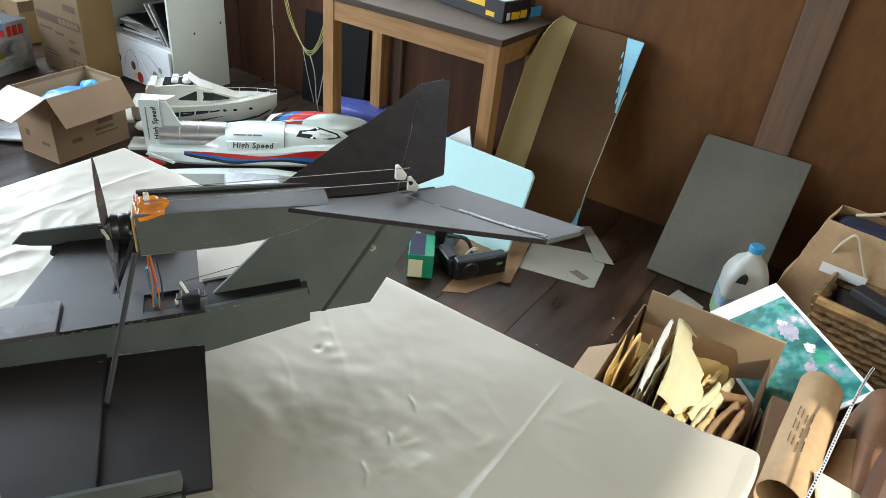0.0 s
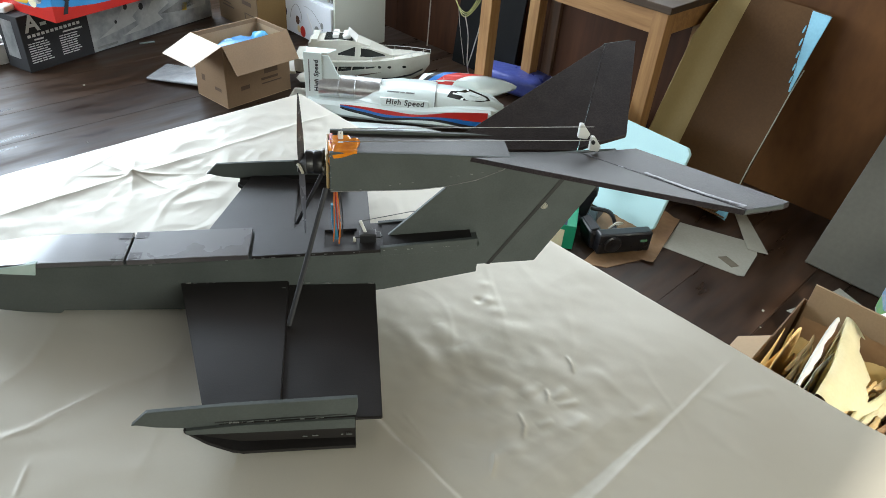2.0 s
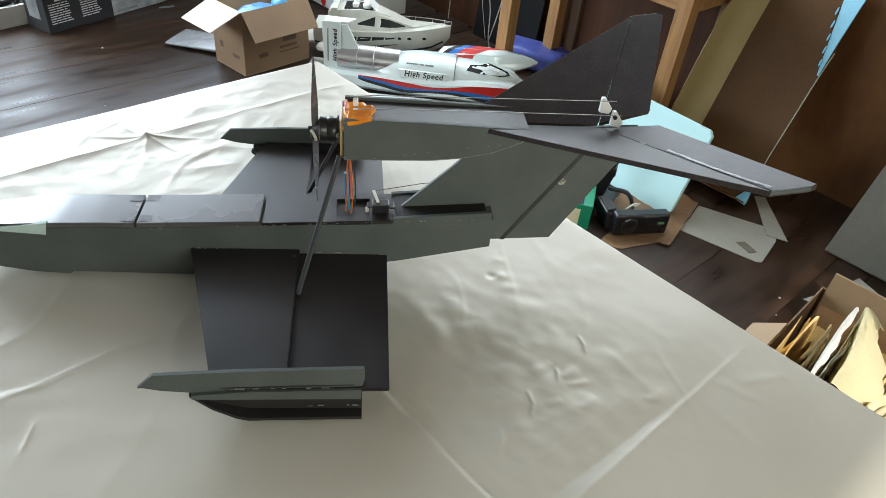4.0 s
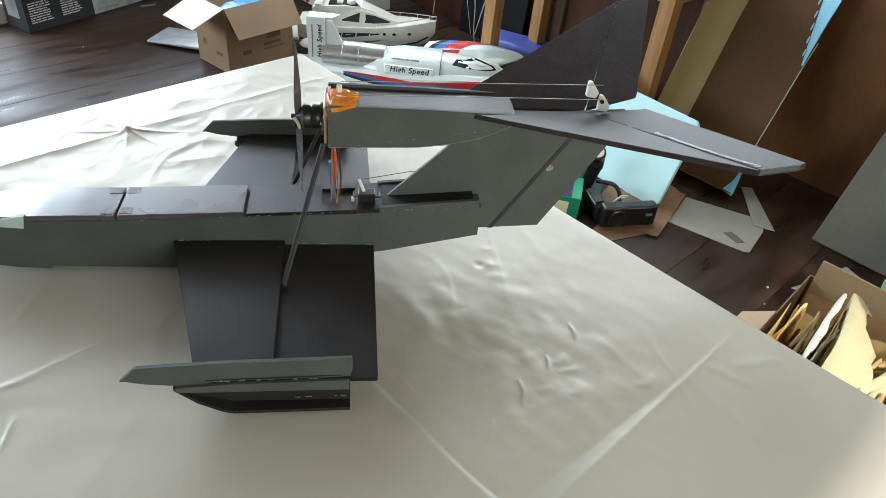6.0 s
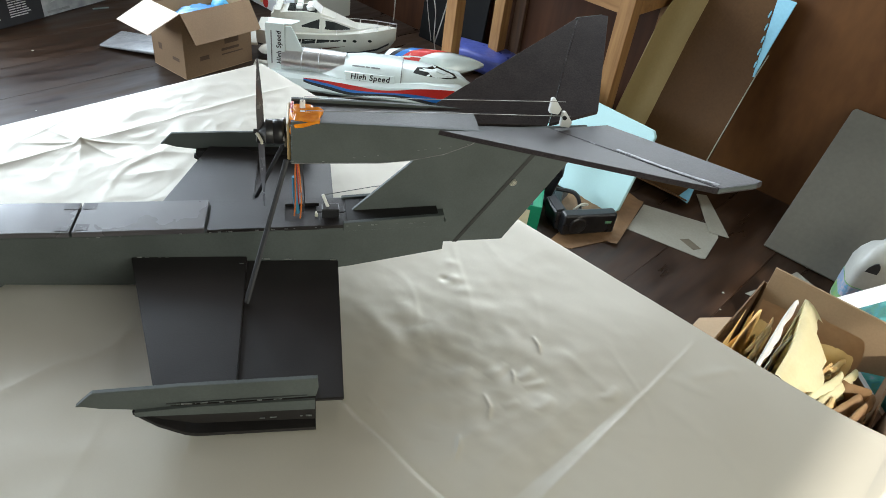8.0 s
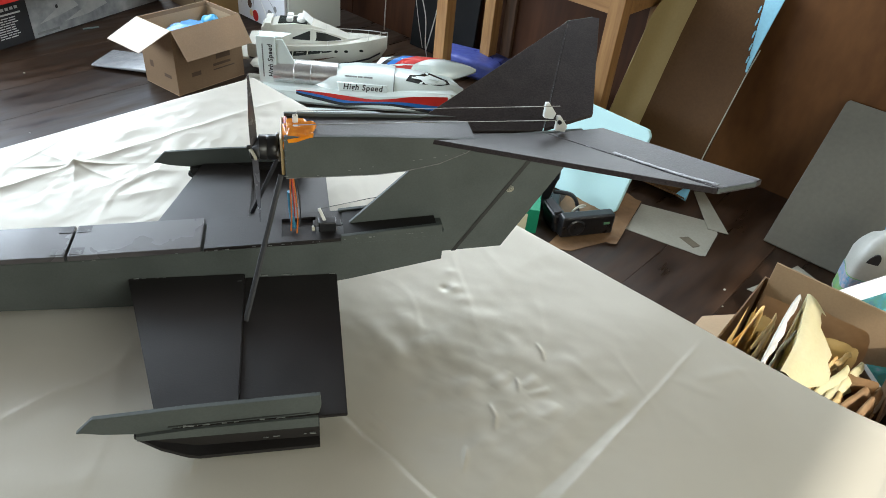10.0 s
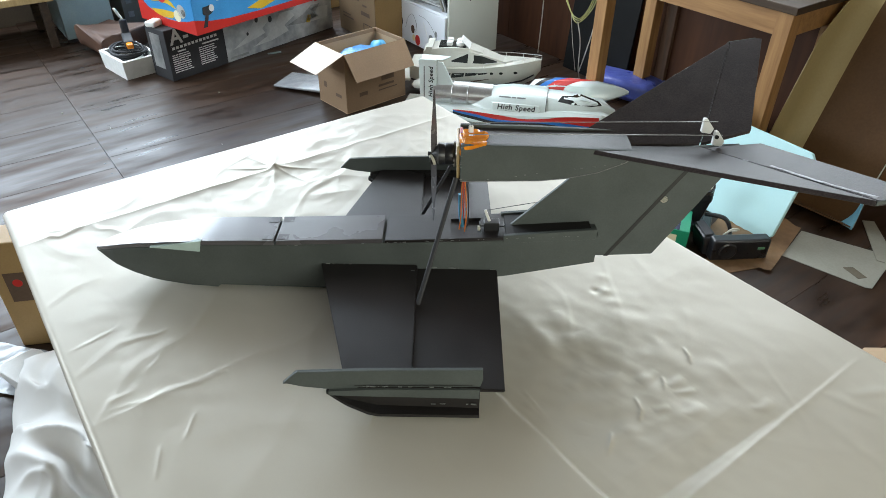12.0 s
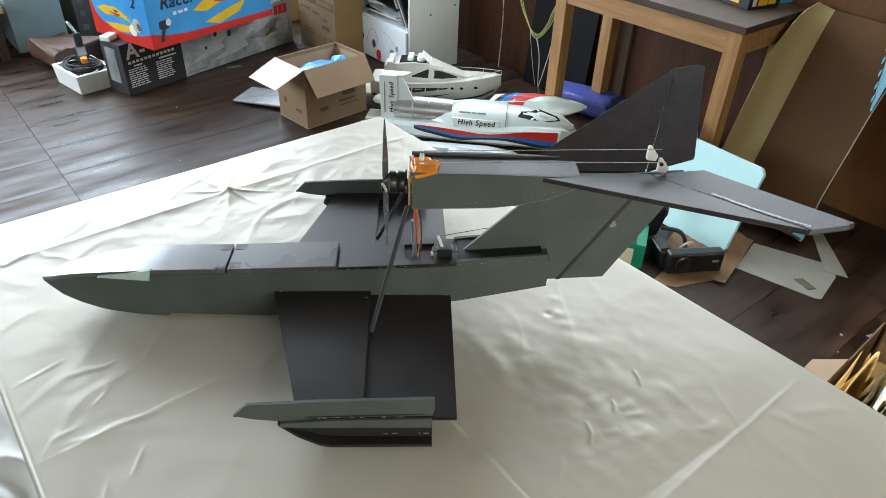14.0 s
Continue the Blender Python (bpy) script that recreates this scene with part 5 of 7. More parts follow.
BB = pose(-2.138, 2.086, 0.0, 0, 0, 43)
boat = thing("model_speedboat", "white racing speedboat model with red and blue stripes", "model boat", BB)
HS = [(-0.36, 0.08, 0.115, 0.05), (-0.2, 0.105, 0.122, 0.045), (0.0, 0.12, 0.130, 0.045), (0.2, 0.12, 0.138, 0.045), (0.32, 0.119, 0.150, 0.045), (0.40, 0.119, 0.150, 0.045), (0.48, 0.112, 0.146, 0.045), (0.53, 0.07, 0.120, 0.055), (0.56, 0.03, 0.10, 0.07)]
CY = 0.095


def hull_ring(a, h, zt, zb):
    return [(a, CY - h, zb + 0.02), (a, CY - h * 0.8, zb), (a, CY + h * 0.8, zb), (a, CY + h, zb + 0.02), (a, CY + h, zt - 0.015), (a, CY + h * 0.85, zt), (a, CY - h * 0.85, zt), (a, CY - h, zt - 0.015)]


smooth(part("hull", loft([hull_ring(*r) for r in HS]), M_HULLWHITE, boat), 30)


BANDS = [(-0.205, 0.116, 0.113, 0.107, 0.098), (-0.165, 0.118, 0.111, 0.101, 0.088), (-0.09, 0.118, 0.105, 0.092, 0.077), (0.006, 0.115, 0.093, 0.080, 0.066), (0.12, 0.106, 0.094, 0.087, 0.077), (0.216, 0.115, 0.101, 0.092, 0.081), (0.294, 0.130, 0.103, 0.087, 0.073), (0.381, 0.139, 0.098, 0.076, 0.062), (0.467, 0.141, 0.094, 0.072, 0.066)]
for band, (mt, says) in enumerate(((M_RED, "red stripe"), (M_BLUEPRINT, "blue stripe"), (M_BLACKP, "navy stripe"))):
    tops = smoothline([(r[0], r[1 + band], 0) for r in BANDS], 5)
    lows = smoothline([(r[0], r[2 + band], 0) for r in BANDS], 5)
    bm = bmesh.new()
    prev = None
    for p, q in zip(tops, lows):
        y = CY - float(np.interp(p.x, [r[0] for r in HS], [r[1] for r in HS])) - 0.0014
        pair_ = (bm.verts.new((p.x, y, q.y)), bm.verts.new((p.x, y, p.y)))
        if prev:
            bm.faces.new((prev[0], pair_[0], pair_[1], prev[1]))
        prev = pair_
    part("stripe", bm, mt, boat, says)
COWL = [(-0.13, 0.060, 0.112, 0.150), (-0.06, 0.095, 0.116, 0.186), (0.05, 0.104, 0.122, 0.202), (0.18, 0.103, 0.128, 0.204), (0.222, 0.102, 0.132, 0.200)]
cowl = part("cowl", loft([[(a, CY - h, z0), (a, CY - h * 0.86, z0 + 0.55 * (z1 - z0)), (a, CY - h * 0.5, z1), (a, CY + h * 0.5, z1), (a, CY + h * 0.86, z0 + 0.55 * (z1 - z0)), (a, CY + h, z0)] for a, h, z0, z1 in COWL]), M_HULLWHITE, boat, "raised white engine cover")
smooth(cowl, 50)
part("cowl_seam", loft([[(a, CY - 0.1025, 0.133), (a, CY - 0.0885, 0.171), (a, CY - 0.052, 0.2015), (a, CY + 0.052, 0.2015), (a, CY + 0.1025, 0.133), (a, CY, 0.133)] for a in (0.2225, 0.226)]), M_GREYPRINT, cowl)
face = pose(0.088, CY - 0.0995, 0.1475, 70, 0, 0)
part("name_plate", loft([[(-0.105 - s, -0.016 - s, z), (0.110 + s, -0.016 - s, z), (0.102 + s, 0.016 + s, z), (-0.112 - s, 0.016 + s, z)] for z, s in ((-0.004, 0.003), (0.0014, 0.0))]), M_HULLWHITE, cowl).data.transform(face)
words("lettering", "High Speed", 0.034, M_BLACKP, cowl, face @ pose(0, 0, 0.0020), "black slanted lettering", 0.12, 1.12, 0.022)
bars(cowl, (0.0, CY - 0.076, 0.1835), (1, 0, 0), (0, 0.75, 0.62), ((0.005, 0.0, 0.055, 0.007), (0.064, 0.0, 0.02, 0.007), (0.088, 0.0, 0.04, 0.007)), M_GREYPRINT)
pipe = smooth(part("exhaust_pipe", lathe([(0.040, 0.0), (0.052, 0.0), (0.056, 0.09), (0.059, 0.092), (0.056, 0.094), (0.057, 0.165), (0.060, 0.167), (0.057, 0.169), (0.055, 0.28), (0.020, 0.28)], 28, pose(-0.312, CY - 0.01, 0.158, 0, 90, 0)), M_CHROME, boat, "brushed silver jet pipe"), 40)
CAN = [(0.226, 0.099, 0.198), (0.30, 0.097, 0.197), (0.38, 0.088, 0.188), (0.45, 0.068, 0.171), (0.505, 0.042, 0.153), (0.540, 0.014, 0.137)]
can = smooth(part("canopy", loft([[(a, CY - h, 0.125), (a, CY - h * 0.8, 0.125 + (z - 0.125) * 0.7), (a, CY - h * 0.35, z), (a, CY + h * 0.35, z), (a, CY + h * 0.8, 0.125 + (z - 0.125) * 0.7), (a, CY + h, 0.125)] for a, h, z in CAN]), M_HULLWHITE, boat), 50)


def on_canopy(a, t):
    """A place on the near upper side of the canopy, t from its shoulder (0) to its crown (1)."""
    h = float(np.interp(a, [r[0] for r in CAN], [r[1] for r in CAN]))
    z = float(np.interp(a, [r[0] for r in CAN], [r[2] for r in CAN]))
    return (a, CY - h * (0.8 - 0.45 * t) if t <= 1 else CY - h * 0.35 + (t - 1) * 0.7 * h, 0.125 + (z - 0.125) * (0.7 + 0.3 * min(t, 1)) + 0.001)


for mt, off, says, quad in (
    (M_TINT, 0.002, "dark open cockpit", ((0.275, 0.25), (0.34, 0.05), (0.43, 0.20), (0.475, 0.85), (0.46, 1.6), (0.37, 1.9), (0.335, 1.2), (0.29, 0.95))),
    (M_HULLWHITE, 0.0034, "white cockpit frame", ((0.335, 0.05), (0.348, 0.05), (0.375, 1.75), (0.362, 1.75))),
    (M_HULLWHITE, 0.0034, "white cockpit frame", ((0.30, 0.62), (0.44, 0.62), (0.445, 0.78), (0.30, 0.78))),
    (M_HULLWHITE, 0.0036, "white cockpit seat", ((0.375, 0.85), (0.42, 0.80), (0.425, 1.25), (0.385, 1.35))),
):
    patch([on_canopy(*q) for q in quad], off, mt, "cockpit_part", can, says, Vector((0.12, -0.5, 0.86)).normalized())
SPF = [(0.125, 0.02, 0.150), (0.15, 0.052, 0.180), (0.25, 0.060, 0.196), (0.36, 0.060, 0.200), (0.45, 0.052, 0.196), (0.53, 0.036, 0.186), (0.58, 0.018, 0.174), (0.604, 0.004, 0.164)]


SY = 0.268


def across(a, t):
    """A place on the sponson's skin: t from its near flank (0) over the shoulder (1) and near crown (2) to the far crown (3)."""
    h = float(np.interp(a, [r[0] for r in SPF], [r[1] for r in SPF]))
    z = float(np.interp(a, [r[0] for r in SPF], [r[2] for r in SPF]))
    y = np.interp(t, (0, 1, 2, 3, 4, 5), (-1, -0.75, -0.3, 0.3, 0.75, 1))
    low = 0.095 + 0.062 * max(0.0, (a - 0.40) / 0.204)
    zz = np.interp(t, (0, 1, 2, 3, 4, 5), (low, z - 0.016, z, z, z - 0.016, low))
    return Vector((a, SY + h * float(y), float(zz)))


sp = smooth(part("sponson", loft([[across(a, t) for t in range(6)] + [(a, SY + h * 0.6, 0.065 + 0.085 * max(0.0, (a - 0.38) / 0.224)), (a, SY - h * 0.6, 0.065 + 0.085 * max(0.0, (a - 0.38) / 0.224))] for a, h, _ in SPF]), M_HULLWHITE, boat), 45)
for lo0, lo1, hi0, hi1, mt, says in ((0.140, 0.165, 0.235, 0.290, M_BLACKP, "navy stripe"), (0.165, 0.205, 0.290, 0.350, M_BLUEPRINT, "blue stripe"), (0.205, 0.290, 0.350, 0.490, M_RED, "red stripe")):
    bm = bmesh.new()
    prev = None
    for k in range(13):
        t = 0.6 + 3.0 * k / 12
        w = (k / 12) ** 1.3
        row_ = [bm.verts.new(across(a0 + (a1 - a0) * w, t) + Vector((0, -0.001, 0.0014))) for a0, a1 in ((lo0, hi0), ((lo0 + lo1) / 2, (hi0 + hi1) / 2), (lo1, hi1))]
        if prev:
            for i in range(2):
                bm.faces.new((prev[i], prev[i + 1], row_[i + 1], row_[i]))
        prev = row_
    part("stripe", bm, mt, sp, says)
part("cross_beam", loft([[(a, y, z) for a, z in ((0.24, 0.10), (0.46, 0.10), (0.46, 0.130), (0.24, 0.135))] for y in (0.17, 0.245)]), M_HULLWHITE, boat)
smooth(part("side_skid", loft([[(a, -0.075 - h, z0), (a, -0.075 - h * 0.7, z1), (a, -0.075 + h * 0.7, z1), (a, -0.075 + h, z0)] for a, h, z0, z1 in ((-0.27, 0.03, 0.02, 0.05), (-0.1, 0.04, 0.008, 0.056), (0.15, 0.042, 0.004, 0.058), (0.27, 0.035, 0.004, 0.045), (0.34, 0.02, 0.004, 0.018))]), M_HULLWHITE, boat, "white side float"), 40)
part("fin_plate", slab([(-0.372, 0.06), (-0.292, 0.055), (-0.297, 0.318), (-0.301, 0.323), (-0.376, 0.322), (-0.381, 0.316)], "y", 0.052, 0.062, 0.002), M_HULLWHITE, boat, "upright white tail fin")
words("lettering", "High Speed", 0.029, M_BLACKP, boat, pose(-0.322, 0.0512, 0.215, 90, -90, 0), "black vertical lettering", 0.12, 1.12, 0.022)
bars(boat, (-0.352, 0.0518, 0.14), (0, 0, 1), (-1, 0, 0), ((0.0, 0.0, 0.15, 0.005),), M_GREYPRINT)
part("fin_sweep", slab([(-0.30, 0.10), (-0.17, 0.16), (-0.215, 0.205), (-0.245, 0.268), (-0.268, 0.312), (-0.296, 0.312)], "y", 0.058, 0.068, 0.002), M_HULLWHITE, boat)
part("fin_wing", slab([(-0.37, 0.06), (-0.27, 0.065), (-0.24, 0.12), (-0.38, 0.12)], "z", 0.316, 0.322, 0.002), M_HULLWHITE, boat)
wl = part("rear_winglet", slab([(-0.46, 0.10), (-0.30, 0.055), (-0.28, 0.07), (-0.45, 0.125)], "y", CY - 0.135, CY - 0.122, 0.002), M_RED, boat, "striped rear winglet")
part("winglet_stripe", slab([(-0.45, 0.092), (-0.30, 0.045), (-0.30, 0.056), (-0.455, 0.104)], "y", CY - 0.137, CY - 0.122, 0.001), M_BLUEPRINT, wl)
part("winglet_cap", slab([(-0.36, 0.110), (-0.25, 0.066), (-0.24, 0.074), (-0.345, 0.119)], "y", CY - 0.133, CY - 0.120, 0.002), M_HULLWHITE, wl)
smooth(part("rear_pod", lathe([(0.001, 0), (0.03, 0.02), (0.05, 0.08), (0.045, 0.16), (0.001, 0.2)], 18, pose(-0.46, CY + 0.14, 0.12, 0, 80, 0) @ Matrix.Diagonal((0.6, 1, 1, 1))), M_HULLCREAM, boat), 60)
part("rear_step", bx(-0.48, -0.36, CY + 0.05, CY + 0.17, 0.04, 0.06, 0.008), M_HULLCREAM, boat)
wrap = tagged(smooth(link("clear_bag", crumple(bx(-0.12, 0.12, -0.07, 0.07, 0, 0.06, 0.025, 4), 0.03, 14, 8), M_CLEAR), 60), "crumpled clear plastic bag beside the boats", "bag")
wrap.matrix_world = pose(-1.93, 2.02, 0.012, 0, 0, 45)

# ---- the pine table and what stands round it ----
pt = thing("pine_table", "old pine table with a dark top", "table", pose(-2.095, 2.60, 0))
part("tabletop", bx(-0.03, 0.955, -0.015, 0.446, 0.724, 0.752, 0.003), M_DARKTOP, pt, "dark worn tabletop")
for lx in (0.018, 0.878):
    for ly in (0.0, 0.36):
        part("leg", bx(lx, lx + 0.062, ly, ly + 0.062, 0, 0.724, 0.002), M_PINE, pt)
part("apron", bx(0.080, 0.878, 0.004, 0.028, 0.636, 0.724, 0.001, 1), M_PINERAIL, pt)
part("apron", bx(0.080, 0.878, 0.39, 0.414, 0.636, 0.724, 0.001, 1), M_PINERAIL, pt)
for lx in (0.022, 0.912):
    part("apron", bx(lx, lx + 0.024, 0.062, 0.36, 0.636, 0.724, 0.001, 1), M_PINERAIL, pt)


def set_box(name, label, m, sx, sy, sz, rows):
    ob = thing(name, label, "box", m)
    part("carton_body", bx(0, sx, 0, sy, 0, sz, 0.002, 1), M_BLACKP, ob)
    part("lid_print", bx(0.004, sx - 0.004, 0.004, sy - 0.004, sz, sz + 0.001), M_SILVERPRINT, ob)
    bars(ob, (0, -0.0003, 0), (1, 0, 0), (0, 0, 1), rows, M_YELLOWP)
    bars(ob, (sx + 0.0003, 0, 0), (0, 1, 0), (0, 0, 1), ((0.02, 0.012, 0.02, 0.03), ), M_WHITEPRINT)
    bars(ob, (sx + 0.0003, 0, 0), (0, 1, 0), (0, 0, 1), ((0.05, 0.012, 0.05, 0.03), (0.105, 0.014, 0.04, 0.032)), M_YELLOWP)
    bars(ob, (sx + 0.0003, 0, 0), (0, 1, 0), (0, 0, 1), ((0.17, 0.012, 0.07, 0.04),), M_SKYPRINT)
    return ob


set_box("train_set_box", "glossy black printed toy set box on the table", pose(-1.850, 2.935, 0.7522, 0, 0, -13.3), 0.60, 0.165, 0.088, ((0.06, 0.045, 0.12, 0.02), (0.22, 0.03, 0.02, 0.025), (0.26, 0.03, 0.02, 0.025), (0.36, 0.045, 0.13, 0.024), (0.50, 0.015, 0.05, 0.02)))
sh = tagged(link("dark_rubber_sheet", bx(-2.60, -2.15, 0, 0.014, 0, 0.50, 0.003), M_DARKPANEL), "dark rubbery sheet leaning against the plywood wall", "sheet")
sh.matrix_world = pose(0, 2.985, 0, -5, 0, 0)
cord = thing("hanging_cable", "thin yellow electric cable hanging beside the table", "cable", pose(0, 0, 0))
for k, d in enumerate((0.0, 0.012, -0.01)):
    part("strand", tube(smoothline([(-2.70 + d, 2.93, 1.0), (-2.615 + d, 2.90, 0.557), (-2.519 + d, 2.90, 0.365 - d), (-2.438, 2.89, 0.325 - d), (-2.36 + d, 2.88, 0.40), (-2.30 + d, 2.87, 0.52), (-2.2, 2.92, 0.74)], 7), 0.002, 6), M_CORD, cord)
cord2 = thing("pale_cord", "pale twin cord hanging against a dark sheet", "cord", pose(0, 0, 0))
part("strand", tube(smoothline([(-2.44, 2.89, 0.318), (-2.40, 2.885, 0.22), (-2.385, 2.88, 0.08), (-2.37, 2.89, 0.004)], 6), 0.003, 6), M_TWINE, cord2)
part("strand", tube(smoothline([(-2.29, 2.88, 0.45), (-2.33, 2.88, 0.25), (-2.38, 2.882, 0.06)], 6), 0.003, 6), M_TWINE, cord2)
part("strand", tube(smoothline([(-2.52, 2.92, 0.33), (-2.50, 2.93, 0.2), (-2.46, 2.94, 0.03)], 6), 0.0018, 5), M_TWINE, cord2)
tagged(link("string", tube(smoothline([(-2.826, 3.03, 1.3), (-2.827, 3.0, 0.50), (-2.822, 3.0, 0.28), (-2.829, 3.0, 0.012)], 5), 0.0035, 6), M_TWINE), "grey knotted string hanging down the plywood wall", "string")
bb = tagged(smooth(link("blue_bag", crumple(bx(-0.20, 0.20, -0.10, 0.10, 0, 0.12, 0.04, 4), 0.04, 9, 6), M_PURPLEBAG), 60), "crumpled violet-blue plastic bag under the table", "bag")
bb.matrix_world = pose(-2.10, 2.93, 0.012, 0, 0, 20)
gs = tagged(smooth(link("grey_cushion", crumple(bx(-0.2, 0.2, -0.08, 0.08, 0, 0.07, 0.025, 3), 0.02, 9, 2), M_GREYBLUE), 60), "flat grey cushion on the floor under the table", "cushion")
gs.matrix_world = pose(-1.72, 2.95, 0.004, 0, 0, 4)
drk = tagged(smooth(link("dark_bag", crumple(bx(-0.16, 0.16, -0.12, 0.12, 0, 0.16, 0.05, 4), 0.04, 8, 9), M_NAVY), 60), "dark cloth bag slumped beneath the pine table", "bag")
drk.matrix_world = pose(-1.42, 2.82, 0.012, 0, 0, 10)

# foam sheets leaning by the table leg
fs = tagged(link("blue_foam_sheet", slab([(0.0, 0.0), (0.455, 0.0), (0.478, 0.02), (0.485, 0.26), (0.47, 0.275), (0.05, 0.285), (0.0, 0.27)], "y", -0.009, 0.009, 0.003), M_BLUEFOAM), "pale blue foam sheet leaning near the table", "foam sheet")
fs.matrix_world = pose(-1.385, 2.345, 0.004, -19, 0, 0)
fs.scale = (1.10, 1.0, 1.28)
ws = tagged(link("white_foam_offcut", slab([(0.0, 0.0), (0.16, 0.0), (0.17, 0.27), (0.115, 0.40), (0.0, 0.30)], "y", -0.004, 0.004, 0.001), M_WHITEP), "white pointed foam offcut behind the blue sheet", "foam sheet")
ws.matrix_world = pose(-1.34, 2.43, 0.002, -20, 0, 2)

# handset gear on kraft paper
random.seed(3)
kp = bmesh.new()
bmesh.ops.create_grid(kp, x_segments=26, y_segments=26, size=0.5, matrix=Matrix.Diagonal((0.27, 0.34, 1, 1)))
for v in kp.verts:
    d = max(0, v.co.y / 0.20)
    v.co.z = 0.006 + 0.012 * abs(noise.noise(v.co * 18)) + 0.05 * d * d * (0.6 + 0.8 * noise.noise(v.co * 9))
kpo = tagged(smooth(link("kraft_paper", kp, M_KRAFTDARK), 60), "crumpled brown kraft paper on the floor", "paper")
kpo.matrix_world = pose(-0.925, 2.31, 0.002, 0, 0, 14)
kpf = tagged(link("kraft_sheet", slab([(0.02, -0.085), (0.095, -0.035), (0.155, 0.125), (0.168, 0.150), (0.145, 0.17), (-0.01, 0.13)], "z", 0.001, 0.003), M_KRAFTDARK), "flat brown kraft sheet on the dark floor", "paper")
kpf.matrix_world = pose(-0.945, 2.065, 0)
tx = thing("radio_transmitter", "black handheld radio transmitter lying on paper", "transmitter", pose(-0.925, 2.075, 0.006, 0, 0, 58))
part("case", bx(-0.01, 0.20, -0.015, 0.03, 0.0, 0.085, 0.008, 2), M_BLACK, tx)
part("dial", lathe([(0.012, 0), (0.032, 0), (0.034, 0.004), (0.028, 0.008), (0.012, 0.004)], 22, pose(0.045, -0.015, 0.043, 90, 0, 0)), M_BLACK, tx)
part("badge", bx(0.155, 0.18, -0.0165, -0.015, 0.045, 0.055, 0.0005, 1), M_LABELGREEN, tx, "small green badge")
part("grip", bx(-0.02, 0.03, 0.02, 0.13, 0.0, 0.08, 0.012, 2, pose(0, 0, 0, 0, -10, 0)), M_BLACK, tx)
part("grip_edge", bx(-0.012, 0.02, 0.03, 0.12, 0.08, 0.086, 0.002, 1, pose(0, 0, 0, 0, -10, 0)), M_RUBBER, tx)
part("coil", tube(smoothline([(0.06, 0.06, 0.06), (0.08, 0.05, 0.09), (0.11, 0.06, 0.08), (0.10, 0.08, 0.06)], 5), 0.004, 6), M_CREAMP, tx)
wr = thing("pistol_controller", "black pistol-grip controller with a steering wheel", "controller", pose(-1.115, 2.20, 0.004, 0, 0, 30))
part("base", bx(-0.06, 0.08, -0.05, 0.05, 0, 0.03, 0.01), M_BLACK, wr)
part("stem", bx(-0.02, 0.03, -0.02, 0.02, 0.03, 0.14, 0.008, 2, pose(0, 0, 0, 0, 12, 0)), M_BLACK, wr)
part("head", bx(-0.05, 0.06, -0.03, 0.03, 0.12, 0.165, 0.01), M_BLACK, wr)
wh = part("wheel", lathe([(0.020, 0), (0.034, 0), (0.037, 0.006), (0.037, 0.022), (0.034, 0.028), (0.028, 0.028), (0.026, 0.012), (0.020, 0.010)], 22, pose(0.02, -0.01, 0.17, 25, 10, 0)), M_BLACK, wr)
part("wheel_face", lathe([(0.001, 0.024), (0.027, 0.024), (0.027, 0.029), (0.001, 0.029)], 18, pose(0.02, -0.01, 0.17, 25, 10, 0)), M_WHITEP, wh, "white wheel face")
part("trigger", tube(smoothline([(-0.05, -0.03, 0.12), (-0.08, -0.03, 0.105), (-0.08, -0.03, 0.08), (-0.055, -0.03, 0.075)], 5), 0.006, 6), M_CHROME, wr)
part("lead", tube(smoothline([(0.05, 0.0, 0.06), (0.12, -0.02, 0.07), (0.15, -0.05, 0.03), (0.13, -0.09, 0.02)], 6), 0.008, 6), M_BLACK, wr)
gb = thing("green_box", "small green and navy printed card box", "box", pose(-1.075, 1.965, 0.003, 0, 0, 33))
part("carton_body", bx(0, 0.095, 0, 0.15, 0, 0.10, 0.002, 1), M_GREEN, gb)
part("label_panel", bx(-0.0012, 0, 0.004, 0.146, 0.04, 0.098), M_NAVY, gb)
part("label_panel", bx(0.003, 0.055, -0.0012, 0, 0.004, 0.08), M_CREAM, gb, "cream label panel")
part("label_panel", bx(0.004, 0.06, 0.004, 0.146, 0.1, 0.1012), M_NAVY, gb)

# papers on the floor
pa = tagged(link("paper_sheet", slab([(-0.835, 2.519), (-0.57, 2.625), (-0.53, 2.56), (-0.50, 2.389), (-0.515, 2.375), (-0.788, 2.311)], "z", 0.001, 0.003), M_FLOORPAPER), "dusty grey paper sheet on the dark floor", "paper")
tagged(link("paper_sheet", slab([(-0.735, 2.78), (-0.703, 2.81), (-0.500, 2.59), (-0.57, 2.56)], "z", 0.0035, 0.0055), M_FLOORPAPER), "narrow grey paper strip on the dark floor", "paper")
tagged(link("torn_card", slab([(-0.62, 2.42), (-0.555, 2.40), (-0.54, 2.43), (-0.60, 2.45)], "z", 0.0035, 0.005), surf("stained_card", (0.20, 0.17, 0.12), (0.13, 0.11, 0.08), rough=0.8)), "small brown torn card on the paper", "paper")
tagged(link("paper_sheet", slab([(-0.315, 2.32), (-0.279, 2.427), (-0.239, 2.603), (-0.125, 2.555), (-0.18, 2.34)], "z", 0.001, 0.003), M_FLOORPAPER), "grey-brown paper sheet by the carton of envelopes", "paper")
random.seed(21)
crumb = bmesh.new()
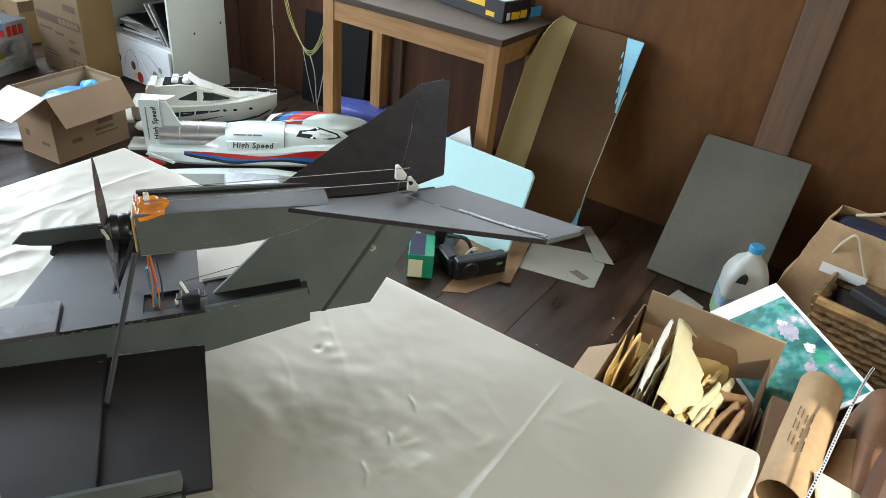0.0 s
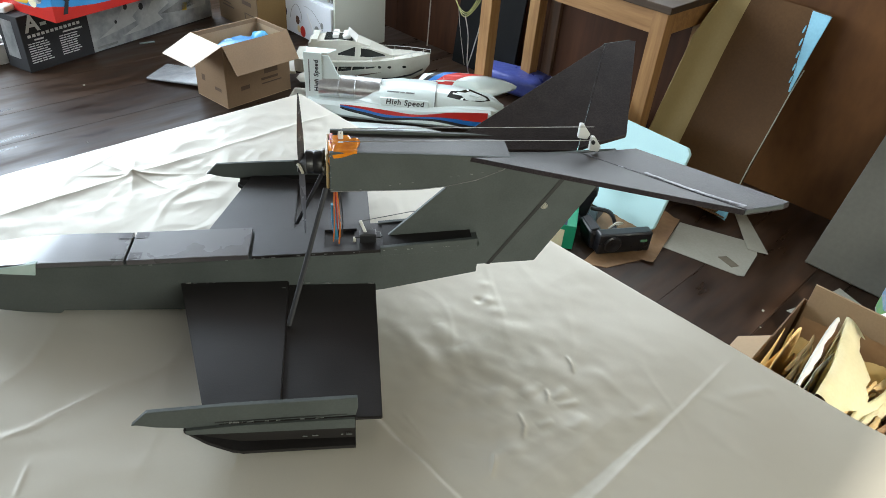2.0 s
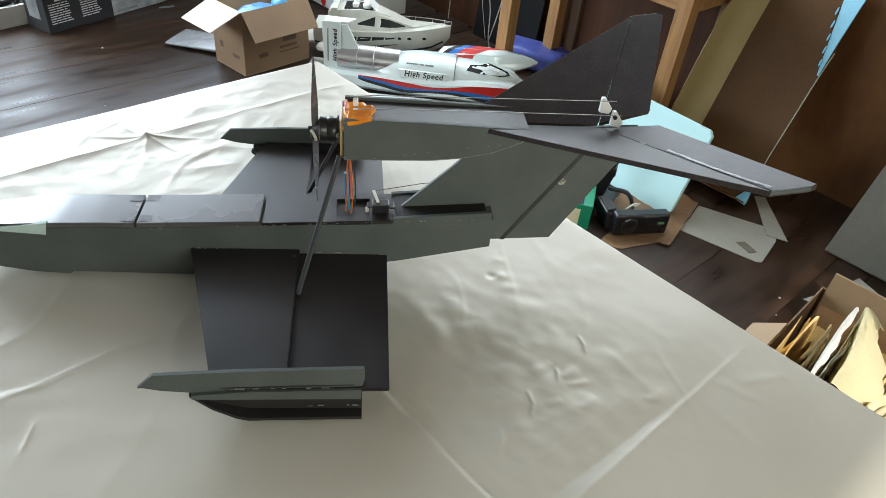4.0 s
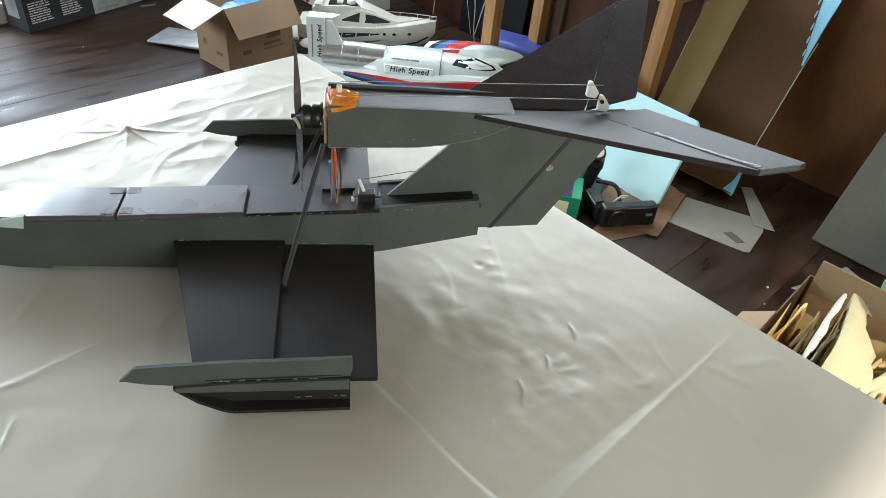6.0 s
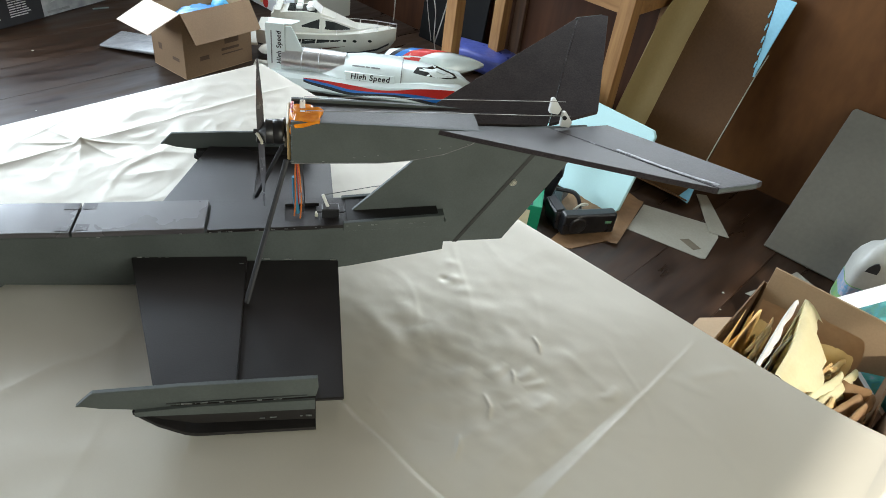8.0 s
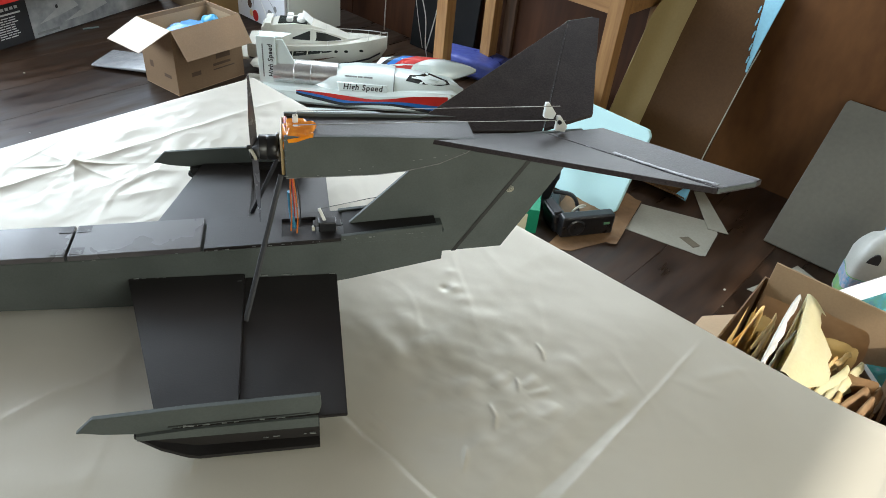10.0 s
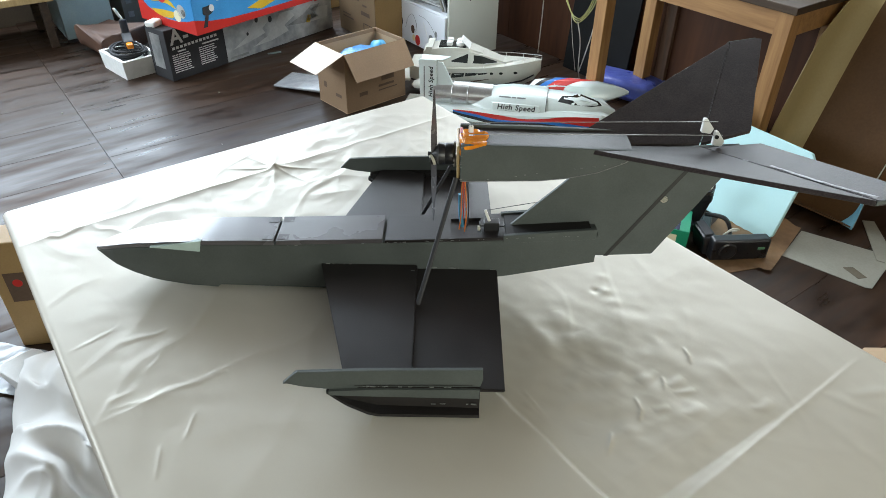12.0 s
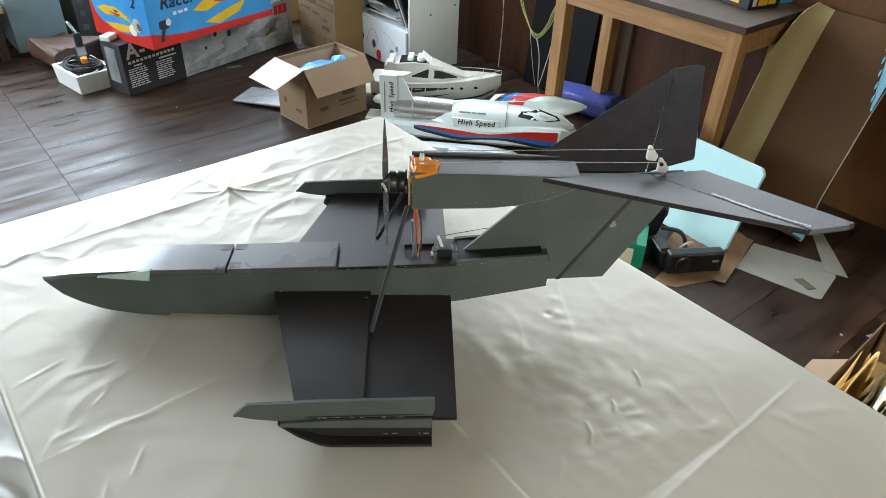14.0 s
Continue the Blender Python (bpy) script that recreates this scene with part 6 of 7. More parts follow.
for k in range(26):
    x, y = (random.uniform(-0.9, -0.2), random.uniform(1.5, 2.8)) if k < 16 else (random.uniform(-3.6, -1.6), random.uniform(0.3, 2.2))
    r = random.uniform(0.0015, 0.0045)
    join(crumb, crumple(bx(x - r, x + r, y - r, y + r, 0.001, 0.001 + r, 0.001, 1), 0.003, 60, k))
tagged(link("floor_crumbs", crumb, M_FLOORPAPER), "pale paper crumbs scattered on the floorboards", "litter", kind="stuff")

# big card tray leaning on the wall
ct = thing("card_tray", "large brown card tray with a blue edge", "card tray", pose(0, 0, 0))


def ruled(left, right, thick, material, name, label=""):
    """A bent card panel between two edge lines."""
    a, b = smoothline(left, 6), smoothline(right, 6)
    n = [(q - p).cross(a[min(i + 1, len(a) - 1)] - a[max(i - 1, 0)]).normalized() * thick for i, (p, q) in enumerate(zip(a, b))]
    bm = bmesh.new()
    rows_ = [[bm.verts.new(v) for v in (p, p.lerp(q, 0.5), q, q + m, p.lerp(q, 0.5) + m, p + m)] for p, q, m in zip(a, b, n)]
    for r, s in zip(rows_, rows_[1:]):
        for i in range(6):
            bm.faces.new((r[i], r[(i + 1) % 6], s[(i + 1) % 6], s[i]))
    bm.faces.new(rows_[0][::-1])
    bm.faces.new(rows_[-1])
    bmesh.ops.recalc_face_normals(bm, faces=bm.faces[:])
    return smooth(part(name, bm, material, ct, label), 40)


UPW, OUTW = Vector((0, 0.33, 0.78)).normalized(), Vector((0, -0.78, 0.33)).normalized()


def lean(x, s, off=0.0):
    """A place on the leaning tray: across, up its slope, and out from its back."""
    return Vector((x, 2.70, 0.003)) + UPW * s + OUTW * off


TRAY_H = 0.835
bm = bmesh.new()
prev = None
for k in range(25):
    s_ = TRAY_H * k / 24
    reach = float(np.interp(s_, (0.0, 0.10, 0.60, 0.70, 0.78, TRAY_H), (0.19, 0.205, 0.205, 0.165, 0.125, 0.075)))
    foot = 0.02 * math.exp(-s_ / 0.04)
    row_ = [bm.verts.new(lean(-0.735, s_ - 0.006, 0.002)), bm.verts.new(lean(-0.88, s_ - 0.002)), bm.verts.new(lean(-1.028, s_))]
    for i in range(1, 13):
        d = reach * i / 12
        a = min(d / 0.095, 1.42)
        x, off = -1.028 - 0.095 * math.sin(a), 0.095 * (1 - math.cos(a))
        x, off = x - max(0.0, d - 0.135) * math.cos(1.42), off + max(0.0, d - 0.135) * math.sin(1.42)
        row_.append(bm.verts.new(lean(x, s_ + 0.012 * (i / 12) * (k / 24), off + foot)))
    if prev:
        for i in range(len(row_) - 1):
            f = bm.faces.new((prev[i], prev[i + 1], row_[i + 1], row_[i]))
            # lit tone from the bend outwards, shaded tone on the flat
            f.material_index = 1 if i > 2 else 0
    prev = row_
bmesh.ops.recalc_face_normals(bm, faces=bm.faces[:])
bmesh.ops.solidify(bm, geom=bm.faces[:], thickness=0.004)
smooth(part("curved_sheet", bm, (M_CARDSHADED, M_CARDLIT), ct, "bent card, coloured brown in shade and khaki where lit"), 60)
EDGE = [lean(-0.728, 0.0, 0.008), lean(-0.742, 0.16, 0.008), lean(-0.738, 0.36, 0.008), lean(-0.734, 0.52, 0.008), lean(-0.728, 0.62, 0.007)]
part("edge_strip", tube(smoothline(EDGE, 8), 0.0024, 6), M_FLOORPAPER, ct, "pale torn paper edge")
ruled([lean(-0.742, 0.53, 0.008), lean(-0.768, 0.66, 0.008), lean(-0.800, 0.825, 0.008)], [lean(-0.736, 0.53, 0.010), lean(-0.732, 0.66, 0.018), lean(-0.722, 0.818, 0.03)], 0.003, M_BLUELINING, "corner_lining", "blue foam-lined card corner")
ruled([lean(-0.748, 0.11, 0.008), lean(-0.752, 0.05, 0.012), lean(-0.775, 0.0, 0.02)], [lean(-0.742, 0.11, 0.012), lean(-0.722, 0.05, 0.05), lean(-0.712, 0.0, 0.075)], 0.003, M_BLUELINING, "corner_lining", "blue foam-lined card corner")
ruled([lean(-0.742, 0.005, 0.004), lean(-0.99, 0.005, 0.004)], [lean(-0.715, 0.010, 0.085), lean(-0.93, 0.008, 0.11)], 0.004, M_CARDSHADED, "bottom_wall")
for k in range(5):
    sk = 0.575 + 0.045 * k
    xk = -0.7545 - 0.0105 * k
    part("lace_hole", slab([(xk + 0.005 * math.cos(t), sk + 0.017 * math.sin(t)) for t in np.linspace(0, 2 * math.pi, 13)[:-1]], "z", 0.0, 0.0012), M_BLACKP, ct).data.transform(Matrix.Translation(lean(0, 0, 0.0125)) @ Matrix(((1, 0, 0), tuple((0, UPW.y, OUTW.y)), tuple((0, UPW.z, OUTW.z)))).to_4x4())
    part("lace", slab([(xk + 0.0032 * math.cos(t) + 0.0005, sk + 0.0145 * math.sin(t)) for t in np.linspace(0, 2 * math.pi, 13)[:-1]], "z", 0.0, 0.0012), M_BLUELINING, ct).data.transform(Matrix.Translation(lean(0, 0, 0.0142)) @ Matrix(((1, 0, 0), tuple((0, UPW.y, OUTW.y)), tuple((0, UPW.z, OUTW.z)))).to_4x4())

# grey panel, jug
gp = tagged(link("grey_board", slab([(0.0, 0.0), (0.40, 0.0), (0.40, 0.595), (0.397, 0.60), (0.008, 0.60), (0.0, 0.588)], "y", 0.0, 0.012, 0.002), M_GREYBOARD), "plain grey board leaning against the plywood wall", "board")
gp.matrix_world = Matrix(((1, 0, 0, -0.390), (0, 0.785, 0.618, 2.655), (0, -0.618, 0.785, 0.008), (0, 0, 0, 1)))

JUG = pose(-0.033, 2.57, 0, 0, 0, 20) @ Matrix.Diagonal((1.10, 1.06, 1.03, 1.0))
jug = thing("milk_jug", "translucent plastic milk jug with a blue cap", "jug", JUG)


def rrect(hx, hy, r, z, n=5):
    out = []
    for cx, cy, a0 in ((hx - r, hy - r, 0), (-hx + r, hy - r, 90), (-hx + r, -hy + r, 180), (hx - r, -hy + r, 270)):
        out += [(cx + r * math.cos(radians(a0 + 90 * k / n)), cy + r * math.sin(radians(a0 + 90 * k / n)), z) for k in range(n + 1)]
    return out


smooth(part("body", loft([rrect(*q) for q in ((0.058, 0.052, 0.02, 0.0), (0.065, 0.06, 0.025, 0.006), (0.066, 0.061, 0.025, 0.15), (0.066, 0.061, 0.025, 0.172), (0.06, 0.056, 0.03, 0.205), (0.046, 0.044, 0.028, 0.238), (0.026, 0.026, 0.02, 0.258), (0.0205, 0.0205, 0.0195, 0.268), (0.0205, 0.0205, 0.0195, 0.28))]), M_JUG, jug), 50)
part("label_wrap", loft([rrect(*q) for q in ((0.0664, 0.0614, 0.0252, 0.018), (0.0668, 0.0618, 0.0254, 0.112))]), M_LABELGREEN, jug, "green and blue printed label")
part("label_band", loft([rrect(*q) for q in ((0.0669, 0.0619, 0.0255, 0.062), (0.0672, 0.0622, 0.0256, 0.109))]), M_JUGPRINT, jug)
part("cap", lathe([(0.001, 0.276), (0.0215, 0.276), (0.0225, 0.279), (0.0225, 0.297), (0.021, 0.30), (0.001, 0.30)], 20), M_CAPBLUE, jug, "bright blue screw cap")
# no real hollow: a dark plug paints the shade behind the handle
part("handle_recess", loft([[(-0.024 + 0.0165 * math.cos(t) + 0.007 * math.sin(t), -0.0590 - y, 0.176 + 0.038 * math.sin(t)) for t in np.linspace(0, 2 * math.pi, 19)[:-1]] for y in (-0.014, 0.0012)]), M_RUBBER, jug, "handle hollow, its shade painted as a dark plug")

# ---- east side clutter ----
ec = frame_box("envelope_carton", "open brown carton packed with paper envelopes", "box", pose(-0.215, 1.47, 0, 0, 0, 2), 0.375, 0.53, 0.285)
# liner added so back wall and flap take the light as one face
part("back_liner", bx(0.014, 0.388, 0.512, 0.519, 0.006, 0.350, 0.001), M_CARTONIN, ec, "added liner that evens the tone of the carton's back")
flap(ec, (0.002, 0.0, 0.285), (0.002, 0.30, 0.285), (-0.072, 0.0, -0.05), M_CARTONIN)
flap(ec, (0.373, 0.53, 0.285), (0.373, 0.0, 0.285), (0.02, 0.0, -0.14), M_CARTON)


def envelope(near, far, height, material, seed, round_far=0.03, foot=0.02, rag=0.003, bow=0.008, over=0.0):
    """A paper sheet on edge from near to far: bowed, its far corner rounded, its top worn; over folds a torn flap down from the top."""
    ax, ay = near
    ux, uy = far[0] - ax, far[1] - ay
    ln = math.hypot(ux, uy)
    side = Vector((uy / ln, -ux / ln, 0))
    bm = bmesh.new()
    nx, nz, nf = 16, 8, 6 if over else 0
    vs = {}
    for i in range(nx + 1):
        s = i / nx
        top = height - round_far * (1 - math.sqrt(max(0.0, 1 - max(0.0, (s - 0.78) / 0.22) ** 2))) - rag * abs(noise.noise(Vector((s * 9, seed * 3.1, 0)))) * 2
        torn = over * (0.62 + 0.38 * math.sin(math.pi * min(1.0, s * 1.15)) + 0.45 * noise.noise(Vector((s * 6, seed * 1.3, 4))))
        for j in range(nz + nf + 1):
            t = min(1.0, j / nz)
            off = foot * (1 - t) ** 1.5 + bow * math.sin(math.pi * s) * t + 0.006 * noise.noise(Vector((s * 2.5, t * 2.5, seed * 1.7)))
            z = t * top
            if j > nz:
                q = (j - nz) / nf
                off, z = off + torn * (0.45 * q + 0.45 * q * q), z - torn * 0.62 * q * q + 0.004 * math.sin(math.pi * q)
            p = Vector((ux * (s - 0.5), uy * (s - 0.5), z)) + side * off
            vs[i, j] = bm.verts.new(p)
    for i in range(nx):
        for j in range(nz + nf):
            bm.faces.new((vs[i, j], vs[i + 1, j], vs[i + 1, j + 1], vs[i, j + 1]))
    bmesh.ops.solidify(bm, geom=bm.faces[:], thickness=0.0014)
    ob = smooth(link("envelope", bm, material), 50)
    ob.location = (ax + ux / 2, ay + uy / 2, 0.008)
    return ob


KINDS = {"m": (M_MANILA, "worn manila envelope standing in the carton"), "c": (M_CREAM, "pale cream paper folded over at the top"), "k": (M_KRAFT, "brown kraft envelope standing in the carton"), "w": (M_WHITEPAPER, "ragged white paper sheet standing in the carton")}
# kind, near end, far end, height, rounding, foot, raggedness, folded flap
PILE = [
    ("m", (-0.176, 1.505), (-0.194, 1.700), 0.400, 0.040, 0.010, 0.002, 0.0), ("m", (-0.168, 1.510), (-0.176, 1.722), 0.395, 0.050, 0.012, 0.002, 0.0), ("m", (-0.156, 1.500), (-0.164, 1.738), 0.400, 0.050, 0.012, 0.003, 0.0),
    ("m", (-0.146, 1.490), (-0.150, 1.690), 0.355, 0.030, 0.012, 0.003, 0.0), ("k", (-0.132, 1.490), (-0.136, 1.660), 0.340, 0.030, 0.012, 0.003, 0.0), ("w", (-0.092, 1.486), (-0.118, 1.822), 0.420, 0.030, -0.004, 0.008, 0.018),
    ("m", (-0.088, 1.490), (-0.104, 1.800), 0.395, 0.030, 0.004, 0.003, 0.0), ("w", (-0.080, 1.490), (-0.078, 1.700), 0.400, 0.040, 0.004, 0.004, 0.008), ("m", (-0.066, 1.486), (-0.092, 1.790), 0.405, 0.030, 0.006, 0.003, 0.0),
    ("c", (-0.050, 1.486), (-0.101, 1.825), 0.420, 0.014, 0.004, 0.004, 0.105),
    ("m", (-0.020, 1.500), (0.000, 1.720), 0.325, 0.030, 0.015, 0.003, 0.0), ("m", (-0.006, 1.500), (0.022, 1.775), 0.335, 0.030, 0.015, 0.003, 0.012), ("k", (0.004, 1.500), (0.030, 1.700), 0.320, 0.030, 0.015, 0.004, 0.0), ("m", (0.010, 1.500), (0.032, 1.735), 0.330, 0.030, 0.015, 0.004, 0.014),
    ("m", (0.018, 1.495), (0.046, 1.760), 0.322, 0.020, 0.015, 0.004, 0.0), ("c", (0.024, 1.500), (0.070, 1.798), 0.335, 0.016, 0.015, 0.004, 0.024), ("m", (0.038, 1.500), (0.062, 1.715), 0.322, 0.020, 0.015, 0.005, 0.016), ("k", (0.050, 1.495), (0.074, 1.690), 0.300, 0.020, 0.015, 0.005, 0.0),
    ("m", (-0.034, 1.500), (-0.016, 1.690), 0.318, 0.030, 0.015, 0.004, 0.020), ("m", (0.000, 1.640), (0.040, 1.830), 0.318, 0.020, 0.015, 0.004, 0.018), ("c", (0.030, 1.620), (0.078, 1.770), 0.312, 0.020, 0.015, 0.004, 0.020), ("m", (0.062, 1.500), (0.086, 1.640), 0.322, 0.020, 0.015, 0.005, 0.024), ("k", (0.078, 1.500), (0.100, 1.630), 0.318, 0.020, 0.012, 0.005, 0.018),
    ("k", (-0.192, 1.850), (-0.100, 1.870), 0.330, 0.020, -0.010, 0.003, 0.0), ("m", (-0.190, 1.760), (-0.128, 1.775), 0.325, 0.020, -0.010, 0.004, 0.0), ("m", (-0.138, 1.560), (-0.142, 1.760), 0.375, 0.040, 0.010, 0.003, 0.012), ("m", (-0.124, 1.500), (-0.128, 1.720), 0.370, 0.040, 0.008, 0.003, 0.010), ("m", (-0.106, 1.490), (-0.112, 1.640), 0.345, 0.030, 0.008, 0.004, 0.012),
    ("m", (-0.044, 1.500), (-0.030, 1.740), 0.330, 0.020, 0.012, 0.004, 0.030), ("m", (-0.012, 1.490), (0.012, 1.660), 0.338, 0.020, 0.012, 0.005, 0.034), ("c", (0.012, 1.560), (0.046, 1.740), 0.345, 0.020, 0.012, 0.005, 0.028), ("m", (0.034, 1.490), (0.060, 1.650), 0.335, 0.020, 0.012, 0.005, 0.036), ("k", (0.066, 1.500), (0.100, 1.720), 0.335, 0.020, 0.012, 0.005, 0.036), ("k", (0.092, 1.560), (0.128, 1.760), 0.320, 0.020, 0.012, 0.005, 0.026),
    ("k", (-0.075, 1.895), (0.072, 1.905), 0.335, 0.070, -0.010, 0.002, 0.0), ("m", (-0.030, 1.810), (0.060, 1.835), 0.325, 0.040, -0.010, 0.003, 0.0),
    ("k", (0.058, 1.700), (0.122, 1.722), 0.345, 0.012, -0.012, 0.002, 0.0), ("k", (0.100, 1.500), (0.118, 1.690), 0.345, 0.040, 0.012, 0.004, 0.020), ("k", (0.118, 1.500), (0.138, 1.660), 0.325, 0.040, 0.006, 0.004, 0.0),
]
for k, (kind_, near_, far_, ht, rnd, foot_, rag_, over_) in enumerate(PILE):
    tagged(envelope(near_, far_, ht - 0.008, KINDS[kind_][0], k, rnd, foot_, rag_, 0.006 * math.sin(k * 2.3), over_), KINDS[kind_][1], "envelope", "envelopes in the carton")

sc = thing("storage_carton", "brown storage carton under a rolled paper", "box", pose(0.200, 1.20, 0, 0, 0, 3))
part("carton_body", bx(0, 0.34, 0, 0.60, 0, 0.32, 0.003), M_CARTON, sc)
part("tape_seam", bx(0.14, 0.20, -0.001, 0.601, 0.27, 0.321), M_CARTONIN, sc)
sc3 = thing("storage_carton", "low brown carton under a painting", "box", pose(0.10, 2.13, 0, 0, 0, 3))
part("carton_body", bx(0, 0.26, 0, 0.36, 0, 0.148, 0.003), M_CARTON, sc3)
edge, fall = Vector((0.326, -0.345, -0.010)).normalized(), Vector((-0.125, -0.150, -0.115))
fall = (fall - edge * fall.dot(edge)).normalized()
face_up = edge.cross(-fall)
PB = Matrix((edge, -fall, face_up)).transposed().to_4x4()
PB.translation = (0.067, 2.345, 0.322)
pnt = thing("painting_board", "white board with a teal abstract painting", "painting", PB)
part("board", bx(0.0, 0.475, -0.275, 0.0, -0.006, 0.0, 0.001, 1), M_WHITEPAPER, pnt)
part("painted_area", bx(0.062, 0.462, -0.265, -0.010, 0.0, 0.0012), M_TEAL, pnt, "mottled teal and green paint")
random.seed(31)
for cx, cy, r, mt in ((0.19, -0.07, 0.034, M_MAUVE), (0.150, -0.072, 0.012, M_WHITEPAPER), (0.158, -0.062, 0.008, M_WHITEPAPER), (0.33, -0.09, 0.020, M_MAUVE), (0.13, -0.20, 0.040, M_DEEPBLUE), (0.165, -0.165, 0.026, M_WHITEPAPER), (0.15, -0.205, 0.024, M_WHITEPAPER), (0.158, -0.175, 0.010, M_BROWNBAG), (0.150, -0.205, 0.011, M_BROWNBAG), (0.31, -0.05, 0.028, M_GREENPAINT), (0.27, -0.055, 0.018, M_WHITEPAPER), (0.10, -0.045, 0.012, M_GREENPAINT)):
    pts = [(cx + r * (1 + 0.45 * noise.noise(Vector((2.4 * math.cos(t), 3.1 * math.sin(t), cx * 40)))) * math.cos(t), cy + 0.7 * r * (1 + 0.45 * noise.noise(Vector((2.4 * math.sin(t), 3.1 * math.cos(t), cy * 40)))) * math.sin(t), 0.0012) for t in np.linspace(0, 2 * math.pi, 41)[:-1]]
    patch(pts, 0.0006 + 0.0003 * (r < 0.045), mt, "paint_blot", pnt, normal=Vector((0, 0, 1)))

TB = Matrix.Translation((0.243, 1.41, 0.374)) @ pose(0, 0, 0, 90, 0, -2)
tb = thing("kraft_tube", "rolled brown kraft paper tube with handwriting", "paper roll", TB)
nseg = 44
ringo = []
for z in np.linspace(0, -0.42, 9):
    ring = []
    for k in range(nseg + 1):
        a = radians(-100) + 2 * math.pi * 1.12 * k / nseg
        r = 0.052 - 0.005 * k / nseg + 0.003 * noise.noise(Vector((math.cos(a) * 2, math.sin(a) * 2, z * 4)))
        ring.append((r * math.cos(a), r * math.sin(a) * 0.92, float(z) + 0.006 * math.sin(a * 2)))
    ringo.append(ring)
rb = loft(ringo, cap=False, closed=False)
bmesh.ops.solidify(rb, geom=rb.faces[:], thickness=0.0018)
smooth(part("rolled_sheet", rb, M_KRAFT, tb), 60)
for k, (a0, ln) in enumerate(((100, 0.10), (88, 0.06), (112, 0.07), (122, 0.05))):
    for w in range(3):
        a = radians(a0)
        zz = -0.10 - 0.05 * w - 0.01 * k
        pts = [(0.0528 * math.cos(a + 0.022 * math.sin(46 * s + 3 * k + w)), 0.0528 * 0.92 * math.sin(a + 0.022 * math.sin(46 * s + 3 * k + w)), zz - 0.035 * s) for s in np.linspace(0, 1, 28)]
        part("ink_mark", tube(pts, 0.0009, 4), M_CARTONINK, tb)
dk = tagged(smooth(link("crumpled_kraft", crumple(bx(-0.05, 0.05, -0.20, 0.20, 0.015, 0.085, 0.03, 5), 0.03, 16, 3), M_KRAFT), 60), "crumpled brown wrapping paper beside the kraft roll", "paper")
dk.matrix_world = pose(0.350, 1.52, 0.300, 0, 0, -8)
zt = thing("patterned_strap", "black and white patterned woven strap", "strap", pose(0, 0, 0))
zp = smoothline([(0.27, 1.33, 0.44), (0.285, 1.45, 0.452), (0.30, 1.60, 0.462), (0.325, 1.80, 0.452), (0.345, 1.92, 0.43)], 16)
part("webbing", tube(zp, 0.0022, 6, 1.5), M_WHITEPRINT, zt)
for k in range(1, len(zp) - 1, 1):
    p, d = zp[k], (zp[k + 1] - zp[k - 1]).normalized()
    s = d.cross(Vector((0, 0, 1))).normalized()
    part("dash", bx(-0.0017, 0.0017, -0.0019, 0.0019, 0.0, 0.0008, m=Matrix.Translation(p + Vector((0, 0, 0.0024))) @ Matrix((s, d, s.cross(d))).transposed().to_4x4()), M_BLACKP, zt)
lb = thing("leather_bag", "worn tan leather bag with dark lining", "bag", pose(0.43, 1.66, 0.0))
smooth(part("body", crumple(bx(-0.10, 0.16, -0.30, 0.28, 0, 0.40, 0.06, 4), 0.045, 9, 12), surf("tan_leather", (0.30, 0.15, 0.08), (0.17, 0.08, 0.042), rough=0.5, scale=9, bump=0.3), lb), 60)
part("strap", tube(smoothline([(-0.04, -0.24, 0.39), (-0.03, -0.1, 0.44), (0.0, 0.02, 0.46), (0.03, 0.2, 0.40)], 6), 0.018, 8, 1.4), M_BROWNBAG, lb)
yp = tagged(smooth(link("yellow_paper", crumple(bx(-0.08, 0.08, -0.07, 0.07, 0, 0.02, 0.006, 3), 0.03, 18, 2), M_CREAM), 60), "crumpled pale yellow paper on a carton", "paper")
yp.matrix_world = pose(0.375, 1.44, 0.385, 0, 8, 10)

# paper carrier bag and basket
BG = pose(0.07, 2.62, 0, 0, 0, -6)
cb = thing("paper_carrier_bag", "brown paper carrier bag with rope handles", "bag", BG)
bgm = loft([[(0.0, 0.0, 0.0), (0.40, 0.0, 0.0), (0.40, 0.24, 0.0), (0.0, 0.24, 0.0)], [(0.0, -0.01, 0.16), (0.41, -0.01, 0.16), (0.41, 0.25, 0.16), (-0.005, 0.25, 0.16)], [(0.03, 0.01, 0.36), (0.42, 0.0, 0.36), (0.41, 0.2, 0.36), (0.04, 0.22, 0.36)], [(0.055, 0.03, 0.455), (0.42, 0.02, 0.445), (0.41, 0.16, 0.45), (0.065, 0.18, 0.46)]], cap=False)
bmesh.ops.subdivide_edges(bgm, edges=bgm.edges[:], cuts=4, use_grid_fill=True)
crumple(bgm, 0.014, 9, 4)
bmesh.ops.solidify(bgm, geom=bgm.faces[:], thickness=0.002)
smooth(part("paper_body", bgm, M_KRAFT, cb), 40)
part("contents", crumple(bx(0.075, 0.39, 0.035, 0.15, 0.2, 0.458, 0.03, 3), 0.018, 10, 5), M_NAVY, cb, "dark folded cloth inside")
part("label", bx(0.10, 0.24, -0.018, -0.015, 0.29, 0.325), M_WHITEPAPER, cb, "white paper label")
part("rope_handle", tube(smoothline([(0.11, 0.02, 0.34), (0.135, -0.01, 0.42), (0.16, -0.012, 0.448), (0.19, -0.012, 0.40), (0.235, -0.012, 0.32)], 7), 0.006, 7), M_ROPE, cb, "cream twisted rope handle")
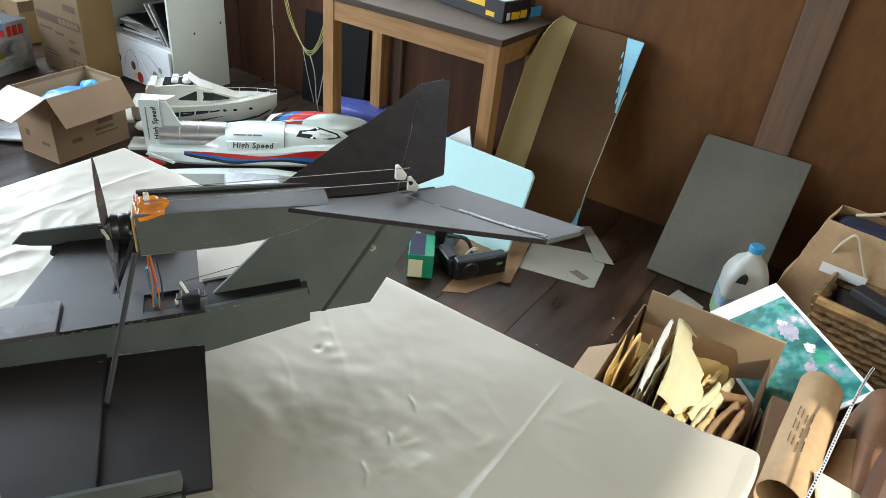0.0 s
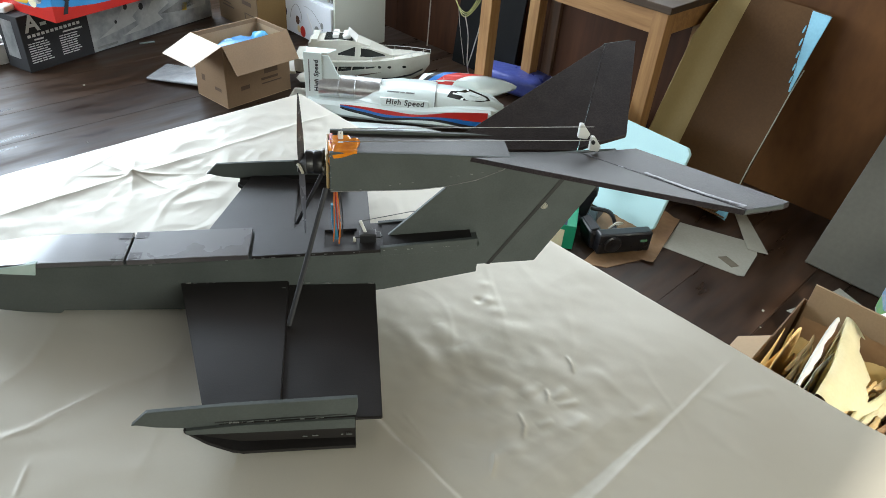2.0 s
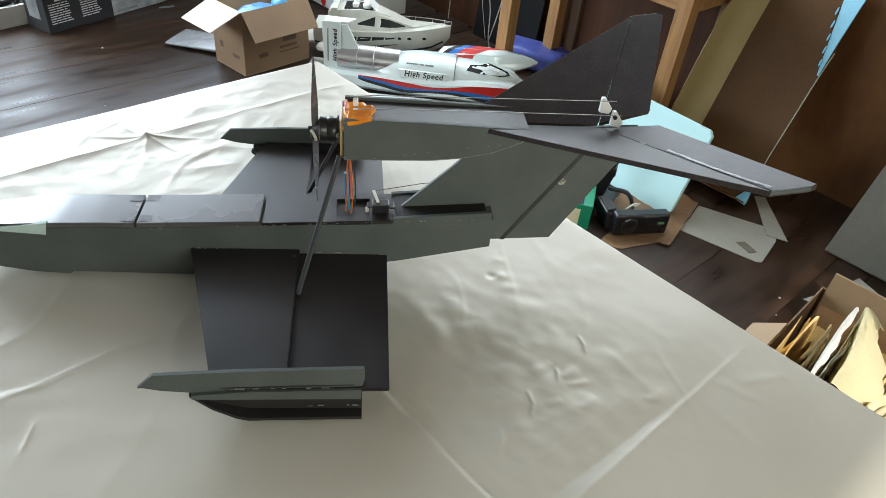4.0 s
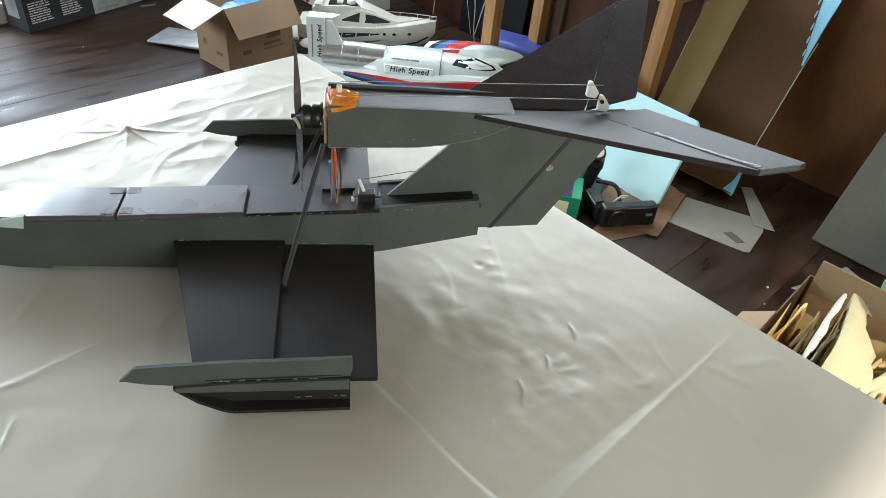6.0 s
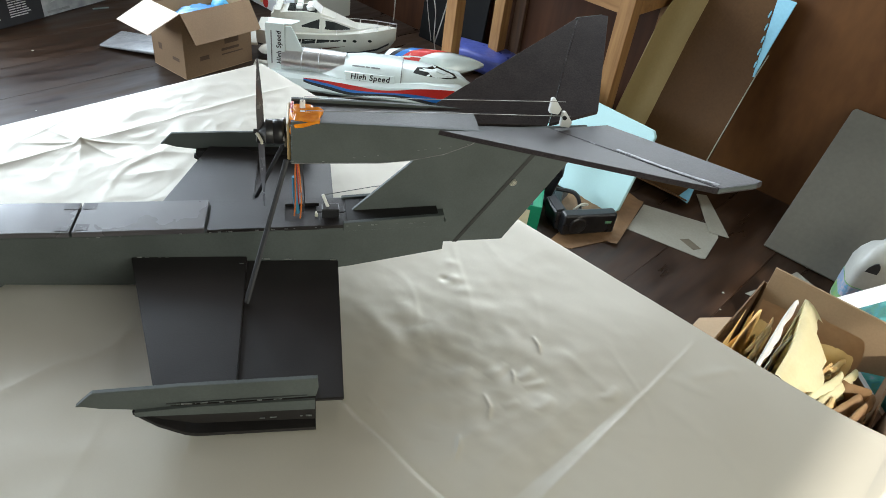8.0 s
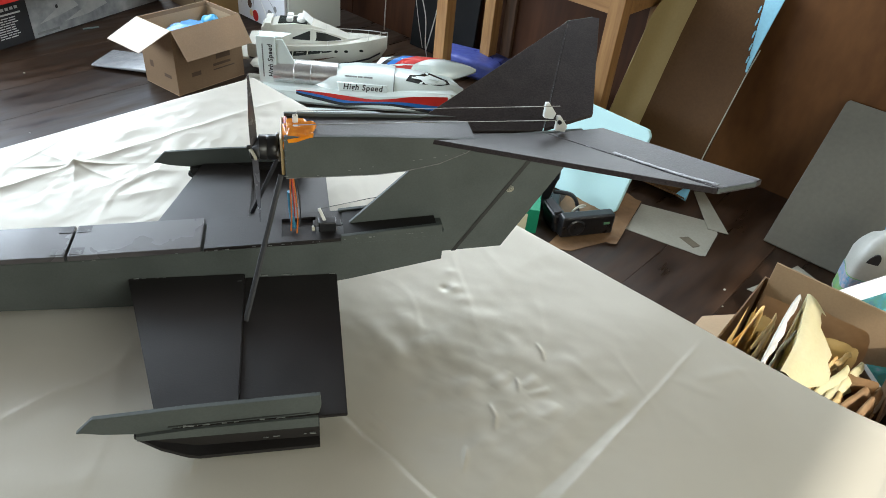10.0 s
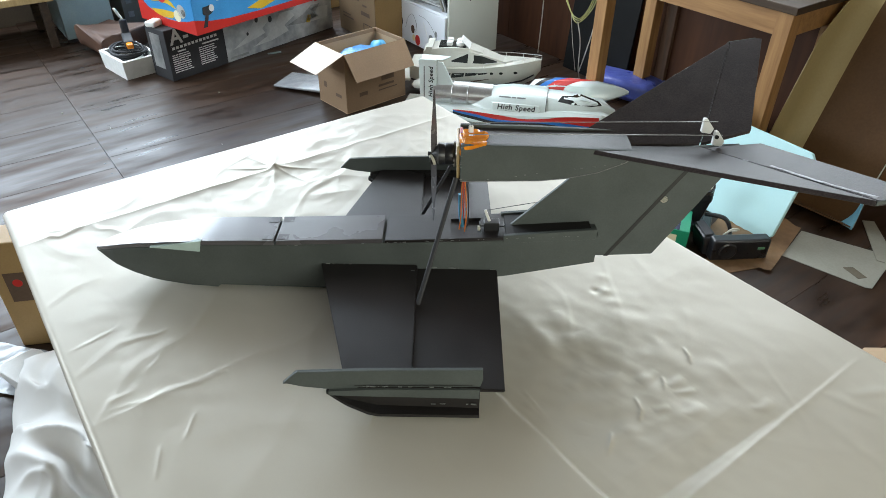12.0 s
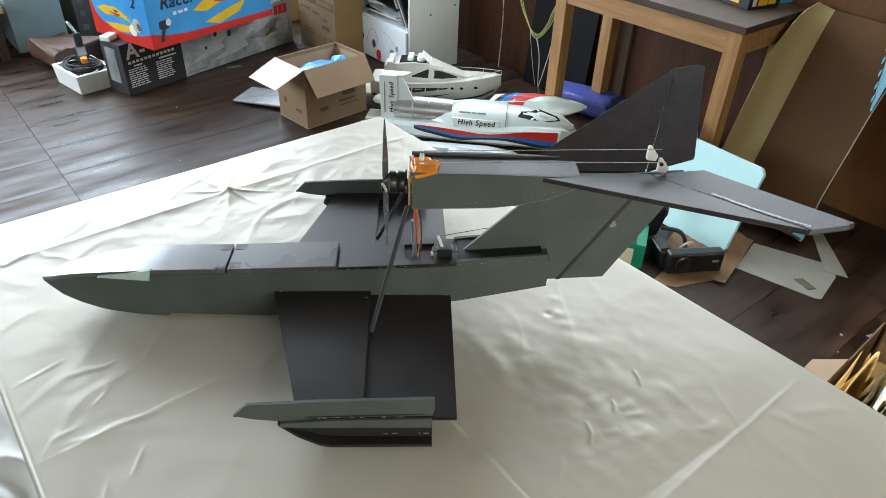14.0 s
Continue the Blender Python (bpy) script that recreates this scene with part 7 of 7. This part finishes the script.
part("rope_handle", tube(smoothline([(0.12, 0.17, 0.44), (0.20, 0.15, 0.49), (0.25, 0.14, 0.56), (0.27, 0.15, 0.53), (0.27, 0.16, 0.43)], 7), 0.006, 7), M_ROPE, cb, "cream twisted rope handle")
BK = pose(0.21, 2.40, 0.0, 0, 0, -8)
bk = thing("wicker_basket", "brown woven wicker basket full of clutter", "basket", BK)
for k in range(11):
    z, g = 0.014 + 0.025 * k, 0.0012 * k
    loop = []
    for (xa, ya), (xb, yb) in zip(((-g, -g), (0.40 + g, -g), (0.40 + g, 0.19 + g), (-g, 0.19 + g)), ((0.40 + g, -g), (0.40 + g, 0.19 + g), (-g, 0.19 + g), (-g, -g))):
        n = 14 if abs(xb - xa) > 0.1 else 7
        for s in range(n):
            w = 0.005 * math.cos(math.pi * (s + k))
            nx_, ny_ = (yb - ya), -(xb - xa)
            ln_ = math.hypot(nx_, ny_)
            loop.append((xa + (xb - xa) * s / n + w * nx_ / ln_, ya + (yb - ya) * s / n + w * ny_ / ln_, z))
    part("weave", tube(loop + loop[:1], 0.0125, 6), M_RATTAN, bk)
for s in range(15):
    part("stake", tube([(0.40 * s / 14, 0.0, 0.0), (0.40 * s / 14, -0.012, 0.285)], 0.0065, 6), M_RATTAN, bk)
part("rim", tube([(-0.016, -0.016, 0.292), (0.416, -0.016, 0.292), (0.416, 0.206, 0.292), (-0.016, 0.206, 0.292), (-0.016, -0.016, 0.292)], 0.019, 8), M_RATTAN, bk)
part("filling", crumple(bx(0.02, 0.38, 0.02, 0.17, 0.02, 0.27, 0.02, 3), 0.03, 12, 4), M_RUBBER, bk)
um = tagged(link("folded_case", bx(-0.09, 0.09, -0.03, 0.03, 0, 0.03, 0.006), M_RUBBER), "slim dark folded case on the basket edge", "case")
um.matrix_world = pose(0.36, 2.44, 0.311, 0, 0, -28)

# white sheet bundled by the table foot, box beyond
hp = bmesh.new()
bmesh.ops.create_grid(hp, x_segments=90, y_segments=60, size=0.5, matrix=Matrix.Diagonal((0.72, 0.46, 1, 1)))
for v in hp.verts:
    x, y = v.co.x / 0.36, v.co.y / 0.23
    edge = max(0.0, 1 - max(abs(x), abs(y)) ** 3)
    n1 = noise.noise(Vector((v.co.x * 5 + v.co.y * 4, v.co.y * 9, 1)))
    ridge = 1 - abs(noise.noise(Vector((v.co.x * 7 - v.co.y * 6, v.co.y * 7, 4)))) * 1.6
    v.co.z = 0.008 + edge * max(0.0, 0.09 + 0.06 * n1 + 0.07 * ridge)
    v.co.x += 0.03 * noise.noise(v.co * 8)
    v.co.y += 0.03 * noise.noise(v.co * 8 + Vector((5, 0, 0)))
tagged(smooth(link("white_sheet", hp, M_WHITECLOTH), 180), "bundled white cotton sheet on the floorboards", "sheet").matrix_world = pose(-1.36, 0.12, 0, 0, 0, -14)
tall = thing("tall_carton", "tall yellow-brown carton beside the covered table", "box", pose(-1.859, 0.01, 0, 0, 0, 64))
part("carton_body", bx(0, 0.30, 0, 0.10, 0, 0.37, 0.004), M_YELLOWCARD, tall)
part("label_panel", bx(0.03, 0.085, -0.0012, 0, 0.17, 0.27), M_CARTONINK, tall, "dark printed label")
part("label_dot", lathe([(0.0005, 0), (0.013, 0), (0.013, 0.0008), (0.0005, 0.0008)], 16, pose(0.06, -0.0012, 0.235, 90, 0, 0)), M_RED, tall)
wrapm = bmesh.new()
bmesh.ops.create_grid(wrapm, x_segments=40, y_segments=30, size=0.5, matrix=Matrix.Diagonal((0.24, 0.17, 1, 1)))
for v in wrapm.verts:
    v.co.z = 0.006 + 0.010 * abs(noise.noise(v.co * 14)) + 0.0025 * abs(math.sin(v.co.x * 260) * math.sin(v.co.y * 260))
tagged(smooth(link("bubble_wrap", wrapm, M_CLEAR), 180), "grey bubble wrap sheet on the floorboards", "wrap").matrix_world = pose(-1.76, -0.03, 0.001, 0, 0, 40)
tagged(smooth(link("crumpled_paper", crumple(bx(-0.09, 0.09, -0.06, 0.06, 0, 0.05, 0.015, 5), 0.03, 22, 6), M_WHITEPAPER), 30), "crumpled white paper lying on the floor", "paper").matrix_world = pose(-1.66, 0.02, 0.022, 0, 0, 20)

# ---- nails in the boards ----
random.seed(12)
nails = bmesh.new()
for k in range(-6, 10):
    for dy in (-0.028, 0.03):
        for fx in (0.16, 0.80):
            x, y = -3.234 + 0.2895 * (k + fx) + (0.11 if dy < 0 else 0.0) + random.uniform(-0.01, 0.01), 0.54 + dy + random.uniform(-0.006, 0.006)
            join(nails, lathe([(0.0005, 0.0), (0.0042, 0.0), (0.0035, 0.0006), (0.0005, 0.0006)], 8, pose(x, y, 0.0)))
tagged(link("nail_heads", nails, M_BLACK), "dark nail heads in the floorboards", "nails", kind="stuff")

# ---- floor boards, each its own piece ----
PW = 0.2895
x_edges = [-3.234 + PW * k for k in range(-7, 19)]
boards = {}
for k, x in enumerate(x_edges):
    for row, (ya, yb, shift) in enumerate(((0.54, WALL_Y, 0.0), (SOUTH_Y, 0.54, 0.11))):
        xa, xb = max(x + shift, WEST_X), min(x + shift + PW, EAST_X)
        if xb - xa < 0.02:
            continue
        key = (round(xb - xa, 3), row)
        if key not in boards:
            b = bx(-(xb - xa) / 2 + 0.0005, (xb - xa) / 2 - 0.0005, ya + 0.0005, yb - 0.0005, -0.02, 0.0)
            bmesh.ops.bevel(b, geom=[e for e in b.edges if all(v.co.z > -0.001 for v in e.verts)], offset=0.0009, segments=1, affect="EDGES")
            me = bpy.data.meshes.new("floor_board")
            b.to_mesh(me)
            b.free()
            me.materials.append(M_FLOOR)
            boards[key] = me
        ob = new("floor_board", boards[key])
        ob.parent = floor
        ob.location = ((xa + xb) / 2, 0, 0)
